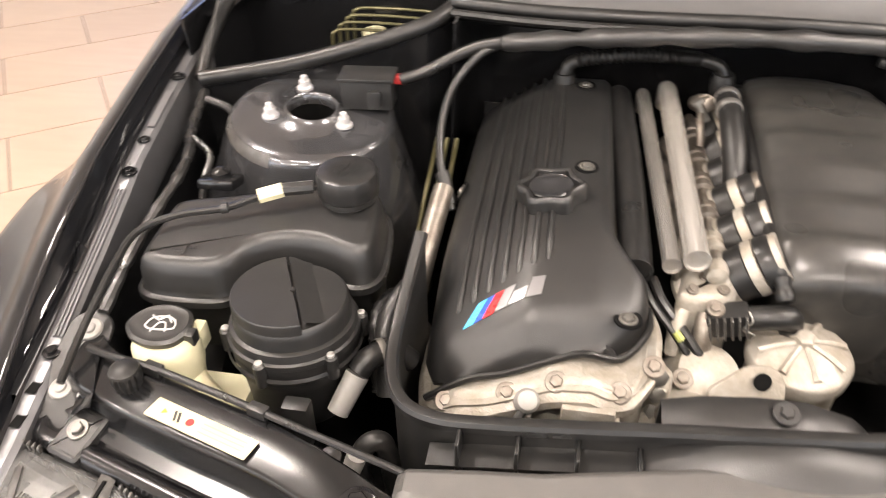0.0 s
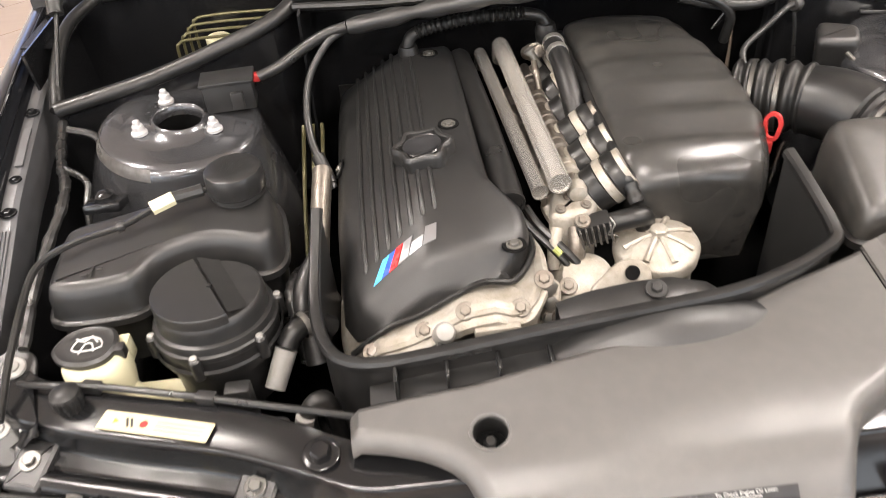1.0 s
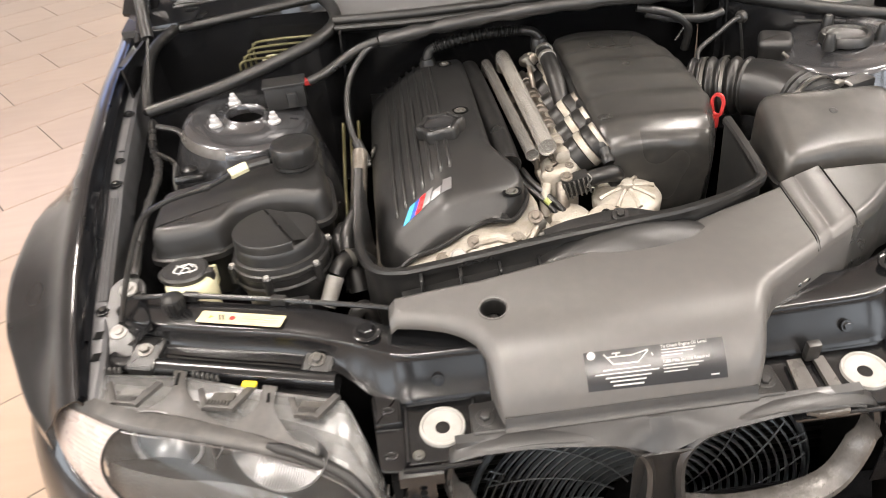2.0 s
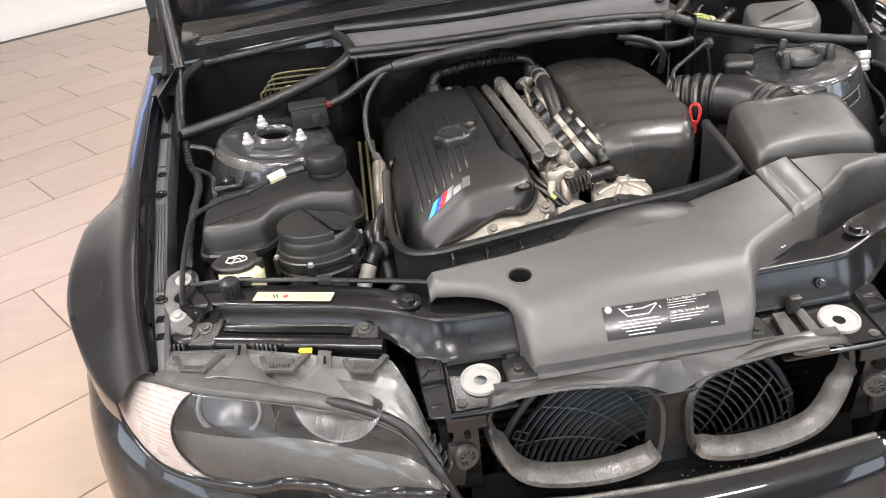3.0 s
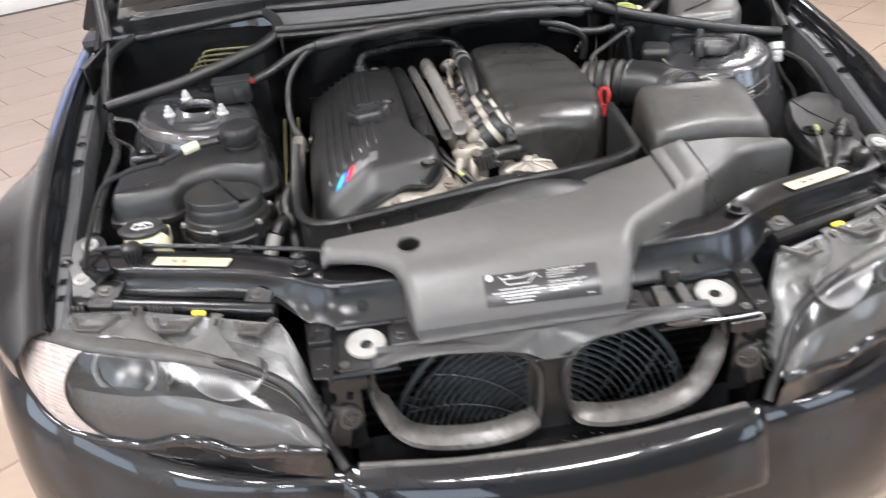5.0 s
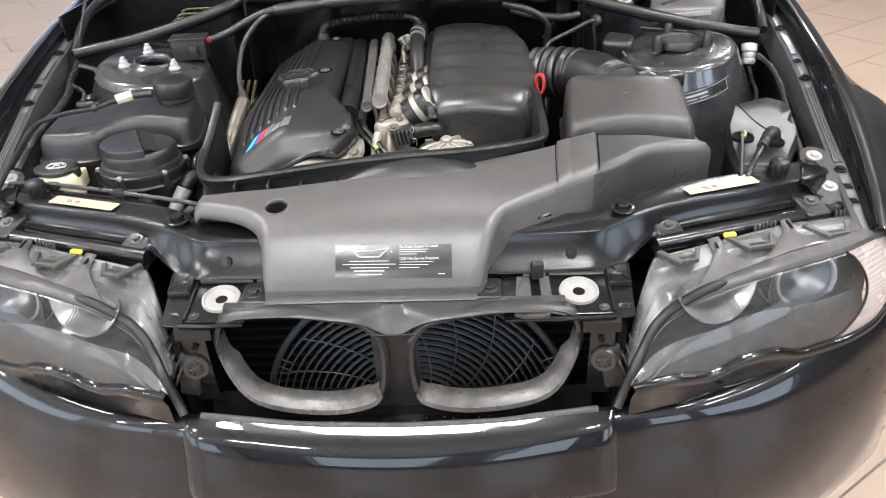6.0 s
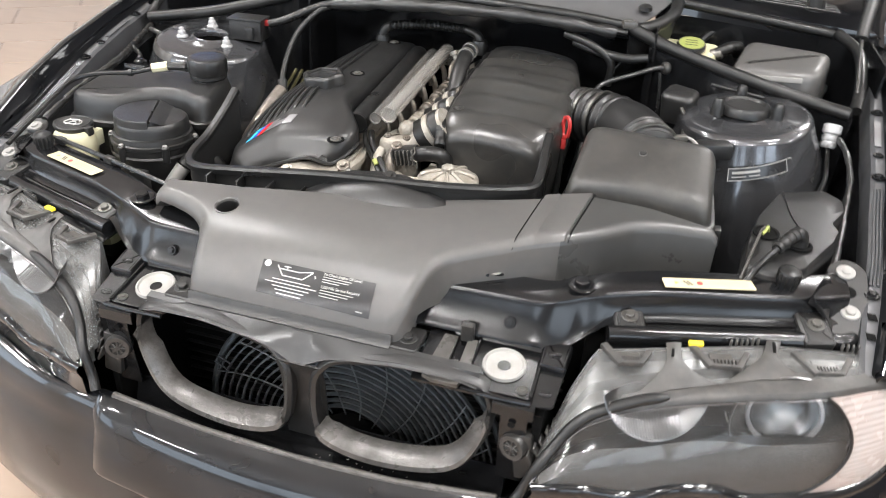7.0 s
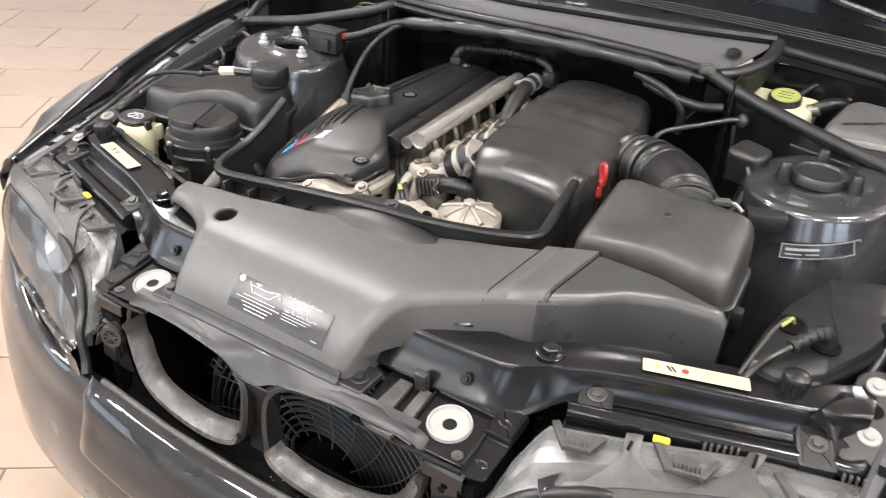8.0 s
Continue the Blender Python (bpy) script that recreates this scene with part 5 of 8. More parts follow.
    part("glass", sheet(rows, 0.005), M_GLASS_DARK, screen, "dark glossy glass")
    for p, q in (((0.693, 1.05, 1.005), (0.45, 1.25, 1.045)), ((-0.02, 1.13, 1.03), (-0.50, 1.25, 1.07))):
        w = thing("wiper", "black wiper arm lying on the windscreen", "wiper", p, "wipers")
        part("arm", tube([p, Vector(p).lerp(Vector(q), 0.35) + Vector((0, 0.01, 0.014)), q], 0.008, 8, 5), M_PLASTIC, w)
        part("pivot", lathe([(0.018, -0.02), (0.018, 0.006), (0.012, 0.012)], Matrix.Translation(p), 20), M_PLASTIC, w)
    # bonnet, standing up at the back, with its hinges and gas struts
    bon = thing("bonnet", "black bonnet standing wide open on gas struts", "bonnet", (0, 1.12, 1.3))
    rows = []
    for i in range(13):
        x = -0.74 + 1.48 * i / 12
        rows.append([Vector((x * 1.13 * (1 - 0.08 * k / 5), 1.275 - 0.012 * k - 0.02 * (x / 0.74) ** 2, 1.005 + 0.24 * k)) for k in range(6)])
    part("skin", sheet(rows, 0.02), M_PAINT, bon, "black bonnet panel")
    for s in (1, -1):
        bm = tube([(-0.815, 0.98, 0.93), (-0.82, 1.06, 0.965), (-0.83, 1.15, 1.02), (-0.83, 1.22, 1.12)], 0.016, 8, 5)
        part("hinge", bm, M_BAY, bon, "black bonnet hinge arm", s)
        bm = sheet([[Vector((-0.80, 1.10, 0.95)), Vector((-0.80, 1.24, 1.02)), Vector((-0.80, 1.26, 1.3))], [Vector((-0.88, 1.12, 0.96)), Vector((-0.88, 1.24, 1.02)), Vector((-0.88, 1.26, 1.3))]], 0.01)
        part("hinge_plate", bm, M_BAY, bon, "", s)
        top, mid, low = Vector((-0.80, 1.12, 1.30)), Vector((-0.752, 0.845, 0.985)), Vector((-0.757, 0.742, 0.886))
        st = part("gas_strut", tube([mid, top], 0.0115, 12, 1), M_PLASTIC, bon, "black gas strut", s)
        part("rod", tube([low, mid], 0.0034, 10, 1), M_HOSE, st, "thin steel rod", s)
        part("ball_joint", lathe([(0.009, -0.01), (0.010, 0), (0.007, 0.016)], along(low, top - low), 12), M_PLASTIC, st, "", s)


bay()


# ---- strut towers ----
def tower(side):
    c = Vector((-0.562, 0.668, 0.872))
    m = Matrix.Translation(c) @ Matrix.Rotation(radians(6), 4, "Y") @ Matrix.Rotation(radians(4), 4, "X")
    t = thing("strut_tower", "glossy black strut tower with three studs", "strut tower", (c.x * side, c.y, 0.6), "strut towers")
    prof = [(0.034, -0.012), (0.034, 0.004), (0.037, 0.006), (0.041, 0.004), (0.043, 0.0), (0.080, -0.003), (0.100, -0.0045), (0.111, -0.0065), (0.1165, -0.0105), (0.1195, -0.017), (0.122, -0.026), (0.1245, -0.034), (0.1305, -0.050), (0.1405, -0.08), (0.155, -0.12), (0.180, -0.20), (0.195, -0.30)]
    shell = part("dome", lathe(prof, m, 72, cap0=False, cap1=False), M_TOWER, t, "dusty black painted dome, lightened for its reflections", side, 60)
    # well coloured near-black for the shade in its depth
    part("well", lathe([(0.036, -0.012), (0.038, -0.06), (0.001, -0.062)], m, 40, cap0=False), M_SHADE, shell, "", side)
    return t, m


TOWER_L, TM = tower(1)
for k, a in enumerate((212, 335, 118)):
    q = TM @ Vector((0.060 * math.cos(radians(a)), 0.060 * math.sin(radians(a)), 0.0))
    stud = part("stud", lathe([(0.0120, -0.002), (0.0120, 0.002), (0.0085, 0.0045), (0.008, 0.012), (0.0055, 0.013), (0.0048, 0.019), (0.003, 0.020)], Matrix.Translation(q), 12), M_ZINC, TOWER_L, "pale zinc nut on a stud", angle=20)
part("strut_cap", lathe([(0.014, -0.05), (0.014, -0.03), (0.008, -0.028)], TM, 20), M_BRAKE, TOWER_L, "brassy strut rod end")
rows = []
for k in range(13):
    a = radians(196 + 5.2 * k)
    rows.append([TM @ Vector((r * math.cos(a), r * math.sin(a), z + 0.0012)) for r, z in ((0.1150, -0.0090), (0.1192, -0.0160), (0.1222, -0.0260))])
part("scuff", sheet(rows, 0.0006), M_RIM, TOWER_L, "pale worn streak on the dome")
TOWER_R, TMR = tower(-1)
mr = Matrix.Translation((0.562, 0.66, 0.876))
cap = part("mount_cap", lathe([(0.047, -0.004), (0.047, 0.006), (0.043, 0.012), (0.036, 0.013), (0.033, 0.009), (0.012, 0.008)], mr, 36), M_PLASTIC, TOWER_R, "black plastic mount cap")
for k, a in enumerate((-20, 215, 95)):
    q = mr @ Vector((0.060 * math.cos(radians(a)), 0.060 * math.sin(radians(a)), 0.0))
    part("stud", lathe([(0.0115, -0.004), (0.0110, 0.010), (0.009, 0.018), (0.0085, 0.024), (0.006, 0.027)], Matrix.Translation(q), 14), M_PLASTIC, TOWER_R, "black capped nut")

# ---- engine ----
ENG = thing("engine", "inline engine with a ribbed black cover", "engine", (-0.1, 0.55, 0.4))


COVER_TOP = [(0.275, 0.806), (0.285, 0.821), (0.30, 0.834), (0.33, 0.844), (0.366, 0.853), (0.40, 0.861), (0.43, 0.867), (0.47, 0.872), (0.80, 0.872), (0.85, 0.862), (0.87, 0.845)]
COVER_LOW = [(-0.345, 0.724), (-0.315, 0.740), (-0.29, 0.762), (-0.25, 0.769), (-0.215, 0.779), (-0.185, 0.796), (-0.15, 0.801), (-0.13, 0.791), (-0.105, 0.791), (-0.088, 0.812)]


def cover_section(y):
    """Cross section of the engine cover at y: points from its low outer edge over the top to its inner edge."""
    top = lerp_table(COVER_TOP, y)
    right = lerp_table([(0.275, -0.125), (0.29, -0.105), (0.32, -0.094), (0.37, -0.097), (0.42, -0.122), (0.45, -0.134), (0.87, -0.140)], y)
    left = lerp_table([(0.275, -0.305), (0.29, -0.322), (0.33, -0.336), (0.5, -0.343), (0.87, -0.348)], y)

    def sl(x):
        t = max(0.0, -0.215 - x)
        return top - t * t / (t + 0.02) * 0.66 - max(0.0, x + 0.15) * 0.10

    def lo(x):
        return min(lerp_table(COVER_LOW, x), sl(x) - 0.004)
    pts = [(left, lo(left)), (left + 0.002, max(lo(left), sl(left) - 0.035)), (left + 0.006, max(lo(left), sl(left) - 0.016)), (left + 0.014, sl(left + 0.014) - 0.005)]
    n = 26
    for i in range(n + 1):
        x = left + 0.024 + (right - 0.012 - left - 0.024) * i / n
        pts.append((x, sl(x)))
    pts += [(right - 0.004, sl(right) - 0.005), (right, max(lo(right), sl(right) - 0.014)), (right + 0.001, min(lo(right), sl(right) - 0.016))]
    return pts


def engine_cover():
    ys = [0.275 + 0.595 * (i / 44) for i in range(45)]
    rows = [[Vector((x, y, z)) for x, z in cover_section(y)] for y in ys]
    # the nose turns down to the case
    def back(x, y):
        return (0.016 + max(0.0, x + 0.32) * 0.18) * max(0.0, min(1.0, (0.44 - y) / 0.165))
    for row in rows:
        for p in row:
            p.y += back(p.x, p.y)
    first = rows[0]
    rows.insert(0, [Vector((p.x, p.y - 0.006, max(lerp_table(COVER_LOW, p.x), p.z - 0.006) if 3 < i < 30 else p.z)) for i, p in enumerate(first)])
    rows.insert(0, [Vector((p.x, p.y - 0.008, min(p.z, lerp_table(COVER_LOW, p.x)))) for p in first])
    cov = part("cover", sheet(rows, 0.003), M_PLASTIC, ENG, "matt black plastic engine cover", angle=50)
    part("cover_back", sheet([[Vector((x, 0.87, 0.72)), Vector((x, 0.871, 0.80))] for x in (-0.34, -0.2, -0.14)], 0.003), M_PLASTIC, cov)
    def top_at(x, y):
        sec = cover_section(y - (0.016 + max(0.0, x + 0.32) * 0.18) * max(0.0, min(1.0, (0.46 - y) / 0.165)))[4:-3]
        return lerp_table(sec, x)
    # lengthwise ribs
    for i in range(7):
        x = -0.298 + 0.0155 * i
        y0, y1 = 0.352 + 0.007 * i, 0.845
        bm = tube([(x - 0.012 * (y - 0.35), y, top_at(x - 0.012 * (y - 0.35), y) + (-0.004 if y in (y0, y1) else 0.0018)) for y in (y0, y0 + 0.012, 0.45, 0.55, 0.68, y1 - 0.01, y1)], 0.0034, 8, 3)
        part("rib", bm, M_PLASTIC, cov)
    # filler cap
    q = Vector((-0.210, 0.497, top_at(-0.21, 0.497)))
    mc = Matrix.Translation(q) @ Matrix.Rotation(radians(-6), 4, "Y")
    o = []
    for i in range(72):
        a = i * 2 * math.pi / 72
        o.append(Vector((math.cos(a), math.sin(a))) * (0.0390 + 0.0036 * math.cos(6 * a)))
    fc = part("filler_cap", solid([(p.x, p.y) for p in o], [(-0.004, 0.001), (0.011, 0), (0.016, 0.0015), (0.0180, 0.0040), (0.0178, 0.0070), (0.0165, 0.0090), (0.008, 0.0105), (0.007, 0.013)], m=mc), M_PLASTIC, cov, "black oil filler cap with a lobed rim")
    part("cap_centre", lathe([(0.0272, 0.005), (0.0270, 0.0135), (0.0255, 0.0150), (0.0235, 0.0138), (0.012, 0.0126), (0.001, 0.0122)], mc, 36), M_PLATE, fc, "glossy black centre")
    for x, y in ((-0.117, 0.338), (-0.171, 0.567), (-0.335, 0.60), (-0.18, 0.80)):
        zz = top_at(x, y) if x > -0.33 else 0.798
        d = (0, 0, 1) if x > -0.33 else (-1, 0, 0.5)
        m = along((x, y, zz + 0.0005), d)
        # flat near-black ring paints the shade of a recess round the screw
        part("recess", lathe([(0.0150, -0.001), (0.0145, 0.0012), (0.0105, 0.0006), (0.010, -0.001)], m, 22, cap0=False, cap1=False), M_SHADE, cov, "near-black ring for the shade of a screw recess")
        part("screw", lathe([(0.010, -0.001), (0.010, 0.0015), (0.0075, 0.002), (0.007, 0.0005), (0.0055, 0.0005), (0.005, 0.004), (0.002, 0.0045)], m, 18), M_STEEL, cov, "bright screw in the cover")
    # enamelled stripes and silver block of the badge, laid on the nose
    def on(x, y, lift=0.0012):
        return Vector((x, y, top_at(x, y) + lift))
    def badge_strip(name, a0, a1, b0, b1, mat, parent):
        # between two slanted lines along the badge: low edge a, high edge b
        rows = []
        for t in (0, 0.25, 0.5, 0.75, 1):
            rows.append([on(*(Vector(a0).lerp(Vector(b0), t))), on(*(Vector(a1).lerp(Vector(b1), t)))])
        return part(name, sheet(rows, 0.0015), mat, parent)
    L0, L1 = Vector((-0.290, 0.328)), Vector((-0.209, 0.350))
    U0, U1 = Vector((-0.276, 0.354)), Vector((-0.206, 0.373))
    cuts = [("stripe", 0.0, 0.13, M_BLUE_L), ("stripe", 0.13, 0.25, M_BLUE_D), ("stripe", 0.25, 0.38, M_RED_E), ("silver_bar", 0.40, 0.56, M_SILVER), ("silver_bar", 0.58, 0.78, M_SILVER), ("silver_bar", 0.80, 1.0, M_SILVER)]
    for nm, a, b, mt in cuts:
        cut = 0.62 if nm == "silver_bar" and a > 0.5 and a < 0.7 else 1.0
        badge_strip(nm, L0.lerp(L1, a), L0.lerp(L1, b), L0.lerp(L1, a).lerp(U0.lerp(U1, a), cut), L0.lerp(L1, b).lerp(U0.lerp(U1, b), cut), mt, cov)
    return top_at


TOP_AT = engine_cover()


def engine_metal():
    # bright front case below the nose of the cover
    out = [(-0.325, 0.278), (-0.30, 0.262), (-0.26, 0.262), (-0.21, 0.272), (-0.16, 0.268), (-0.115, 0.270), (-0.088, 0.295), (-0.082, 0.36), (-0.10, 0.44), (-0.12, 0.84), (-0.34, 0.84), (-0.338, 0.34)]
    o = corners(out, 0.018)

    def lift(x, y):
        return lerp_table(COVER_LOW, x)
    case = part("front_case", solid(o, [(0.42, 0.01), (0.62, 0.004), (-0.022, 0.002, 1), (-0.010, 0, 1), (-0.009, 0.006, 1)], lift), M_ALU, ENG, "pale cast aluminium front case")
    part("gasket_rim", solid(inset(o, -0.007), [(-0.030, 0, 1), (-0.020, 0, 1), (-0.018, 0.002, 1), (-0.008, 0.016, 1), (-0.006, 0.022, 1)], lift), M_ALU, case, "pale cast rim under the cover")
    part("gasket", tube([(x, 0.283 + (x + 0.32) * 0.18, lerp_table(COVER_LOW, x)) for x in (-0.325, -0.28, -0.24, -0.20, -0.16, -0.12)] + [(-0.094, 0.345, 0.808), (-0.092, 0.38, 0.81)], 0.004, 8, 4), M_RUBBER, case, "thin dark gasket line")
    for x, y in ((-0.30, 0.262), (-0.235, 0.266), (-0.185, 0.268), (-0.12, 0.268), (-0.088, 0.29)):
        bolt(case, (x, y + 0.012, lerp_table(COVER_LOW, x) - 0.010), (0, -0.5, 1), 0.007, M_ALU_RAW)
        bolt(case, (x + 0.02, y - 0.004, lerp_table(COVER_LOW, x) - 0.06), (0, -1, 0.2), 0.008, M_ALU_RAW)
    for k in range(5):
        x = -0.30 + 0.045 * k
        part("casting_rib", box((x, 0.264, lerp_table(COVER_LOW, x) - 0.085), (0.006, 0.012, 0.11), None, 0.002), M_ALU, case)
    part("boss", lathe([(0.03, -0.03), (0.028, 0.004), (0.022, 0.008)], along((-0.27, 0.262, 0.71), (0, -1, 0.1)), 26), M_ALU, case, "round cast boss")
    part("boss", box((-0.15, 0.262, 0.745), (0.055, 0.014, 0.06), None, 0.005), M_ALU, case, "square cast pad")
    # sensor plug with its cable
    sp = part("cam_sensor", lathe([(0.013, -0.012), (0.013, 0.008), (0.010, 0.014), (0.004, 0.016)], along((-0.213, 0.262, 0.772), (0.1, -0.6, 0.8)), 16), M_WHITE, ENG, "pale sensor plug")
    part("cable", tube([(-0.214, 0.255, 0.770), (-0.228, 0.236, 0.755), (-0.25, 0.226, 0.735), (-0.265, 0.224, 0.70)], 0.005, 8, 5), M_HOSE, sp, "black sensor cable")
    # fat black rail, two bright pipes, lying along the engine
    rail = part("cable_rail", tube([(-0.109, 0.418, 0.833), (-0.110, 0.47, 0.838), (-0.118, 0.65, 0.844), (-0.128, 0.80, 0.847), (-0.129, 0.825, 0.842), (-0.129, 0.84, 0.82)], 0.0190, 18, 5), M_HOSE, ENG, "fat black cable rail")
    part("rail_mouth", lathe([(0.0195, -0.004), (0.0202, 0.0), (0.0195, 0.004), (0.016, 0.004), (0.015, -0.004), (0.001, -0.005)], along((-0.109, 0.420, 0.833), (0, -1, -0.1)), 24, cap0=False), M_RUBBER, rail)
    for p0, p1, r in (((-0.072, 0.412, 0.850), (-0.094, 0.80, 0.856), 0.0102), ((-0.047, 0.412, 0.860), (-0.060, 0.80, 0.866), 0.0140)):
        a, b = Vector(p0), Vector(p1)
        thin = r < 0.011
        mt = M_PIPE_D if thin else M_PIPE
        pts = [a, a.lerp(b, 0.3), a.lerp(b, 0.65), b, b + Vector((0, 0.018, -0.006)), b + Vector((0, 0.026, -0.03))]
        pp = part("air_pipe", tube(pts, r, 28, 4), mt, ENG, "dull steel air pipe with an open end" if thin else "polished steel air pipe with an open end")
        part("bore", lathe([(r * 0.88, 0.0015), (r * 0.86, -0.012), (0.001, -0.013)], along(a, a - b), 24, cap0=False), M_ALU, pp, "dull open end")
        part("pipe_rim", lathe([(r * 0.86, 0.0), (r * 0.88, 0.002), (r * 1.06, 0.002), (r * 1.06, -0.003)], along(a, a - b), 24, cap0=False, cap1=False), mt, pp)
        # feeds down to the throttles
        for k in range(5):
            q = a.lerp(b, 0.10 + 0.19 * k)
            part("feed", tube([q, q + Vector((0.012, 0, -0.022)), q + Vector((0.016, 0, -0.05))], r * 0.42, 10, 3), M_ALU_RAW, pp)
    # fuel rail with its couplings
    fr = part("fuel_rail", tube([(-0.018, 0.432, 0.828), (-0.020, 0.60, 0.828), (-0.024, 0.80, 0.830)], 0.0075, 14, 3), M_ALU_RAW, ENG, "cast fuel rail")
    part("rail_end", lathe([(0.008, -0.012), (0.0125, -0.010), (0.0135, 0.0), (0.0115, 0.008), (0.006, 0.011), (0.001, 0.0115)], along((-0.020, 0.430, 0.832), (0, -1, 0)), 20), M_ALU, fr)
    for k in range(5):
        y = 0.485 + 0.066 * k
        # couplings behind the first get a darker metal for the shade there
        part("coupling", lathe([(0.0085, -0.016), (0.0125, -0.014), (0.0125, -0.004), (0.0105, -0.003), (0.0105, 0.003), (0.0125, 0.004), (0.0125, 0.014), (0.0085, 0.016)], along((-0.0185 - 0.001 * k, y, 0.828), (0, 1, 0)), 18), M_ALU if k == 0 else M_ALU_RAW, fr)
        part("injector", tube([(-0.020, y + 0.02, 0.834), (-0.032, y + 0.012, 0.812), (-0.042, y + 0.01, 0.785)], 0.0075, 12, 4), M_ALU_RAW, fr, "injector")
    # breather hose across the back of the cover
    bre = part("breather_hose", tube([(-0.212, 0.815, 0.862), (-0.212, 0.815, 0.885), (-0.195, 0.82, 0.902), (-0.12, 0.825, 0.913), (-0.05, 0.82, 0.916), (-0.005, 0.815, 0.913), (0.012, 0.812, 0.900), (0.014, 0.81, 0.875)], lambda t: 0.0098 + (0.0016 * math.sin(t * 420) if 0.28 < t < 0.66 else 0.0), 12, 44), M_HOSE, ENG, "black corrugated breather hose")
    part("clip_l", lathe([(0.016, -0.012), (0.017, 0.0), (0.014, 0.012)], Matrix.Translation((-0.212, 0.815, 0.872)), 18), M_PLASTIC, bre)
    part("clip_r", lathe([(0.016, -0.016), (0.018, 0.0), (0.015, 0.014)], Matrix.Translation((0.014, 0.81, 0.885)), 18), M_PLASTIC, bre)
    # valve hose with two bright bands
    vh = part("valve_hose", tube([(0.010, 0.735, 0.895), (0.012, 0.70, 0.892), (0.014, 0.65, 0.875), (0.018, 0.61, 0.845), (0.02, 0.59, 0.81)], 0.0155, 14, 6), M_HOSE, ENG, "black bent hose")
    for y, z in ((0.738, 0.895), (0.708, 0.893)):
        part("band", lathe([(0.0168, -0.005), (0.0175, 0), (0.0168, 0.005)], along((0.0115, y, z), (0.05, -1, -0.1)), 20), M_CHROME, vh, "bright hose clip")
    vb = part("valve_body", lathe([(0.011, -0.024), (0.011, -0.010), (0.014, -0.008), (0.014, 0.006), (0.010, 0.008), (0.010, 0.020), (0.006, 0.022)], along((-0.014, 0.765, 0.872), (0.4, -1, 0.5)), 20), M_ALU_RAW, ENG, "cast metal valve body")
    part("fitting", lathe([(0.006, -0.016), (0.006, 0.010), (0.009, 0.011), (0.009, 0.017), (0.005, 0.018)], along((-0.018, 0.742, 0.872), (-0.6, 0.2, 1)), 16), M_STEEL, vb, "small bright fitting")
    part("fitting", tube([(-0.018, 0.70, 0.84), (-0.020, 0.715, 0.862), (-0.018, 0.742, 0.868), (-0.014, 0.765, 0.872)], 0.0055, 10, 5), M_ALU_RAW, vb, "cast feed pipe")
    # throttle bodies: all but the first two toned darker, shade put into their colour
    for k in range(6):
        y = 0.452 + 0.066 * k
        m = along((-0.008, y, 0.802), (0.80, 0, 0.58))
        tb = part("throttle_body", lathe([(0.024, -0.050), (0.029, -0.045), (0.030, -0.010), (0.0315, -0.008), (0.0315, 0.004), (0.030, 0.006), (0.030, 0.075)], m, 32), M_ALU if k < 2 else M_ALU_RAW, ENG, "pale cast throttle body" if k < 2 else "cast throttle body, toned darker for the shade further back")
        part("clamp", lathe([(0.0305, 0.006), (0.0330, 0.007), (0.0330, 0.016), (0.0305, 0.017)], m, 32, cap0=False, cap1=False), M_ALU, tb, "pale metal band")
        part("sleeve", lathe([(0.0305, 0.016), (0.0322, 0.018), (0.0318, 0.027), (0.0322, 0.036), (0.0305, 0.038)], m, 32, cap0=False, cap1=False), M_RUBBER, tb, "black rubber sleeve")
        part("rim_band", lathe([(0.0305, 0.037), (0.0332, 0.038), (0.0332, 0.049), (0.0305, 0.050)], m, 32, cap0=False, cap1=False), M_ALU, tb, "pale metal band")
        part("boot", lathe([(0.0305, 0.050), (0.0335, 0.052), (0.0330, 0.062), (0.030, 0.068)], m, 32), M_RUBBER, tb, "black rubber boot")
        part("band_screw", box(m @ Vector((0.0, -0.034, 0.0115)), (0.010, 0.007, 0.007), m.to_3x3(), 0.0015, 1), M_STEEL, tb)
    part("throttle_shaft", tube([(-0.02, 0.42, 0.785), (-0.02, 0.82, 0.79)], 0.007, 10, 1), M_ALU_RAW, ENG, "metal throttle shaft")
    cast = part("throttle_casting", solid(corners([(-0.062, 0.402), (-0.050, 0.392), (-0.012, 0.398), (0.006, 0.418), (0.004, 0.455), (-0.05, 0.455)], 0.010), soft(0.72, 0.822, 0.012, 0)), M_ALU, ENG, "pale casting under the pipe ends")
    for x, y, z in ((-0.046, 0.407, 0.823), (-0.012, 0.412, 0.822), (-0.03, 0.432, 0.823)):
        bolt(cast, (x, y, z), (0.1, -0.2, 1), 0.0042, M_ALU_RAW)
    part("lug", tube([(-0.052, 0.398, 0.80), (-0.058, 0.385, 0.785), (-0.060, 0.375, 0.755)], 0.009, 12, 4), M_ALU, cast)
    part("lug", tube([(-0.028, 0.396, 0.80), (-0.030, 0.380, 0.780), (-0.030, 0.37, 0.74)], 0.011, 12, 4), M_ALU_RAW, cast)
    # finned black plug and rubber elbow at the front of the row
    lb = part("linkage_plug", box((-0.006, 0.392, 0.798), (0.046, 0.028, 0.030), Matrix.Rotation(radians(-12), 3, "Y"), 0.004), M_PLASTIC, ENG, "finned black plug with a wire clip")
    for k in range(6):
        part("fin", box((-0.025 + 0.0075 * k, 0.378, 0.794 + 0.0016 * k), (0.0025, 0.012, 0.028), Matrix.Rotation(radians(-12), 3, "Y"), 0.0006, 1), M_GREY_L, lb)
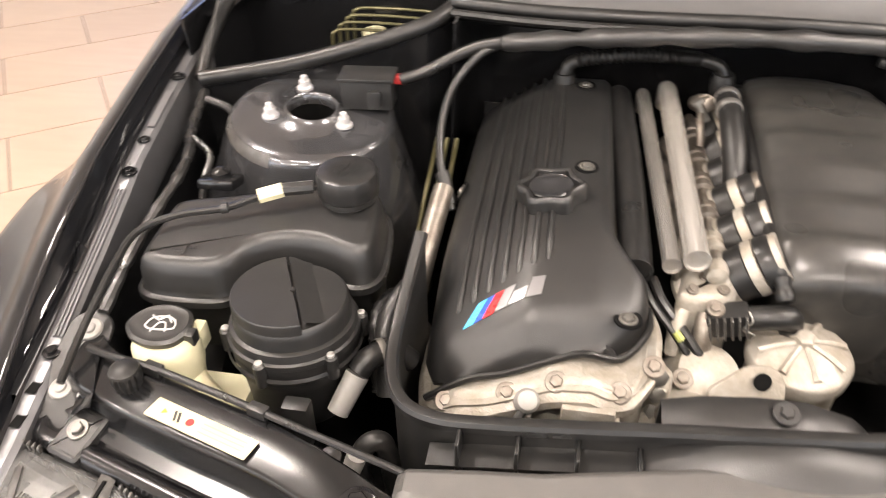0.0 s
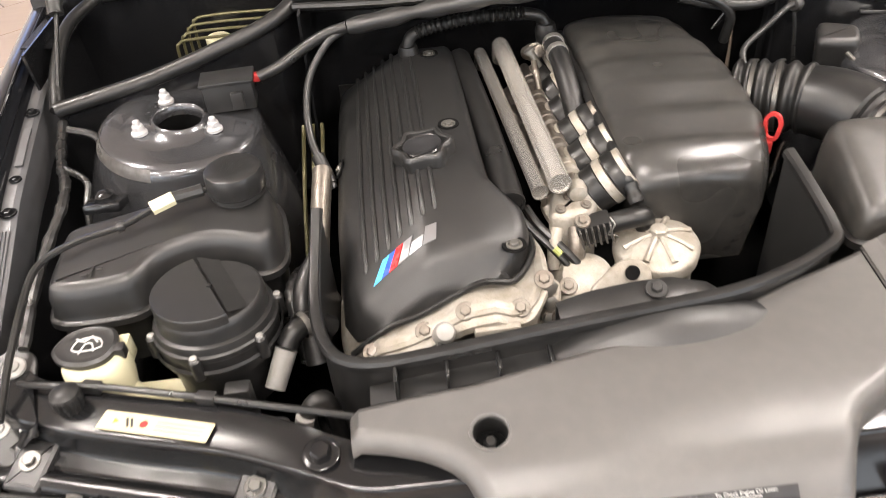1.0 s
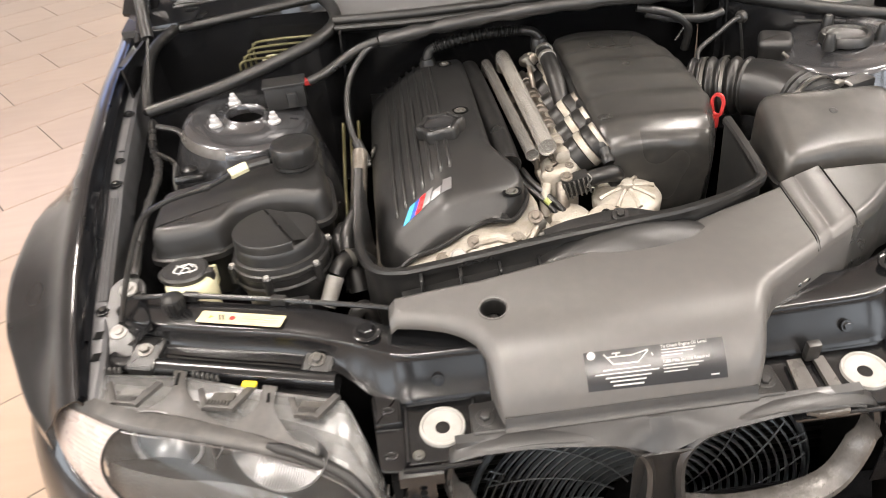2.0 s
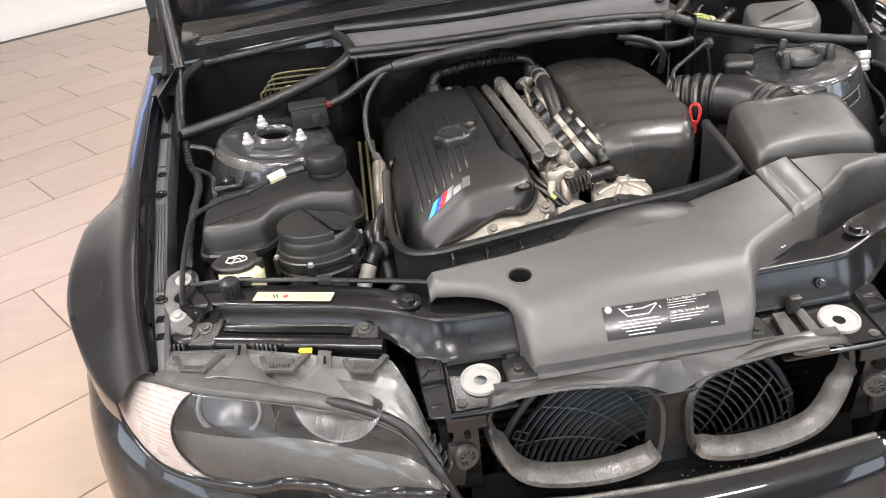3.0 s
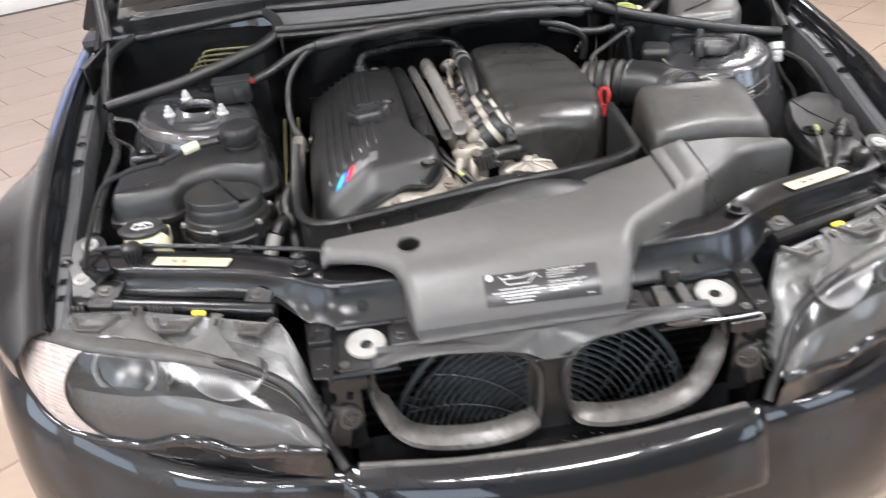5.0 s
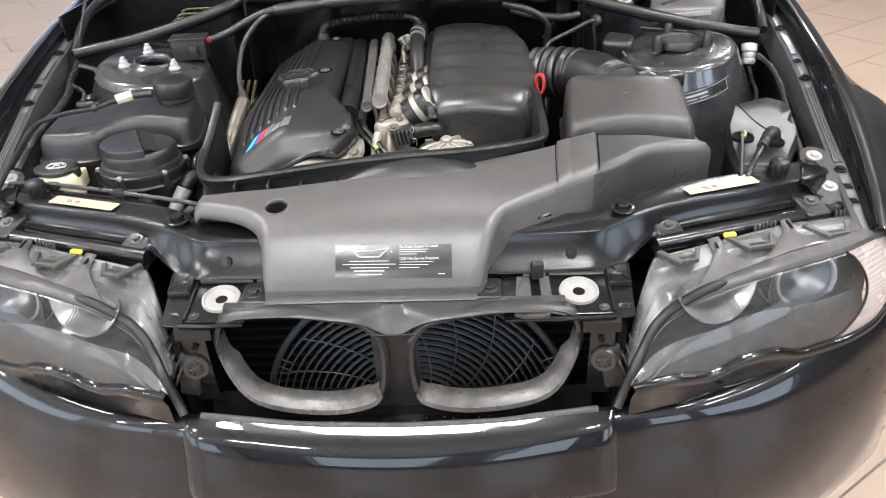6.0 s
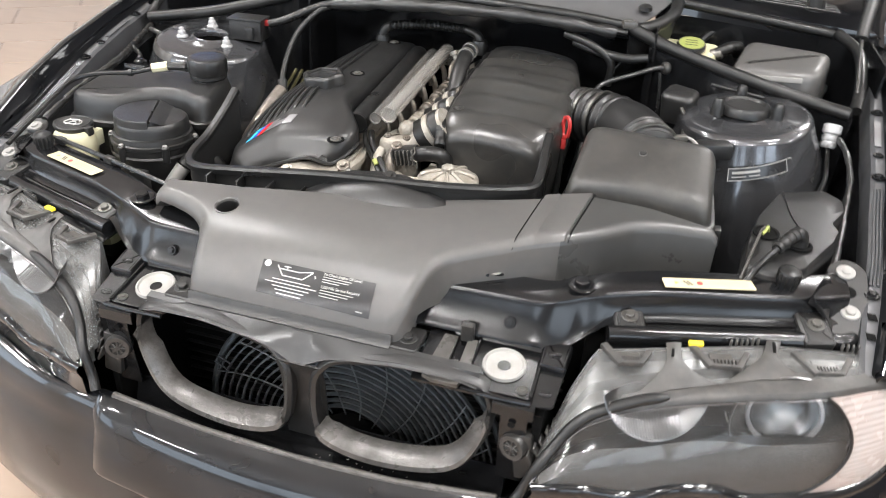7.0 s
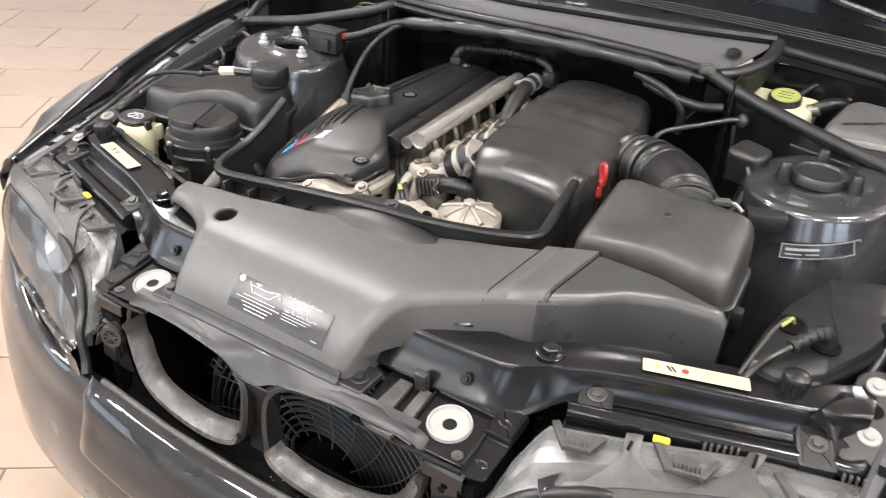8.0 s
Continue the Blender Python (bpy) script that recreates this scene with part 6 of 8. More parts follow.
    part("wire_clip", tube([(0.012, 0.385, 0.818), (0.016, 0.376, 0.812), (0.008, 0.374, 0.800), (0.020, 0.374, 0.796), (0.020, 0.38, 0.780)], 0.0012, 6, 4), M_STEEL, lb, "bent wire clip")
    bolt(lb, (-0.022, 0.388, 0.815), (0, -0.4, 1), 0.006, M_ALU_RAW)
    el = part("elbow", tube([(0.016, 0.392, 0.803), (0.034, 0.390, 0.808), (0.052, 0.392, 0.808), (0.062, 0.40, 0.798), (0.064, 0.406, 0.775)], 0.0135, 14, 6), M_HOSE, ENG, "black rubber elbow hose")
    part("elbow_ribs", tube([(0.0628, 0.402, 0.793), (0.064, 0.407, 0.768)], lambda t: 0.0140 + 0.0013 * math.sin(t * 26), 16, 24, smooth=False), M_RUBBER, el)
    # dark cables running down in front of the pipes
    for dx, r in ((0, 0.0045), (0.013, 0.0058)):
        part("loom", tube([(-0.10 + dx, 0.43, 0.815), (-0.088 + dx, 0.405, 0.803), (-0.062 + dx, 0.378, 0.783), (-0.042 + dx, 0.362, 0.76), (-0.030 + dx, 0.352, 0.72)], r, 8, 5), M_HOSE, ENG, "black cable loom")
    part("loom_tag", tube([(-0.060, 0.3745, 0.787), (-0.053, 0.369, 0.7805)], 0.0046, 8, 1), M_LIME, ENG, "greenish cable sleeve")
    # block mass below, near-black: the shade down there is painted in
    part("block", box((-0.16, 0.56, 0.56), (0.30, 0.56, 0.30), None, 0.02), M_SHADE, ENG, "plain near-black engine block, shade in its colour")
    part("pump_housing", lathe([(0.05, -0.06), (0.055, 0.0), (0.045, 0.03), (0.02, 0.04)], along((-0.045, 0.30, 0.70), (0.2, -1, 0.4)), 24), M_ALU, ENG, "pale cast water pump housing")
    ps = part("pump_shoulder", lathe([(0.046, -0.06), (0.042, -0.01), (0.034, 0.008), (0.018, 0.014), (0.001, 0.015)], along((-0.022, 0.352, 0.748), (0.15, -0.5, 1)), 28), M_ALU, ENG, "pale cast housing beside the oil filter")
    for x, y in ((-0.050, 0.336), (0.006, 0.332)):
        bolt(ps, (x, y, 0.755), (0, -0.5, 1), 0.007, M_ALU_RAW)
    part("side_boss", solid(corners([(-0.100, 0.300), (-0.070, 0.296), (-0.060, 0.33), (-0.085, 0.36)], 0.008), soft(0.66, 0.772, 0.008, 0)), M_ALU, ps)
    for z in (0.79, 0.765, 0.74):
        part("union_nut", lathe([(0.010, -0.008), (0.010, 0.008), (0.007, 0.010)], along((-0.083, 0.303, z), (0.4, -1, 0.3)), 6), M_STEEL, ps)
    bm = solid(corners([(-0.045, -0.02), (0.034, -0.02), (0.034, 0.004), (0.02, 0.018), (-0.004, 0.018), (-0.045, -0.008)], 0.008), [(-0.003, 0), (0.003, 0), (0.004, 0.001)], m=along((0.018, 0.330, 0.768), (0.1, -0.8, 0.6)))
    eye = part("lifting_eye", bm, M_ALU, ENG, "pale metal lifting eye")
    # the eye's hole is a disc in the shade colour
    part("eye_hole", lathe([(0.0095, 0), (0.0095, 0.001)], along((0.0275, 0.3265, 0.7735), (0.1, -0.8, 0.6)), 18), M_SHADE, eye)


engine_metal()


def plenum():
    pl = thing("air_plenum", "large matt black plastic intake plenum", "intake plenum", (0.14, 0.6, 0.7))
    loops = []
    for i in range(53):
        y = 0.418 + (0.060 * (i / 20) ** 2 if i < 20 else 0.060 + 0.364 * (i - 20) / 32)
        e0 = min(1, (y - 0.418) / 0.060)
        e1 = min(1, (0.842 - y) / 0.03)
        e0, e1 = math.sqrt(max(0, 1 - (1 - e0) ** 2)), math.sqrt(max(0, 1 - (1 - e1) ** 2))
        hump = (0.0015 * math.cos((y - 0.45) / 0.066 * 2 * math.pi) + 0.0006 * math.sin((y - 0.45) / 0.066 * 4 * math.pi)) * min(1.0, max(0.0, (y - 0.44) / 0.03))
        zt = 0.862 + 0.03 * min(1, (y - 0.418) / 0.2) + hump
        k = 0.016 * (1 - e1) + 0.014 * (1 - e0)
        xl, xr = 0.046 + k, lerp_table([(0.418, 0.236), (0.52, 0.262), (0.7, 0.255), (0.842, 0.23)], y) - k
        zt -= k + 0.024 * (1 - e0)
        low = 0.70
        lp = [(xl + 0.012, low), (xl, 0.80), (xl - 0.006, 0.838), (xl - 0.002, zt - 0.014), (xl + 0.012, zt - 0.003), (xl + 0.05, zt + 0.002), (xl + 0.10, zt), (xr - 0.05, zt - 0.004), (xr - 0.018, zt - 0.010), (xr - 0.004, zt - 0.025), (xr, zt - 0.055), (xr - 0.004, 0.76), (xr - 0.014, low)]
        lp = [(p.x, p.y) for p in spline([(a, b, 0) for a, b in lp], 3)]
        loops.append([Vector((a, y, b)) for a, b in lp])
    part("shell", rings(bmesh.new(), loops), M_PLENUM, pl, "matt black plenum shell", angle=50)
    part("flange", tube([(0.052, 0.405, 0.820), (0.047, 0.425, 0.836), (0.043, 0.445, 0.846), (0.041, 0.60, 0.860), (0.039, 0.78, 0.869), (0.042, 0.83, 0.864)], lambda t: 0.0095 + 0.0012 * math.sin(t * 40), 10, 12), M_RUBBER, pl, "black flange along the edge")
    return pl


plenum()


def oil_filter():
    f = thing("oil_filter_housing", "pale cast oil filter housing with a ribbed lid", "oil filter", (0.076, 0.384, 0.68))
    m = Matrix.Translation((0.076, 0.384, 0.778)) @ Matrix.Rotation(radians(4), 4, "X")
    lid = part("lid", lathe([(0.050, -0.10), (0.050, -0.03), (0.055, -0.028), (0.056, -0.012), (0.054, -0.009), (0.050, -0.007), (0.036, 0.001), (0.020, 0.005), (0.012, 0.006)], m, 44), M_ALU, f, "pale cast lid")
    part("nut", lathe([(0.0115, 0.004), (0.0115, 0.015), (0.009, 0.017)], m, 6), M_ALU, lid, "")
    for k in range(8):
        mm = m @ Matrix.Rotation(k * math.pi / 4 + 0.2, 4, "Z")
        a, b = mm @ Vector((0.008, 0, 0.0075)), mm @ Vector((0.047, 0, -0.003))
        part("rib", tube([a, a.lerp(b, 0.5) + Vector((0, 0, 0.0016)), b], lambda t: 0.0032 + 0.0014 * t, 6, 3), M_ALU, lid)


oil_filter()

# ---- intake duct over the front panel ----
DUCT_REAR = [(-0.317, 0.134), (-0.25, 0.142), (-0.19, 0.147), (-0.04, 0.176), (0.087, 0.200), (0.17, 0.236), (0.26, 0.264), (0.34, 0.296), (0.43, 0.294), (0.53, 0.272)]
DUCT_FRONT = [(-0.317, 0.095), (-0.28, 0.087), (-0.247, 0.076), (-0.225, 0.064), (-0.210, 0.050), (-0.200, 0.030), (-0.196, 0.010), (-0.193, -0.010), (-0.189, -0.024), (-0.18, -0.026), (0.115, -0.026), (0.127, -0.023), (0.134, -0.014), (0.141, -0.002), (0.147, 0.016), (0.157, 0.042), (0.172, 0.062), (0.20, 0.079), (0.235, 0.099), (0.27, 0.120), (0.32, 0.146), (0.37, 0.182), (0.41, 0.220), (0.455, 0.242), (0.53, 0.256)]


DUCT_FALL = [(-0.03, 0.106), (-0.026, 0.097), (-0.016, 0.071), (0.0, 0.052), (0.015, 0.036), (0.035, 0.021), (0.06, 0.011), (0.09, 0.005), (0.14, 0.0)]
DUCT_SIDE = [(0.12, 1.0), (0.2, 0.6), (0.3, 0.4), (0.5, 0.3)]
DUCT_EDGE = [Vector(p) for p in DUCT_FRONT if p[1] > -0.0255]


def mean_of(table, x, w):
    """Value of a table with its corners rounded over a width w."""
    return sum(lerp_table(table, x + w * k / 3) for k in range(-3, 4)) / 7


def duct_top(x, y):
    """Height of the duct's upper face."""
    base = mean_of([(-0.32, 0.816), (-0.1, 0.820), (0.2, 0.822), (0.3, 0.830), (0.4, 0.830), (0.53, 0.822)], x, 0.03)
    w = 0.014 * max(0.0, min(1.0, (y + 0.027) / 0.03))
    return base - mean_of(DUCT_FALL, y, w) * mean_of(DUCT_SIDE, x, 0.03)


def edge_roll(x, y, r=0.017):
    """Drop of the rounded shoulder towards the duct's curved front outline."""
    p = Vector((x, y))
    d = r
    for a, b in zip(DUCT_EDGE, DUCT_EDGE[1:]):
        if b.x < -0.18 or a.x > 0.114:
            e = b - a
            t = max(0.0, min(1.0, (p - a).dot(e) / e.dot(e)))
            d = min(d, (p - a - e * t).length)
    return r - math.sqrt(max(0.0, r * r - (r - d) ** 2))


def duct():
    d = thing("intake_duct", "satin dark grey plastic air intake duct with a black label", "air duct", (0.0, 0.1, 0.72))
    xs = sorted(set([-0.317 + 0.847 * i / 90 for i in range(91)] + [-0.21 + 0.0025 * i for i in range(14)] + [0.108 + 0.0025 * i for i in range(14)] + [-0.206 + 0.0016 * i for i in range(31)]))
    loops = []
    for x in xs:
        yr, yf = lerp_table(DUCT_REAR, x), lerp_table(DUCT_FRONT, x)
        e = min(1, (x + 0.317) / 0.010, (0.53 - x) / 0.014)
        dz = 0.010 * (1 - math.sqrt(max(0, 1 - (1 - e) ** 2)))
        zb = 0.74 if x > 0.14 or x < -0.2 else 0.70
        zb -= lerp_table([(0.14, 0.0), (0.4, 0.02)], x)
        lp = [Vector((x, yr, zb + 0.02)), Vector((x, yr, duct_top(x, yr) - 0.012 - dz)), Vector((x, yr - 0.003, duct_top(x, yr) - 0.004 - dz))]
        n = 84
        for i in range(n + 1):
            y = yr - 0.010 + (yf + 0.0006 - yr + 0.010) * i / n
            lp.append(Vector((x, y, duct_top(x, y) - dz - edge_roll(x, y))))
        lp += [Vector((x, yf, lp[-1].z - 0.002)), Vector((x, yf + 0.001, lp[-1].z - 0.008 if x < -0.199 else min(zb, lp[-1].z - 0.02)))]
        loops.append(lp)
    bm = rings(bmesh.new(), loops)
    hole = Vector((-0.182, 0.086))
    kill = [f for f in bm.faces if len(f.verts) == 4 and (f.calc_center_median().xy - hole).length < 0.0178 and f.calc_center_median().z > 0.78]
    bmesh.ops.delete(bm, geom=kill, context="FACES")
    for f in bm.faces:
        q = f.calc_center_median()
        f.material_index = 1 if q.x > 0.312 else 0
    part("duct_body", bm, [M_DUCT, M_DUCT_END], d, "satin grey moulded duct with a black end piece", angle=45)
    zc = duct_top(hole.x, hole.y)
    mw = Matrix.Translation((hole.x, hole.y, zc)) @ Matrix.Rotation(radians(9), 4, "X")
    cup = part("screw_well", lathe([(0.0212, -0.003), (0.0208, 0.0003), (0.0192, 0.0006), (0.0172, -0.0010), (0.0166, -0.005)], mw, 40, cap0=False, cap1=False), M_DUCT, d, "round screw well")
    part("well_wall", lathe([(0.0168, -0.004), (0.0160, -0.030), (0.001, -0.030)], mw, 40, cap0=False), M_PLASTIC, cup)
    # near-black floor paints the shade of a deeper well
    part("well_floor", lathe([(0.0158, -0.0295), (0.0158, -0.0285), (0.001, -0.0285)], mw, 28), M_SHADE, cup)
    part("screw", lathe([(0.0075, -0.028), (0.0075, -0.021), (0.005, -0.019)], mw, 6), M_PLASTIC, cup)
    # step along the front foot of the duct
    rows = []
    for i in range(31):
        x = -0.188 + 0.312 * i / 30
        rows.append([Vector((x, -0.0265, 0.728)), Vector((x, -0.0295, 0.722)), Vector((x, -0.031, 0.717)), Vector((x, -0.036, 0.713))])
    part("foot_flange", sheet(rows, 0.003), M_GREY, d, "flange along the duct's foot")
    # sleeve of the joint: a raised slanting band with an edge at each side
    def slant(xa, xb, t, lift):
        x = xa + (xb - xa) * t
        ya, yb = lerp_table(DUCT_FRONT, x) + 0.0015, lerp_table(DUCT_REAR, x) - 0.002
        y = ya + (yb - ya) * t
        return Vector((x, y, duct_top(x, y) - edge_roll(x, y) + lift))
    rows = []
    for t in [i / 24 for i in range(25)]:
        a, b = (0.254, 0.268), (0.320, 0.338)
        row = []
        for f, lift in ((0, -0.003), (0.01, 0.0024), (0.05, 0.003), (0.3, 0.003), (0.34, 0.0016), (0.38, 0.003), (0.75, 0.003), (0.95, 0.0036), (0.99, 0.003), (1, -0.003)):
            row.append(slant(a[0] + (b[0] - a[0]) * f, a[1] + (b[1] - a[1]) * f, t, lift))
        rows.append(row)
    part("joint_sleeve", sheet(rows, 0.0), M_DUCT, d, "raised sleeve over the joint", angle=60)
    part("joint_groove", tube([slant(0.3235, 0.3415, t / 12, 0.0002) for t in range(13)], 0.0012, 6, 3), M_SHADE, d)
    part("joint_groove", tube([slant(0.2515, 0.2655, t / 12, 0.0002) for t in range(13)], 0.0009, 6, 3), M_SHADE, d)
    # sheet-metal tab that holds the duct beside the beam
    tab = part("duct_tab", solid(corners([(0.150, 0.088), (0.205, 0.128), (0.240, 0.128), (0.246, 0.104), (0.225, 0.095), (0.19, 0.094)], 0.005), [(0.7735, 0), (0.776, 0), (0.777, 0.001)]), M_BAY, d, "folded metal tab with a bolt")
    bolt(tab, (0.228, 0.111, 0.777), (0, 0, 1), 0.009, M_STEEL)
    part("tab_fold", tube([(0.150, 0.087, 0.776), (0.19, 0.093, 0.776), (0.226, 0.094, 0.776)], 0.0025, 8, 3), M_BAY, tab)
    # label: black film with white lines of print
    c0, ux, uy = Vector((-0.083, 0.012, 0.0)), Vector((0.171, -0.002, 0)), Vector((0.0, -0.030, 0))
    def on(u, v, lift):
        p = c0 + ux * u + uy * v
        p.z = duct_top(p.x, p.y) + lift
        return p
    rows = [[on(u / 12, v / 6, 0.0022) for v in range(7)] for u in range(13)]
    label = part("label", sheet(rows, 0.0008), M_PLATE, d, "black label with white print")
    def bar(u0, u1, v0, v1, name="print_line"):
        part(name, sheet([[on(u, v, 0.0030) for v in (v0, v1)] for u in (u0, (u0 + u1) / 2, u1)], 0.0004), M_PRINT, label)
    for v, a, b in ((0.56, 0.12, 0.46), (0.66, 0.06, 0.52), (0.76, 0.13, 0.46), (0.85, 0.16, 0.42), (0.94, 0.18, 0.40)):
        bar(a, b, v - 0.013, v + 0.013)
    for v, a, b in ((0.18, 0.55, 0.80), (0.26, 0.55, 0.78), (0.34, 0.55, 0.70), (0.60, 0.55, 0.84), (0.68, 0.55, 0.80), (0.76, 0.55, 0.72), (0.93, 0.88, 0.94)):
        bar(a, b, v - 0.009, v + 0.009)
    def words(text, u, v, height):
        cu = bpy.data.curves.new("words", "FONT")
        cu.body, cu.size, cu.extrude = text, height, 0.0001
        tmp = new("words", cu)
        me = bpy.data.meshes.new_from_object(tmp.evaluated_get(bpy.context.evaluated_depsgraph_get()))
        bpy.data.objects.remove(tmp)
        bm = bmesh.new()
        bm.from_mesh(me)
        bpy.data.meshes.remove(me)
        for vert in bm.verts:
            q = c0 + ux * u + uy * v + Vector((vert.co.x, vert.co.y * 0.72, 0))
            vert.co = Vector((q.x, q.y, duct_top(q.x, q.y) + 0.0031 + vert.co.z))
        part("words", bm, M_PRINT, label)
    words("To Check Engine Oil Level:", 0.55, 0.13, 0.0052)
    words("1200 Mile Service Required", 0.55, 0.54, 0.0052)
    # oil can pictogram drawn in strokes, and a round mark
    for u0, v0, u1, v1 in ((0.14, 0.12, 0.20, 0.42), (0.20, 0.42, 0.38, 0.42), (0.38, 0.42, 0.46, 0.14), (0.16, 0.22, 0.34, 0.22), (0.34, 0.22, 0.46, 0.12), (0.20, 0.12, 0.26, 0.12), (0.23, 0.12, 0.23, 0.22), (0.48, 0.22, 0.49, 0.30)):
        part("picture_line", tube([on(u0, v0, 0.003), on((u0 + u1) / 2, (v0 + v1) / 2, 0.003), on(u1, v1, 0.003)], 0.0009, 5, 2), M_PRINT, label)
    part("round_mark", lathe([(0.005, 0), (0.005, 0.0006)], along(on(0.05, 0.12, 0.0028), (0, -0.7, 0.7)), 18), M_PRINT, label)


duct()


# ---- rubber-edged divider in front of the engine, fan shroud ----
def divider():
    w = thing("radiator_shroud", "black plastic shroud wall with a rubber edge", "fan shroud", (0, 0.2, 0.6))
    top = [(-0.350, 0.408, 0.866), (-0.356, 0.36, 0.832), (-0.359, 0.31, 0.808), (-0.352, 0.255, 0.802), (-0.332, 0.215, 0.803), (-0.295, 0.195, 0.808), (-0.24, 0.190, 0.816), (-0.16, 0.190, 0.826), (-0.07, 0.192, 0.836), (0.02, 0.196, 0.842), (0.10, 0.205, 0.843), (0.17, 0.232, 0.838), (0.215, 0.257, 0.834), (0.243, 0.276, 0.834), (0.250, 0.30, 0.838), (0.247, 0.36, 0.855), (0.243, 0.413, 0.868)]
    p = spline(top, 5)
    rows = [[q, q + Vector((0, 0.0, -0.02)), Vector((q.x, q.y, 0.72)), Vector((q.x, q.y, 0.60))] for q in p]
    part("wall", sheet(rows, 0.004), M_PLASTIC, w, "black shroud wall")
    bm = bmesh.new()
    loops = []
    for i, q in enumerate(p):
        d = (p[min(i + 1, len(p) - 1)] - p[max(i - 1, 0)]).normalized()
        n = d.cross(Vector((0, 0, 1))).normalized()
        u = n.cross(d)
        loops.append([q + n * a + u * b for a, b in ((-0.006, -0.008), (-0.0075, 0.001), (-0.005, 0.005), (0, 0.006), (0.005, 0.005), (0.0075, 0.001), (0.006, -0.008))])
    part("rubber_edge", rings(bm, loops), M_RUBBER, w, "rounded black rubber edge")
    for x in (-0.27, -0.215, -0.16, -0.105, -0.05):
        part("rib", box((x, 0.178, 0.775), (0.004, 0.026, 0.07), None, 0.001, 1), M_PLASTIC, w)
    part("ledge", sheet([[Vector((x, 0.190, z - 0.028)), Vector((x, 0.165, z - 0.030))] for x, z in ((-0.30, 0.806), (-0.2, 0.82), (-0.1, 0.832))], 0.003), M_PLASTIC, w)
    # arched fan cowl in front of and behind the wall
    rows = []
    for i in range(25):
        a = radians(150 - 120 * i / 24)
        x, z = 0.03 + 0.27 * math.cos(a), 0.575 + 0.27 * math.sin(a)
        rows.append([Vector((x, 0.205, z - 0.006)), Vector((x, 0.19, z - 0.004)), Vector((x, 0.172, z - 0.012)), Vector((x, 0.150, z - 0.03)), Vector((x, 0.135, z - 0.06))])
    part("fan_cowl", sheet(rows, 0.003), M_PLASTIC, w, "arched black fan cowl")
    rows = []
    for i in range(21):
        x = -0.085 + 0.215 * i / 20
        z = lerp_table([(-0.085, 0.812), (-0.05, 0.823), (0.0, 0.830), (0.043, 0.831), (0.09, 0.816), (0.13, 0.775)], x)
        rows.append([Vector((x, 0.203, z - 0.02)), Vector((x, 0.215, z - 0.006)), Vector((x, 0.240, z)), Vector((x, 0.252, z - 0.002)), Vector((x, 0.254, z - 0.05))])
    part("fan_cowl_back", sheet(rows, 0.003), M_PLASTIC, w, "arched black fan cowl")
    bolt(w, (0.022, 0.232, 0.832), (0, -0.3, 1), 0.0065, M_PLASTIC, washer=1.9)


divider()


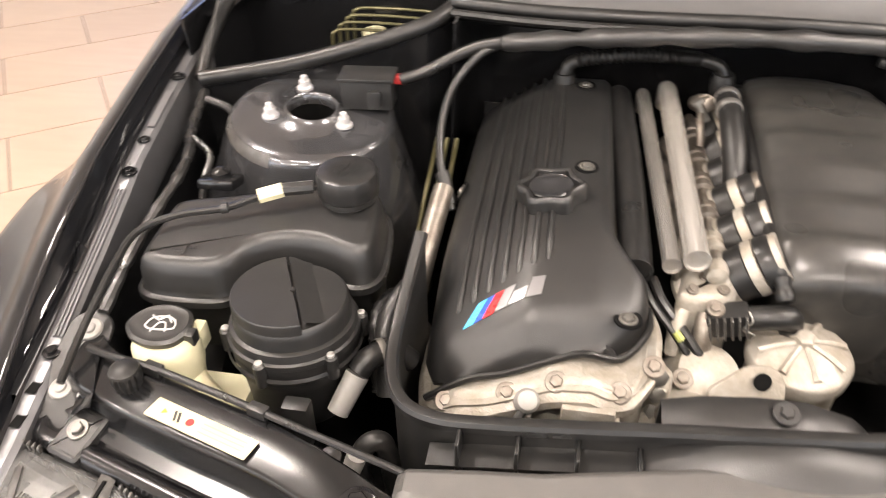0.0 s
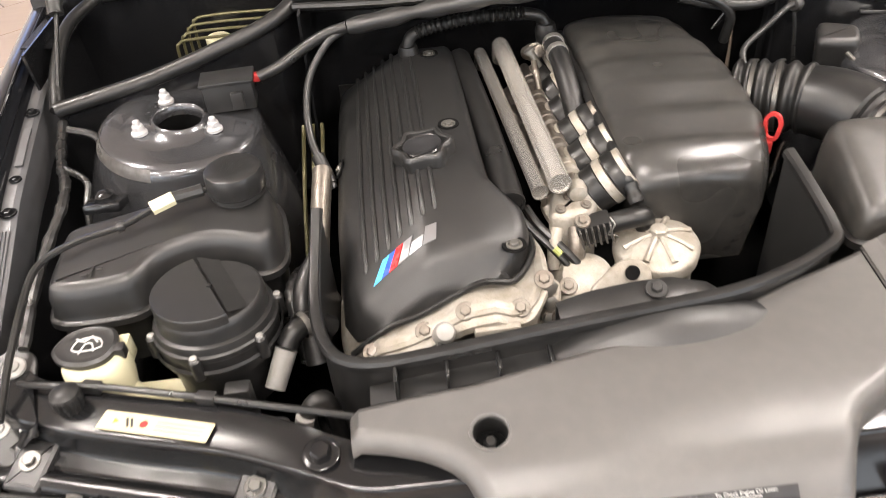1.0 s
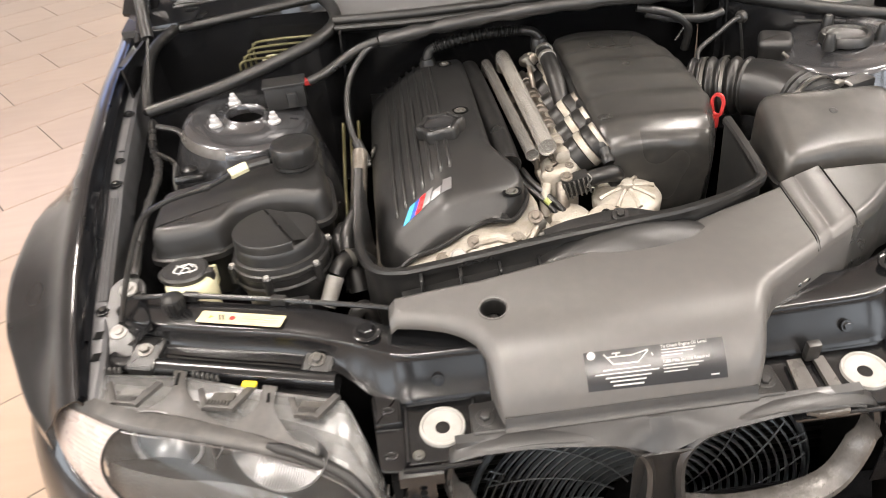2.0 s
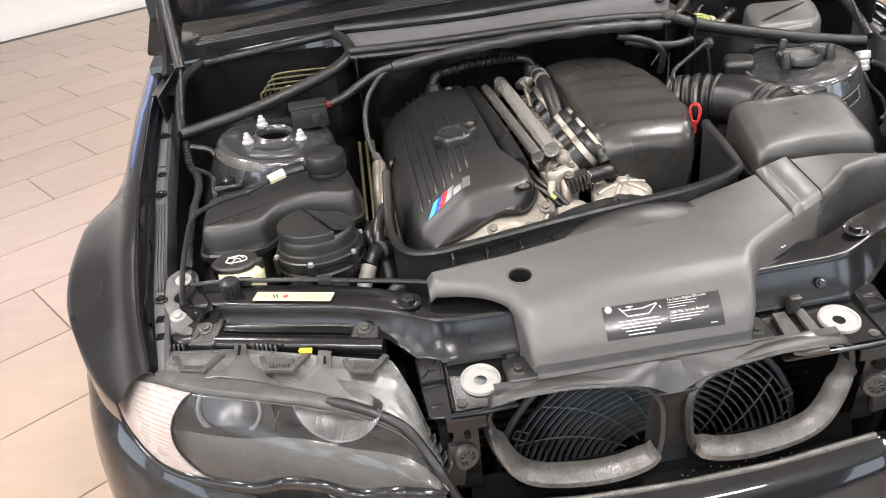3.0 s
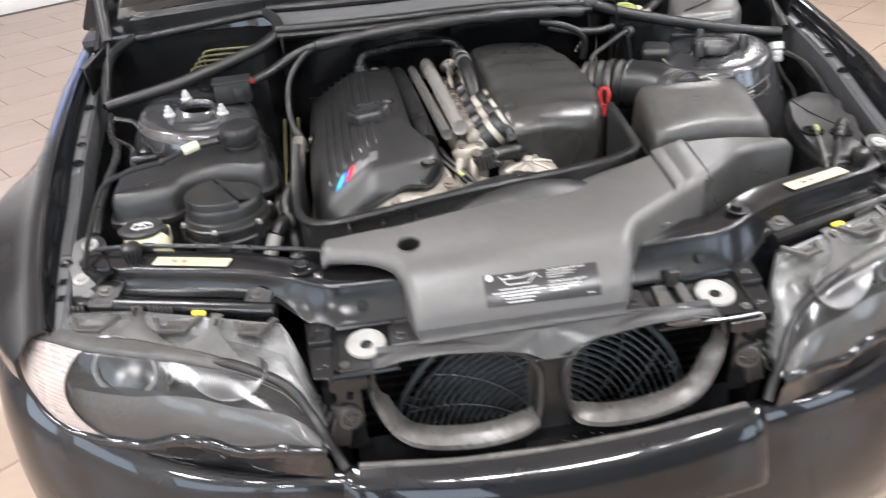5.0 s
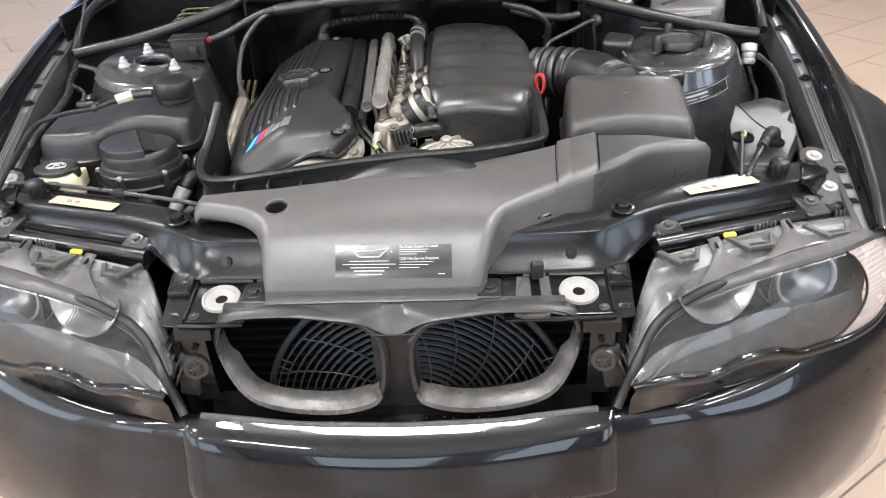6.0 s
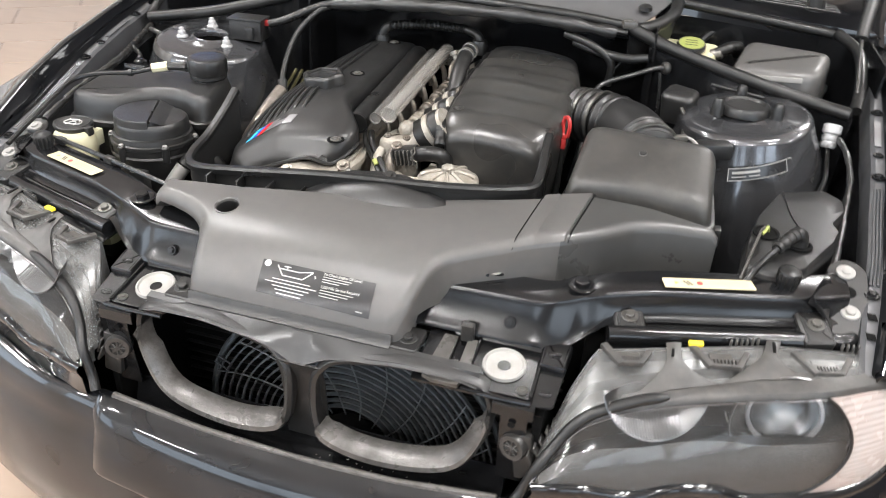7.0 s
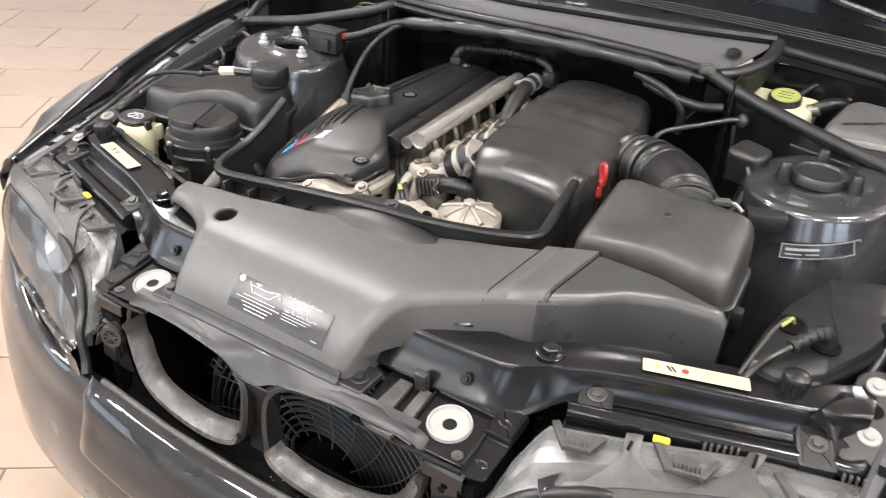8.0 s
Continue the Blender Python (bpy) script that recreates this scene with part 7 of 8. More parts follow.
# ---- air filter box and bellows ----
def airbox():
    a = thing("air_filter_box", "matt black plastic air filter box with a domed lid", "air filter box", (0.4, 0.38, 0.6))
    out = corners([(0.288, 0.300), (0.40, 0.312), (0.522, 0.302), (0.520, 0.445), (0.300, 0.455)], 0.022, 6)
    def lift(x, y):
        return min(0.0, (y - 0.43) * 0.36) - max(0.0, (x - 0.46)) * 0.12
    mid = Vector((0.405, 0.375))
    loops = []
    for z, k, f in ((0.800, 1.0, 0), (0.840, 0.99, 1), (0.862, 0.975, 1), (0.874, 0.95, 1), (0.882, 0.91, 1), (0.886, 0.85, 1), (0.888, 0.70, 1), (0.889, 0.40, 1), (0.889, 0.1, 1)):
        ring = [mid + (Vector(p[:2]) - mid) * k for p in out]
        loops.append([Vector((p.x, p.y, z + lift(p.x, p.y) * f)) for p in ring])
    lid = part("lid", rings(bmesh.new(), loops), M_AIRBOX, a, "domed matt black lid", angle=60)
    part("dimple", lathe([(0.0065, -0.0005), (0.005, 0.0006), (0.002, 0.0002)], Matrix.Translation((0.40, 0.385, 0.8735)) @ Matrix.Rotation(radians(20), 4, "X"), 20), M_PLASTIC, lid)
    part("rim", solid(inset(out, -0.006), [(0.790, 0), (0.800, 0), (0.802, 0.004)]), M_PLASTIC, a, "clamped rim")
    part("box_body", solid(inset(out, 0.008), [(0.55, 0.01), (0.795, 0)]), M_PLASTIC, a, "black box body")
    for k in range(7):
        y = 0.318 + k * 0.018
        part("rib", box((0.517, y, 0.74), (0.018, 0.004, 0.11), None, 0.001, 1), M_PLASTIC, a)
    part("latch", box((0.53, 0.335, 0.775), (0.02, 0.02, 0.03), None, 0.003), M_PLASTIC, a)
    b = thing("intake_bellows", "black corrugated rubber intake hose with clamps", "intake hose", (0.35, 0.56, 0.8))
    pts = [(0.415, 0.44, 0.838), (0.405, 0.475, 0.846), (0.378, 0.525, 0.850), (0.345, 0.565, 0.848), (0.30, 0.60, 0.842), (0.262, 0.625, 0.835)]
    def girth(t):
        if t < 0.30:
            return 0.0475 + 0.0026 * math.sin(t * 130)
        if t < 0.60:
            return 0.0485 + 0.002 * math.sin((t - 0.30) / 0.30 * math.pi)
        return 0.0485 + 0.0036 * math.sin((t - 0.60) * 88)
    part("hose", tube(pts, girth, 28, 30), M_HOSE, b, "corrugated black rubber")
    for q, d in (((0.408, 0.468, 0.845), (0.4, -1, -0.1)), ((0.312, 0.592, 0.844), (1, -0.62, 0.1)), ((0.283, 0.612, 0.838), (1, -0.6, 0.1))):
        part("clamp", lathe([(0.0505, -0.0035), (0.0525, -0.003), (0.0525, 0.003), (0.0505, 0.0035)], along(q, d), 36, cap0=False, cap1=False), M_BOLT, b, "dull band clamp")
    part("meter", tube([(0.43, 0.42, 0.83), (0.412, 0.455, 0.842)], 0.046, 24, 1), M_PLASTIC, b, "black air meter tube")
    part("clamp_screw", box((0.452, 0.478, 0.872), (0.03, 0.012, 0.010), Matrix.Rotation(radians(30), 3, "Z"), 0.002), M_STEEL, b, "bright clamp screw")
    dip = thing("dipstick", "red plastic oil dipstick handle on a black tube", "dipstick", (0.262, 0.508, 0.80))
    o = corners([(-0.009, -0.012), (0.009, -0.012), (0.0135, 0.016), (0.007, 0.030), (-0.007, 0.030), (-0.0135, 0.016)], 0.008, 3)
    md = Matrix.Translation((0.260, 0.494, 0.846)) @ Matrix.Rotation(radians(-48), 4, "Z") @ Matrix.Rotation(radians(90), 4, "X")
    lo = []
    for p, q in zip(o, inset(o, 0.0048)):
        lo.append([md @ Vector((p[0], p[1], -0.0025)), md @ Vector((p[0], p[1], 0.0025)), md @ Vector((q[0], q[1], 0.0025)), md @ Vector((q[0], q[1], -0.0025))])
    lo.append(lo[0])
    part("loop", rings(bmesh.new(), lo, True, False, False), M_RED, dip, "red finger loop")
    part("stem", box((0.257, 0.496, 0.824), (0.016, 0.009, 0.020), Matrix.Rotation(radians(-70), 3, "Z"), 0.003), M_RED, dip)
    part("tube", tube([(0.257, 0.496, 0.815), (0.256, 0.497, 0.74), (0.25, 0.50, 0.65)], 0.006, 10, 3), M_HOSE, dip, "black guide tube")
    pipe = thing("vent_pipe", "thin glossy black metal pipe with a black clip", "pipe", (0.28, 0.6, 0.82))
    part("pipe_run", tube([(0.408, 0.772, 0.901), (0.39, 0.762, 0.901), (0.35, 0.73, 0.892), (0.305, 0.695, 0.882), (0.290, 0.678, 0.874), (0.286, 0.655, 0.862), (0.286, 0.622, 0.846), (0.284, 0.59, 0.80), (0.28, 0.57, 0.76)], 0.0046, 10, 6), M_BRIDGE, pipe, "thin black pipe")
    part("grommet", lathe([(0.012, -0.006), (0.013, 0.0), (0.009, 0.006)], along((0.408, 0.772, 0.901), (-0.6, -0.5, 0)), 18), M_GREY, pipe, "dark grommet")
    part("clip", lathe([(0.011, -0.012), (0.012, 0), (0.011, 0.012)], along((0.286, 0.624, 0.848), (0.0, 1, 0.7)), 16), M_PLASTIC, pipe, "black clip")
    part("sleeve", tube([(0.285, 0.60, 0.815), (0.281, 0.575, 0.77), (0.274, 0.56, 0.72)], 0.008, 10, 4), M_HOSE, pipe)


airbox()

# ---- things on the expansion-tank side ----
def tank():
    t = thing("expansion_tank", "matt black kidney-shaped coolant expansion tank", "coolant tank", (-0.55, 0.42, 0.7))
    out = [(-0.690, 0.368), (-0.69, 0.42), (-0.682, 0.468), (-0.615, 0.490), (-0.517, 0.515), (-0.447, 0.530), (-0.415, 0.505), (-0.404, 0.45), (-0.404, 0.402), (-0.430, 0.386), (-0.477, 0.402), (-0.512, 0.402), (-0.545, 0.388), (-0.562, 0.362), (-0.587, 0.345), (-0.65, 0.342), (-0.682, 0.350)]
    o = [(p.x, p.y) for p in spline([(*q, 0) for q in out], 4, True)]
    def lift(x, y):
        return (y - 0.42) * 0.10 + (x + 0.55) * 0.02
    body = part("body", solid(o, [(0.70, 0.012), (0.780, 0.004), (0.792, 0, 1), (0.796, 0.002, 1), (0.802, 0.004, 1), (0.822, 0.006, 1), (0.834, 0.010, 1), (0.839, 0.014, 1), (0.841, 0.019, 1)], lift), M_PLASTIC, t, "matt black moulded tank", angle=60)
    part("seam", solid(inset(o, -0.004), [(0.784, 0, 1), (0.793, 0, 1), (0.795, 0.003, 1)], lift), M_PLASTIC, t, "welded seam")
    m = Matrix.Translation((-0.458, 0.488, 0.84))
    part("neck", lathe([(0.033, -0.01), (0.031, 0.008), (0.036, 0.012), (0.036, 0.018), (0.030, 0.02)], m, 30), M_PLASTIC, t)
    capo = [(0.038 * math.cos(a) * (1 + 0.012 * math.cos(12 * a)), 0.038 * math.sin(a) * (1 + 0.012 * math.cos(12 * a))) for a in [i * 2 * math.pi / 60 for i in range(60)]]
    part("cap", solid(capo, [(0.018, 0.003), (0.022, 0), (0.044, 0), (0.049, 0.002), (0.051, 0.006), (0.0505, 0.02)], m=m), M_PLASTIC, t, "round black screw cap")
    mk = Matrix.Translation((-0.626, 0.372, 0.8375)) @ Matrix.Rotation(radians(5), 4, "X")
    bm = box(mk @ Vector((0, 0, 0)), (0.003, 0.020, 0.0012), None, 0.0005, 1)
    box(mk @ Vector((0.008, 0.004, 0)), (0.008, 0.003, 0.0012), None, 0.0005, 1, bm)
    box(mk @ Vector((-0.008, -0.004, 0)), (0.008, 0.003, 0.0012), None, 0.0005, 1, bm)
    part("embossed_mark", bm, M_PLASTIC, body)
    c = thing("tank_cable", "black cable with a cream connector lying on the tank", "cable", (-0.58, 0.44, 0.85))
    part("cable", tube([(-0.70, 0.20, 0.78), (-0.706, 0.27, 0.80), (-0.702, 0.34, 0.828), (-0.692, 0.385, 0.845), (-0.655, 0.415, 0.852), (-0.60, 0.435, 0.855), (-0.565, 0.452, 0.862), (-0.53, 0.468, 0.868), (-0.495, 0.478, 0.868)], 0.0045, 8, 6), M_HOSE, c, "black cable")
    part("connector", tube([(-0.562, 0.453, 0.864), (-0.535, 0.466, 0.868)], 0.0095, 8, 1), M_CREAM, c, "cream plastic connector")
    part("plug", tube([(-0.535, 0.466, 0.868), (-0.500, 0.478, 0.868)], 0.0085, 8, 1), M_PLASTIC, c, "black plug")
    part("tie", lathe([(0.007, -0.004), (0.007, 0.004)], along((-0.60, 0.435, 0.855), (1, 0.35, 0.05)), 12), M_PLASTIC, c)


tank()


def air_pump():
    p = thing("air_pump", "round black secondary air pump with a domed cover", "air pump", (-0.478, 0.318, 0.68))
    c = Vector((-0.484, 0.327, 0))
    R = 0.066
    tilt = Matrix.Translation((c.x, c.y, 0.797)) @ Matrix.Rotation(radians(-3), 4, "X")
    # cover: round, one side of it a step lower
    cov = part("cover", lathe([(R + 0.001, -0.012), (R, 0.012), (R - 0.001, 0.020), (R - 0.004, 0.0235), (R - 0.010, 0.0245), (R * 0.5, 0.0245), (0.002, 0.0245)], tilt, 48), M_PLASTIC, p, "black round cover with a raised half")
    o = [((R - 0.001) * math.cos(q), (R - 0.001) * math.sin(q)) for q in [k * 2 * math.pi / 96 for k in range(96)]]
    nx, ny = 0.90, 0.436
    o = [q for q in o if q[0] * nx + q[1] * ny < 0.008]
    rows = []
    for k in range(15):
        a = -1 + k / 7
        h0, h1 = math.sqrt((R - 0.002) ** 2 - 0.008 ** 2) * a, math.sqrt((R - 0.002) ** 2 - 0.032 ** 2) * a
        e0, e1 = Vector((nx * 0.008 - ny * h0, ny * 0.008 + nx * h0)), Vector((nx * 0.032 - ny * h1, ny * 0.032 + nx * h1))
        rows.append([tilt @ Vector((e0.x - nx * 0.001, e0.y - ny * 0.001, 0.0336)), tilt @ Vector((e0.x * 0.8 + e1.x * 0.2, e0.y * 0.8 + e1.y * 0.2, 0.0322)), tilt @ Vector((e0.x * 0.3 + e1.x * 0.7, e0.y * 0.3 + e1.y * 0.7, 0.0262)), tilt @ Vector((e1.x, e1.y, 0.0243)), tilt @ Vector((e1.x, e1.y, 0.015))])
    part("sloped_step", sheet(rows, 0.0), M_PLASTIC, cov)
    part("raised_half", solid(o, [(0.014, 0.0), (0.0305, 0.0), (0.0328, 0.0004), (0.0335, 0.0010)], m=tilt), M_PLASTIC, cov)
    part("dimple", lathe([(0.0035, 0.0), (0.0035, 0.0012), (0.001, 0.0015)], tilt @ Matrix.Translation((0.004, 0, 0.0335)), 12), M_PLASTIC, cov)
    part("body", lathe([(0.060, -0.12), (0.066, -0.06), (0.072, -0.05), (0.0735, -0.022), (0.0755, -0.020), (0.0755, -0.014), (0.0725, -0.012), (0.071, -0.003), (0.067, -0.001)], tilt, 48), M_PLASTIC, p, "black pump body")
    part("ring", lathe([(0.0755, -0.040), (0.0775, -0.036), (0.0755, -0.032)], tilt, 48, cap0=False, cap1=False), M_PLASTIC, p)
    for k in range(6):
        a = radians(20 + 60 * k)
        q = tilt @ Vector((0.0765 * math.cos(a), 0.0765 * math.sin(a), -0.012))
        lug = part("lug", lathe([(0.007, -0.03), (0.007, -0.002), (0.005, 0.0)], Matrix.Translation(q), 12), M_PLASTIC, p)
        part("screw", lathe([(0.0045, -0.001), (0.0045, 0.003), (0.003, 0.004)], Matrix.Translation(q), 10), M_WHITE, lug, "pale screw head")
    part("foot", box((-0.455, 0.235, 0.725), (0.03, 0.02, 0.06), None, 0.004), M_PLASTIC, p, "mounting foot")


air_pump()


def washer():
    w = thing("washer_bottle", "cream plastic washer bottle neck with a black cap", "washer bottle", (-0.61, 0.30, 0.68))
    m = Matrix.Translation((-0.618, 0.277, 0.796)) @ Matrix.Rotation(radians(2), 4, "X")
    o = corners([(-0.044, 0.0), (-0.030, 0.028), (0.0, 0.036), (0.028, 0.026), (0.036, 0.0), (0.026, -0.024), (0.0, -0.031), (-0.028, -0.022)], 0.018, 4)
    cap = part("cap", solid([(p[0], p[1]) for p in o], [(-0.002, 0.002), (0.002, 0.0), (0.007, 0.0), (0.010, 0.004), (0.009, 0.008), (0.0095, 0.014)], m=m), M_PLASTIC, w, "black flip cap with a white wash symbol")
    for pts in ([(-0.016, -0.004), (-0.012, 0.008), (0.002, 0.012), (0.014, 0.008), (0.018, -0.004), (0.004, -0.008), (-0.010, -0.008), (-0.016, -0.004)], [(-0.006, -0.012), (-0.002, 0.002), (0.006, 0.002), (0.010, -0.010)], [(-0.014, 0.012), (-0.004, 0.006), (0.004, 0.014)], [(0.004, 0.014), (0.012, 0.004)]):
        part("symbol_line", tube([m @ Vector((x, y, 0.0105)) for x, y in pts], 0.0011, 5, 2), M_PRINT, cap)
    part("tab", box(m @ Vector((0.036, -0.004, 0.0)), (0.012, 0.014, 0.016), m.to_3x3(), 0.002), M_PLASTIC, cap)
    part("neck", lathe([(0.031, -0.085), (0.033, -0.06), (0.037, -0.04), (0.0375, -0.020), (0.0365, -0.008), (0.034, -0.004), (0.030, 0.0)], m @ Matrix.Translation((0.004, -0.006, 0)), 32), M_CREAM, w, "cream bottle neck")
    part("shoulder", tube([(-0.612, 0.28, 0.745), (-0.588, 0.262, 0.727), (-0.555, 0.242, 0.712), (-0.532, 0.228, 0.703)], 0.020, 14, 5), M_CREAM, w, "cream side spout")
    part("handle", box((-0.588, 0.298, 0.774), (0.014, 0.022, 0.030), None, 0.003), M_CREAM, w, "cream handle lug")
    part("body", box((-0.60, 0.27, 0.64), (0.13, 0.10, 0.12), None, 0.02), M_CREAM, w, "cream bottle body")


washer()


def left_small():
    # sticker on each beam
    for s, (a, b) in ((1, ((-0.583, 0.180), (-0.462, 0.143))), (-1, ((0.583, 0.180), (0.462, 0.143)))):
        d = (Vector(b) - Vector(a)).normalized()
        m = Matrix.Translation(((a[0] + b[0]) / 2, (a[1] + b[1]) / 2, 0.7892)) @ Matrix.Rotation(math.atan2(d.y, d.x) if s > 0 else math.atan2(-d.y, -d.x), 4, "Z")
        L = (Vector(b) - Vector(a)).length
        st = thing("warning_sticker", "pale yellow warning sticker on the black beam", "sticker", m.translation, "warning stickers")
        bm = solid(corners([(-L / 2, -0.012), (L / 2, -0.012), (L / 2, 0.012), (-L / 2, 0.012)], 0.002, 2), [(0, 0), (0.0006, 0)], m=m)
        part("film", bm, M_STICKER, st)
        part("mark_yellow", lathe([(0.004, 0), (0.004, 0.0003)], m @ Matrix.Translation((-L * 0.36, 0, 0.0007)), 3), M_YELLOW, st)
        for dx in (-0.25, -0.21):
            part("mark_black", box(m @ Vector((L * dx, 0, 0.0008)), (0.0025, 0.012, 0.0004), m.to_3x3() @ Matrix.Rotation(0.5, 3, "Z")), M_INK, st)
        part("mark_red", lathe([(0.0022, 0.0003), (0.0045, 0.0003), (0.0045, 0), (0.0022, 0)], m @ Matrix.Translation((-L * 0.10, 0, 0.0007)), 16), M_RED, st)
        for v in (-0.005, 0, 0.005):
            part("print_line", box(m @ Vector((L * 0.22, v, 0.0008)), (L * 0.42, 0.0010, 0.0003), m.to_3x3()), M_FAINT, st)
    # jump-start terminal box with a red cap
    t = thing("terminal_box", "black plastic terminal box with a red cap", "terminal box", (-0.485, 0.69, 0.86))
    m = Matrix.Translation((-0.487, 0.706, 0.890)) @ Matrix.Rotation(radians(4), 4, "Z")
    part("box", box(m @ Vector((0, 0, 0)), (0.074, 0.042, 0.046), m.to_3x3(), 0.004), M_PLASTIC, t)
    part("lid", box(m @ Vector((0, 0, 0.023)), (0.080, 0.048, 0.006), m.to_3x3(), 0.002), M_PLASTIC, t)
    part("latch", box(m @ Vector((0.012, -0.025, -0.004)), (0.018, 0.008, 0.026), m.to_3x3(), 0.002), M_PLASTIC, t)
    part("red_cap", box(m @ Vector((0.042, 0.008, 0.014)), (0.013, 0.013, 0.013), m.to_3x3(), 0.003), M_RED, t, "red terminal cap")
    # cable from the red cap up to the cowl and along it
    c = thing("main_cable", "thick black cable running to the scuttle", "cable", (-0.40, 0.74, 0.88))
    part("cable", tube([(-0.442, 0.716, 0.903), (-0.41, 0.726, 0.912), (-0.37, 0.742, 0.93), (-0.335, 0.748, 0.945), (-0.30, 0.745, 0.955)], 0.009, 10, 5), M_HOSE, c)
    part("cable_tray", tube([(-0.30, 0.742, 0.955), (-0.16, 0.748, 0.968), (0.0, 0.755, 0.974), (0.16, 0.765, 0.970), (0.30, 0.785, 0.955)], lambda t: 0.0105 + 0.0035 * abs(math.sin(t * 17)) + 0.0012 * math.sin(t * 61), 10, 16), M_PLASTIC, c, "black cable tray under the scuttle")
    h = thing("heater_hose", "black hose bending down behind the engine", "hose", (-0.36, 0.7, 0.8))
    part("hose", tube([(-0.305, 0.748, 0.95), (-0.335, 0.735, 0.935), (-0.365, 0.705, 0.90), (-0.375, 0.67, 0.86), (-0.37, 0.63, 0.825), (-0.355, 0.60, 0.80), (-0.345, 0.58, 0.78)], 0.0058, 10, 6), M_HOSE, h)
    part("boot", tube([(-0.365, 0.617, 0.815), (-0.348, 0.585, 0.785)], lambda t: 0.0105 + 0.0015 * math.sin(t * 30), 10, 8, smooth=False), M_RUBBER, h)
    # bright steel tube beside the engine
    s = thing("steel_pipe", "pale steel coolant pipe beside the engine", "pipe", (-0.38, 0.5, 0.7))
    part("pipe_run", tube([(-0.375, 0.42, 0.70), (-0.372, 0.47, 0.735), (-0.365, 0.54, 0.775), (-0.36, 0.60, 0.80)], 0.0145, 18, 4), M_ALU_RAW, s)
    # dark rails on the bay side
    for dx in (0.0, 0.015, 0.03):
        part("brake_line", tube([(-0.405 + dx * 0.6, 0.48, 0.60), (-0.40 + dx, 0.60, 0.72), (-0.395 + dx, 0.74, 0.80)], 0.0035, 6, 4), M_BRAKE, s, "thin brassy line")
    # ABS pipes in the chamber
    a = thing("brake_pipes", "bundle of bent brassy brake pipes over a valve block", "brake pipes", (-0.5, 0.93, 0.75))
    part("block", box((-0.52, 0.93, 0.80), (0.13, 0.09, 0.09), None, 0.006), M_GREY, a, "grey valve block")
    for k in range(4):
        z, y = 0.888 + 0.009 * k, 0.918 + 0.010 * k
        x0, x1 = -0.604 + 0.010 * k, -0.442 + 0.004 * k
        part("pipe", tube([(x0, y - 0.01, 0.82), (x0, y - 0.008, z - 0.008), (x0 + 0.004, y - 0.004, z), (x0 + 0.014, y, z + 0.003), (x0 + 0.06, y + 0.006, z + 0.002), (x1 - 0.02, y + 0.012, z - 0.002), (x1 - 0.004, y + 0.014, z - 0.004), (x1, y + 0.016, z - 0.014), (x1 + 0.002, y + 0.016, z - 0.07)], 0.0026, 8, 5), M_BRAKE, a, "bent brassy pipe")
    part("cap", lathe([(0.016, -0.03), (0.016, -0.004), (0.022, 0), (0.022, 0.012), (0.018, 0.015), (0.001, 0.0155)], Matrix.Translation((-0.540, 0.945, 0.868)), 22), M_CREAM, a, "cream cap")
    # wiring loom along the wing
    l = thing("wing_loom", "taped black wiring loom along the inner wing", "wiring loom", (-0.70, 0.5, 0.8))
    part("loom", tube([(-0.752, 0.72, 0.862), (-0.742, 0.66, 0.85), (-0.728, 0.61, 0.845), (-0.712, 0.57, 0.845), (-0.705, 0.52, 0.838), (-0.708, 0.45, 0.825), (-0.708, 0.38, 0.81), (-0.704, 0.30, 0.79)], lambda t: 0.0072 + 0.0007 * math.sin(t * 47) + 0.0006 * math.sin(t * 111), 9, 10), M_TAPE, l)
    part("branch", tube([(-0.728, 0.61, 0.848), (-0.69, 0.585, 0.835), (-0.685, 0.55, 0.82), (-0.68, 0.52, 0.80)], 0.005, 8, 5), M_TAPE, l)
    part("branch", tube([(-0.74, 0.70, 0.86), (-0.70, 0.69, 0.85), (-0.685, 0.67, 0.83)], 0.006, 8, 5), M_TAPE, l)
    # small bracket with a clip on the tower's foot
    b = thing("sensor_bracket", "small black bracket with a sensor on the tower", "bracket", (-0.648, 0.529, 0.82))
    part("plate", box((-0.648, 0.525, 0.832), (0.05, 0.04, 0.014), Matrix.Rotation(radians(-15), 3, "X"), 0.004), M_BAY, b)
    part("nut", lathe([(0.014, 0), (0.013, 0.008), (0.008, 0.012), (0.004, 0.013)], Matrix.Translation((-0.648, 0.529, 0.838)), 14), M_BAY, b)
    # release cable along the beam
    r = thing("release_cable", "thin black bonnet release cable with clips", "cable", (-0.5, 0.2, 0.78))
    part("cable", tube([(-0.69, 0.245, 0.79), (-0.655, 0.232, 0.796), (-0.60, 0.222, 0.796), (-0.50, 0.195, 0.795), (-0.42, 0.172, 0.793), (-0.34, 0.15, 0.79), (-0.30, 0.14, 0.785)], 0.004, 8, 5), M_HOSE, r)
    for q in ((-0.602, 0.224, 0.793), (-0.472, 0.188, 0.793)):
        part("clip", box(q, (0.022, 0.012, 0.012), Matrix.Rotation(radians(-15), 3, "Z"), 0.002), M_PLASTIC, r)
    # hoses between pump and shroud
    hs = thing("coolant_hoses", "black coolant hoses with pale ribbed couplings", "hose", (-0.40, 0.22, 0.68))
    part("hose", tube([(-0.352, 0.335, 0.735), (-0.370, 0.325, 0.758), (-0.392, 0.308, 0.760), (-0.403, 0.296, 0.748)], 0.0135, 12, 6), M_HOSE, hs)
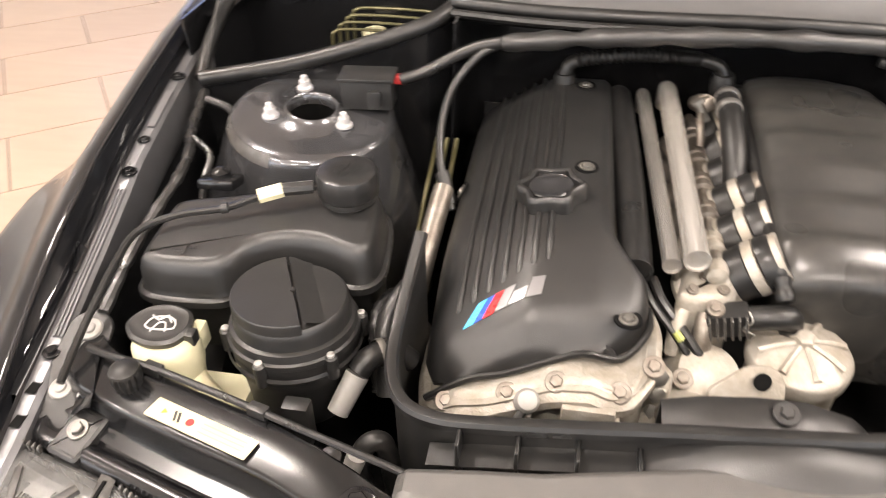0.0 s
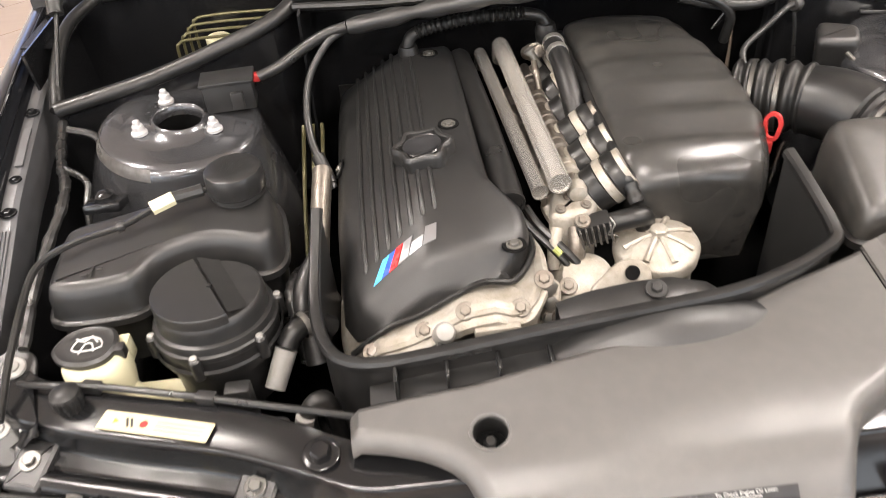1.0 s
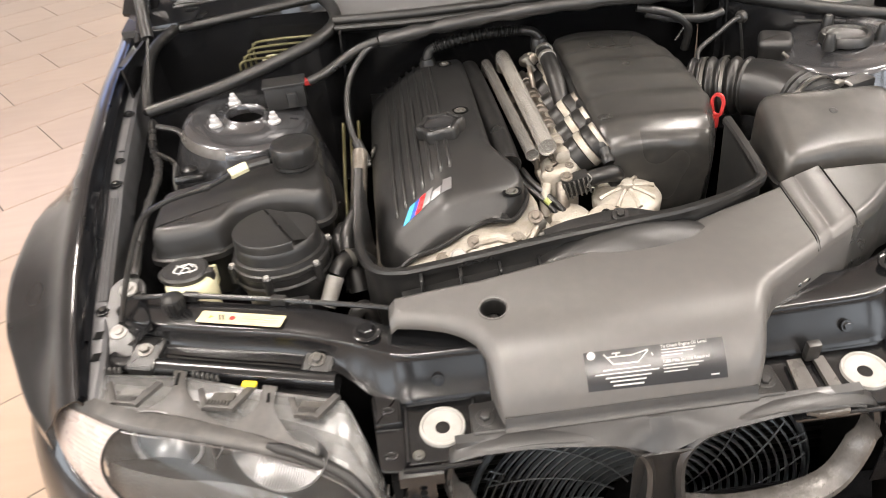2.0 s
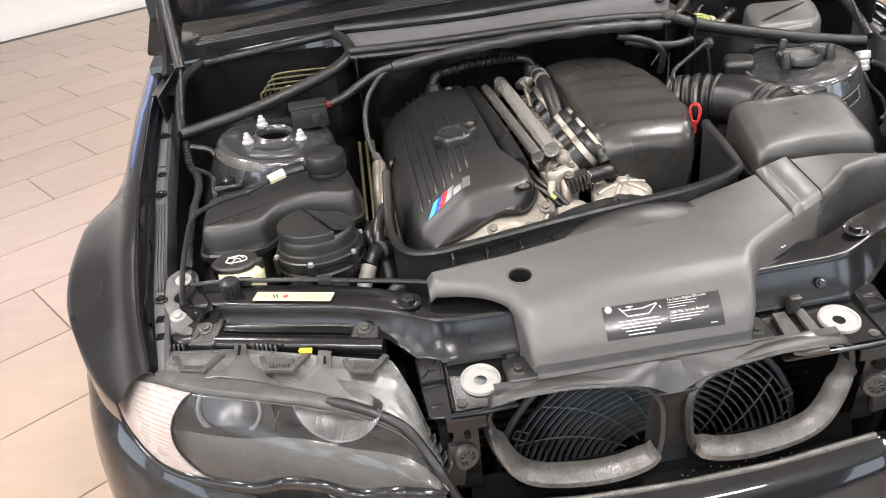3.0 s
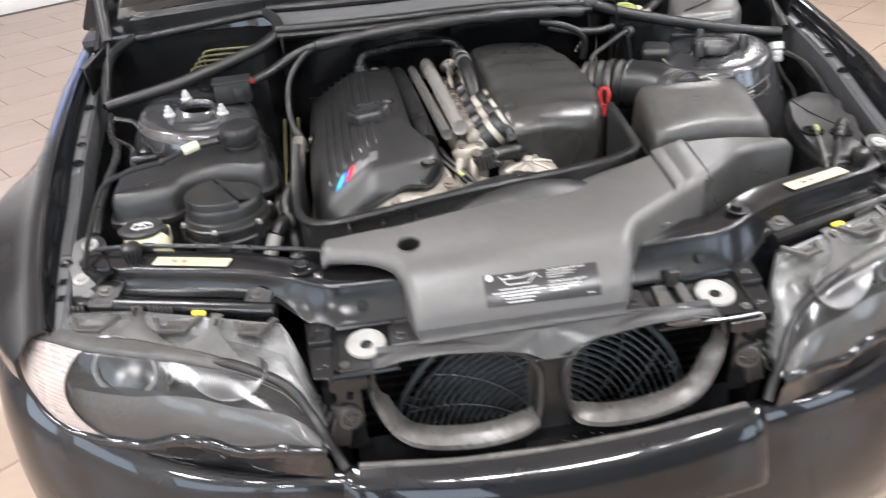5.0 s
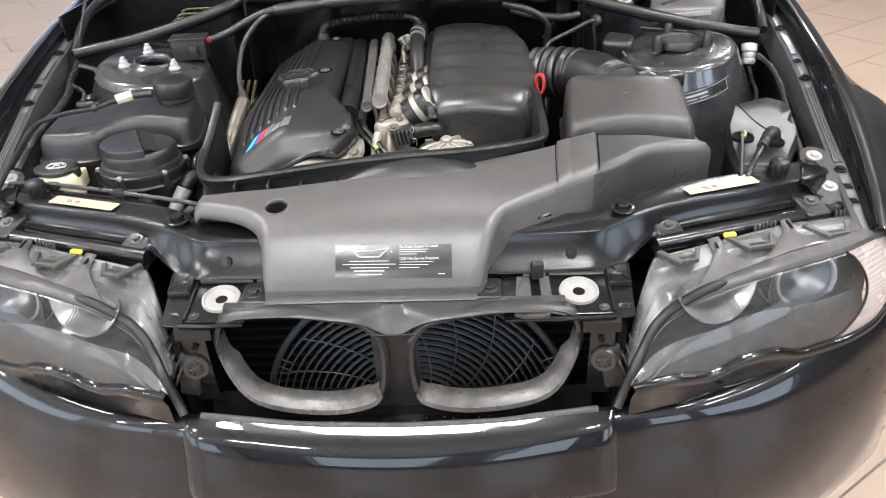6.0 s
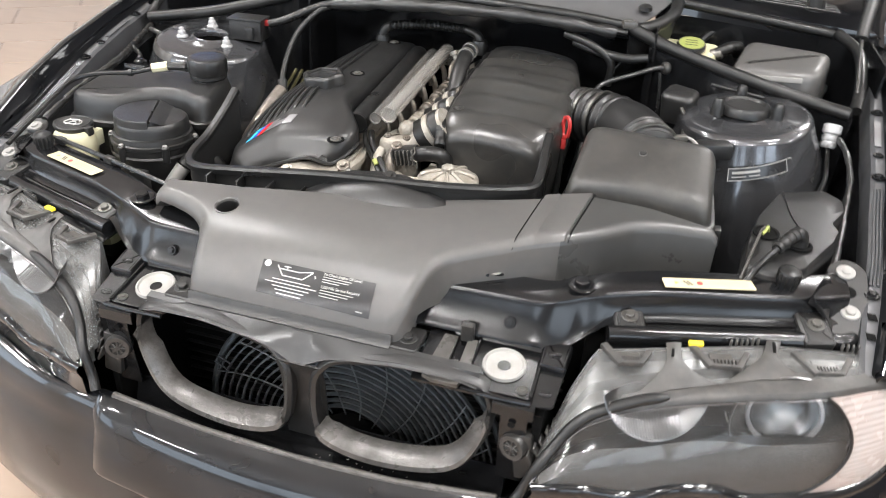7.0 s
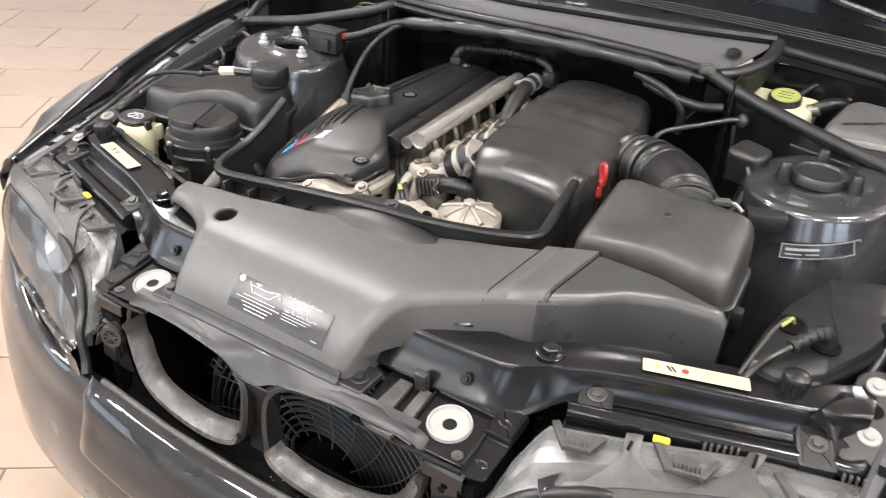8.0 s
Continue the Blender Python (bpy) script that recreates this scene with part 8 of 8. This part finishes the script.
    part("coupling", tube([(-0.404, 0.294, 0.746), (-0.422, 0.264, 0.712)], lambda t: 0.0140 + 0.0015 * math.sin(t * 30), 14, 14, smooth=False), M_WHITE, hs, "pale ribbed coupling")
    part("plug", lathe([(0.012, 0), (0.0135, 0.01), (0.012, 0.02), (0.006, 0.022)], along((-0.41, 0.205, 0.70), (0, -0.3, 1)), 14), M_PLASTIC, hs)
    part("hose", tube([(-0.375, 0.20, 0.66), (-0.378, 0.20, 0.72), (-0.366, 0.205, 0.745), (-0.352, 0.21, 0.735), (-0.345, 0.21, 0.66)], 0.011, 12, 6), M_HOSE, hs)
    part("coupling", tube([(-0.378, 0.195, 0.735), (-0.39, 0.188, 0.70)], lambda t: 0.011 + 0.001 * math.sin(t * 30), 14, 10, smooth=False), M_WHITE, hs, "pale ribbed coupling")
    part("hose", tube([(-0.36, 0.42, 0.70), (-0.375, 0.37, 0.74), (-0.378, 0.34, 0.74), (-0.372, 0.31, 0.70)], 0.017, 12, 6), M_HOSE, hs)
    part("loom", tube([(-0.372, 0.47, 0.72), (-0.385, 0.43, 0.752), (-0.392, 0.39, 0.77), (-0.396, 0.36, 0.768), (-0.390, 0.335, 0.745), (-0.386, 0.315, 0.70)], lambda t: 0.0105 + 0.001 * math.sin(t * 70), 10, 8), M_TAPE, hs, "taped loom")
    part("clip_band", lathe([(0.0165, -0.004), (0.0172, 0), (0.0165, 0.004)], along((-0.381, 0.317, 0.7605), (-0.8, -0.6, 0.05)), 20, cap0=False, cap1=False), M_STEEL, hs, "dull hose clip")
    part("loom", tube([(-0.36, 0.40, 0.80), (-0.378, 0.365, 0.785), (-0.382, 0.34, 0.765), (-0.374, 0.322, 0.72)], 0.012, 10, 6), M_TAPE, hs)


left_small()

# ---- things on the brake-fluid side ----
def right_side():
    b = thing("electronics_box", "black plastic box with a cable plug", "electronics box", (0.64, 0.36, 0.7))
    o = corners([(0.566, 0.215), (0.572, 0.285), (0.590, 0.365), (0.628, 0.456), (0.700, 0.486), (0.727, 0.462), (0.727, 0.422), (0.704, 0.378), (0.713, 0.356), (0.700, 0.318), (0.655, 0.236), (0.622, 0.208)], 0.006, 3)
    mid = Vector((0.645, 0.345))
    loops = []
    for z, k, f in ((0.62, 0.97, 0), (0.775, 0.99, 0), (0.778, 1.02, 0), (0.787, 1.02, 0), (0.789, 0.985, 0), (0.801, 0.975, 1), (0.807, 0.955, 1), (0.8095, 0.93, 1), (0.810, 0.6, 1), (0.810, 0.1, 1)):
        loops.append([Vector((q.x, q.y, z + (q.y - 0.36) * 0.08 * f)) for q in [mid + (Vector(p[:2]) - mid) * k for p in o]])
    lid = part("lid", rings(bmesh.new(), loops), M_RUBBER, b, "black box lid", angle=50)
    mp = Matrix.Translation((0.601, 0.312, 0.8065)) @ Matrix.Rotation(radians(5), 4, "X")
    # shallow ring in near-black: the socket's inner shade is its colour
    pl = part("plug_well", lathe([(0.019, -0.001), (0.0195, 0.0025), (0.0155, 0.003), (0.014, 0.0008)], mp, 26), M_SHADE, b, "round socket ring, near-black for the shade inside")
    part("wire", tube([(0.604, 0.316, 0.809), (0.601, 0.308, 0.820), (0.597, 0.293, 0.822), (0.592, 0.282, 0.820)], 0.0024, 6, 6), M_LIME, pl, "thin greenish wire")
    part("wire", tube([(0.599, 0.318, 0.809), (0.596, 0.306, 0.819), (0.589, 0.284, 0.820), (0.580, 0.25, 0.811), (0.568, 0.205, 0.788), (0.558, 0.18, 0.76)], 0.0025, 6, 6), M_GREY_L, pl, "thin grey wire")
    el = part("elbow_plug", tube([(0.646, 0.293, 0.800), (0.646, 0.293, 0.816), (0.641, 0.287, 0.826), (0.628, 0.272, 0.825), (0.610, 0.245, 0.818)], lambda t: 0.0135 - 0.0055 * t + 0.0011 * math.sin(t * 60) * (t > 0.5), 16, 12), M_RUBBER, b, "black rubber elbow plug")
    part("plug_collar", lathe([(0.020, -0.001), (0.020, 0.002), (0.016, 0.003), (0.014, 0.001)], Matrix.Translation((0.646, 0.293, 0.8055)), 26), M_SHADE, el)
    part("lead", tube([(0.610, 0.245, 0.818), (0.588, 0.212, 0.806), (0.566, 0.182, 0.775)], 0.0048, 8, 5), M_HOSE, el)
    part("seam", tube([(0.632, 0.452, 0.8175), (0.64, 0.38, 0.8125), (0.655, 0.33, 0.8085)], 0.0009, 5, 4), M_PLASTIC, lid)
    # brake fluid reservoir
    r = thing("brake_fluid_reservoir", "cream brake fluid reservoir with a yellow-green topped cap", "fluid reservoir", (0.455, 0.93, 0.86))
    part("tank", solid(corners([(0.385, 0.866), (0.50, 0.866), (0.515, 0.97), (0.385, 0.975)], 0.02, 5), [(0.80, 0.006), (0.890, 0), (0.898, 0.004, 1), (0.901, 0.01, 1)], lambda x, y: (y - 0.90) * 0.16), M_CREAM, r, "cream plastic tank")
    mc = Matrix.Translation((0.452, 0.928, 0.893)) @ Matrix.Rotation(radians(13), 4, "X")
    cap = part("cap", lathe([(0.030, 0.0), (0.031, 0.004), (0.031, 0.022), (0.029, 0.026), (0.0265, 0.026)], mc, 36), M_PLASTIC, r, "black cap")
    part("cap_top", lathe([(0.0262, 0.0245), (0.0262, 0.0268)], mc, 36), M_LIME, cap, "yellow-green top with print")
    for v in (-0.010, 0.0, 0.010):
        part("print_line", box(mc @ Vector((0, v, 0.0272)), (0.026, 0.0014, 0.0006), mc.to_3x3()), M_GREY, cap)
    part("band", box((0.43, 0.884, 0.868), (0.06, 0.003, 0.02)), M_YELLOW, r, "yellow label")
    part("sensor", lathe([(0.012, -0.01), (0.012, 0.012), (0.007, 0.016)], along((0.505, 0.925, 0.90), (1, -0.1, 0.3)), 14), M_STEEL, r, "bright valve")
    part("hose", tube([(0.505, 0.925, 0.90), (0.53, 0.93, 0.915), (0.55, 0.955, 0.912), (0.552, 0.99, 0.89)], 0.012, 12, 6), M_HOSE, r, "black hose")
    part("hose", tube([(0.46, 0.975, 0.89), (0.49, 1.0, 0.925), (0.53, 1.01, 0.93), (0.56, 1.0, 0.91)], 0.007, 10, 6), M_HOSE, r)
    # fuse box in the chamber
    f = thing("fuse_box", "grey-black plastic fuse box lid", "fuse box", (0.66, 0.88, 0.85))
    part("lid", solid(corners([(0.530, 0.802), (0.702, 0.802), (0.735, 0.915), (0.562, 0.935)], 0.034, 5), [(0.80, 0.004), (0.868, 0.0), (0.896, 0.002, 1), (0.905, 0.005, 1), (0.909, 0.010, 1), (0.911, 0.017, 1), (0.9114, 0.026, 1)], lambda x, y: (y - 0.80) * 0.22), M_DUCT, f, "grey-black lid")
    part("flange", solid(corners([(0.525, 0.796), (0.707, 0.796), (0.740, 0.92), (0.558, 0.94)], 0.012, 4), [(0.858, 0.0), (0.866, 0.0), (0.868, 0.002)]), M_PLASTIC, f)
    part("strip", box((0.610, 0.8005, 0.899), (0.118, 0.004, 0.010), Matrix.Rotation(radians(-3), 3, "Y"), 0.001), M_WHITE, f, "pale strip")
    # relay with cable on the tower's front
    s = thing("relay", "small black relay box on a stalk", "relay", (0.445, 0.69, 0.8))
    m = Matrix.Translation((0.445, 0.70, 0.862)) @ Matrix.Rotation(radians(-8), 4, "Z")
    o = corners([(-0.036, -0.022), (0.030, -0.030), (0.038, 0.016), (-0.022, 0.030)], 0.016, 5)
    part("case", solid(o, [(-0.040, 0.006), (-0.012, 0.003), (0.006, 0.001, 1), (0.012, 0.0, 1), (0.018, 0.002, 1), (0.021, 0.006, 1), (0.0214, 0.010, 1)], lambda x, y: y * 0.20, m=m), M_PLASTIC, s)
    part("stalk", tube([(0.452, 0.672, 0.858), (0.462, 0.650, 0.845), (0.462, 0.600, 0.826), (0.455, 0.545, 0.82)], 0.0038, 8, 4), M_BOLT, s, "grey stalk")
    # connector beside the air box
    c = thing("air_meter_plug", "black connector with a pale tie beside the air box", "connector", (0.48, 0.50, 0.84))
    part("plug", box((0.515, 0.525, 0.842), (0.06, 0.03, 0.028), Matrix.Rotation(radians(20), 3, "Z"), 0.005), M_PLASTIC, c)
    part("tie", tube([(0.455, 0.485, 0.865), (0.47, 0.49, 0.87), (0.485, 0.487, 0.862)], 0.003, 6, 4), M_WHITE, c, "pale cable tie")
    # looms by the wing
    l = thing("wing_loom", "taped black wiring loom along the inner wing", "wiring loom", (0.71, 0.5, 0.8))
    part("loom", tube([(0.735, 0.66, 0.845), (0.742, 0.60, 0.84), (0.745, 0.54, 0.82), (0.735, 0.47, 0.80), (0.72, 0.38, 0.785), (0.70, 0.29, 0.775), (0.67, 0.235, 0.765)], lambda t: 0.0052 + 0.0006 * math.sin(t * 43) + 0.0005 * math.sin(t * 97), 9, 10), M_TAPE, l)
    k = thing("wing_connector", "pale grey cable connector with a thin lead on the inner wing", "connector", (0.72, 0.66, 0.8))
    part("collar", lathe([(0.011, -0.02), (0.014, -0.016), (0.014, -0.010), (0.012, -0.008), (0.014, -0.004), (0.014, 0.002), (0.012, 0.004), (0.016, 0.008), (0.016, 0.022), (0.010, 0.024)], along((0.722, 0.675, 0.842), (0.05, 0.35, 0.9)), 20), M_ZINC, k, "ribbed pale collar")
    part("lead", tube([(0.722, 0.668, 0.824), (0.724, 0.64, 0.80), (0.718, 0.59, 0.79), (0.70, 0.54, 0.778), (0.67, 0.515, 0.772)], 0.0038, 8, 6), M_HOSE, k, "thin black lead")
    # hoses behind the plenum under the cowl
    h = thing("vacuum_hose", "black hose under the scuttle", "hose", (0.3, 0.76, 0.9))
    part("hose", tube([(0.22, 0.78, 0.93), (0.27, 0.77, 0.918), (0.33, 0.765, 0.912), (0.37, 0.775, 0.915)], 0.009, 10, 5), M_HOSE, h)
    part("hose", tube([(0.20, 0.775, 0.945), (0.26, 0.765, 0.93), (0.30, 0.765, 0.90), (0.30, 0.775, 0.85)], 0.008, 10, 5), M_HOSE, h)
    # plate with lines on the tower
    p = thing("paint_code_plate", "black plate with a pale border and unreadable print", "label", (0.55, 0.535, 0.79), "")
    axis = Vector((0.562, 0.668))
    def skin(u, v, lift):
        """Point of the plate, u along the dome from 0 to 1 and v down it."""
        a = radians(-96.0 + 47.5 * u + 1.2 * v)
        z = 0.810 + 0.0235 * u - 0.0215 * v
        r = lerp_table([(0.752, 0.1570), (0.792, 0.1425), (0.822, 0.1325), (0.842, 0.1260)], z) + lift
        return Vector((axis.x + r * math.cos(a), axis.y + r * math.sin(a), z))
    part("film", sheet([[skin(k / 14, v, 0.0012) for v in (0, 0.33, 0.67, 1)] for k in range(15)], 0.0006), M_PLATE, p)
    for u0, u1, v0, v1 in ((0, 1, 0.0, 0.06), (0, 1, 0.94, 1.0), (0, 0.012, 0, 1), (0.90, 0.91, 0, 1), (0.988, 1, 0, 1), (0.06, 0.46, 0.28, 0.46), (0.06, 0.26, 0.66, 0.74), (0.30, 0.46, 0.66, 0.74)):
        n = max(1, round((u1 - u0) * 12))
        part("print_line", sheet([[skin(u0 + (u1 - u0) * k / n, v, 0.0020) for v in (v0, v1)] for k in range(n + 1)], 0.0003), M_WHITE, p)
    # brake servo and steel pipes under the rear seal
    v = thing("bay_pipes", "thin bright pipes on the bulkhead", "pipe", (0.5, 0.72, 0.88))
    part("pipe", tube([(0.40, 0.755, 0.895), (0.405, 0.75, 0.86), (0.41, 0.74, 0.80)], 0.003, 6, 4), M_HOSE, v)
    part("pipe", tube([(0.50, 0.742, 0.89), (0.60, 0.735, 0.88)], 0.003, 8, 2), M_HOSE, v)


right_side()

# ---- floor tiles, laid in staggered rows ----
def tiles():
    W, L, J = 0.404, 0.738, 0.006
    def tile_mesh(w, l):
        o = [(-l / 2, -w / 2), (l / 2, -w / 2), (l / 2, w / 2), (-l / 2, w / 2)]
        return mesh_of("tile", solid(o, [(-0.006, 0), (-0.001, 0), (0.0, 0.0015)]), M_TILE)
    me = tile_mesh(W - J, L - J)
    near, far = [], []
    for r in range(-16, 20):
        for c in range(-11, 11):
            x, y = c * L + (r % 2) * L / 2 + OFF_X, r * W + OFF_Y
            p = ROOM @ Vector((x, y, 0))
            if not (-7.4 < x < 6.9 and -5.9 < y < 7.5):
                continue
            (near if -5.5 < p.x < -0.5 and -0.6 < p.y < 8.5 else far).append(p)
    near.sort(key=lambda p: (p - Vector((-1.6, 2.0, 0))).length)
    far += near[280:]
    for p in near[:280]:
        ob = new("tile", me)
        ob.matrix_world = Matrix.Translation(p) @ ROOM
        ob.parent = FLOOR
    bm = bmesh.new()
    w, l = W - J, L - J
    for p in far:
        m = Matrix.Translation(p) @ ROOM
        solid([(-l / 2, -w / 2), (l / 2, -w / 2), (l / 2, w / 2), (-l / 2, w / 2)], [(-0.006, 0), (0.0, 0)], m=m, bm=bm)
    ob = part("tile_field", bm, M_TILE, FLOOR)
    ob["kind"] = "stuff"


OFF_X, OFF_Y = 0.031, -0.16
tiles()
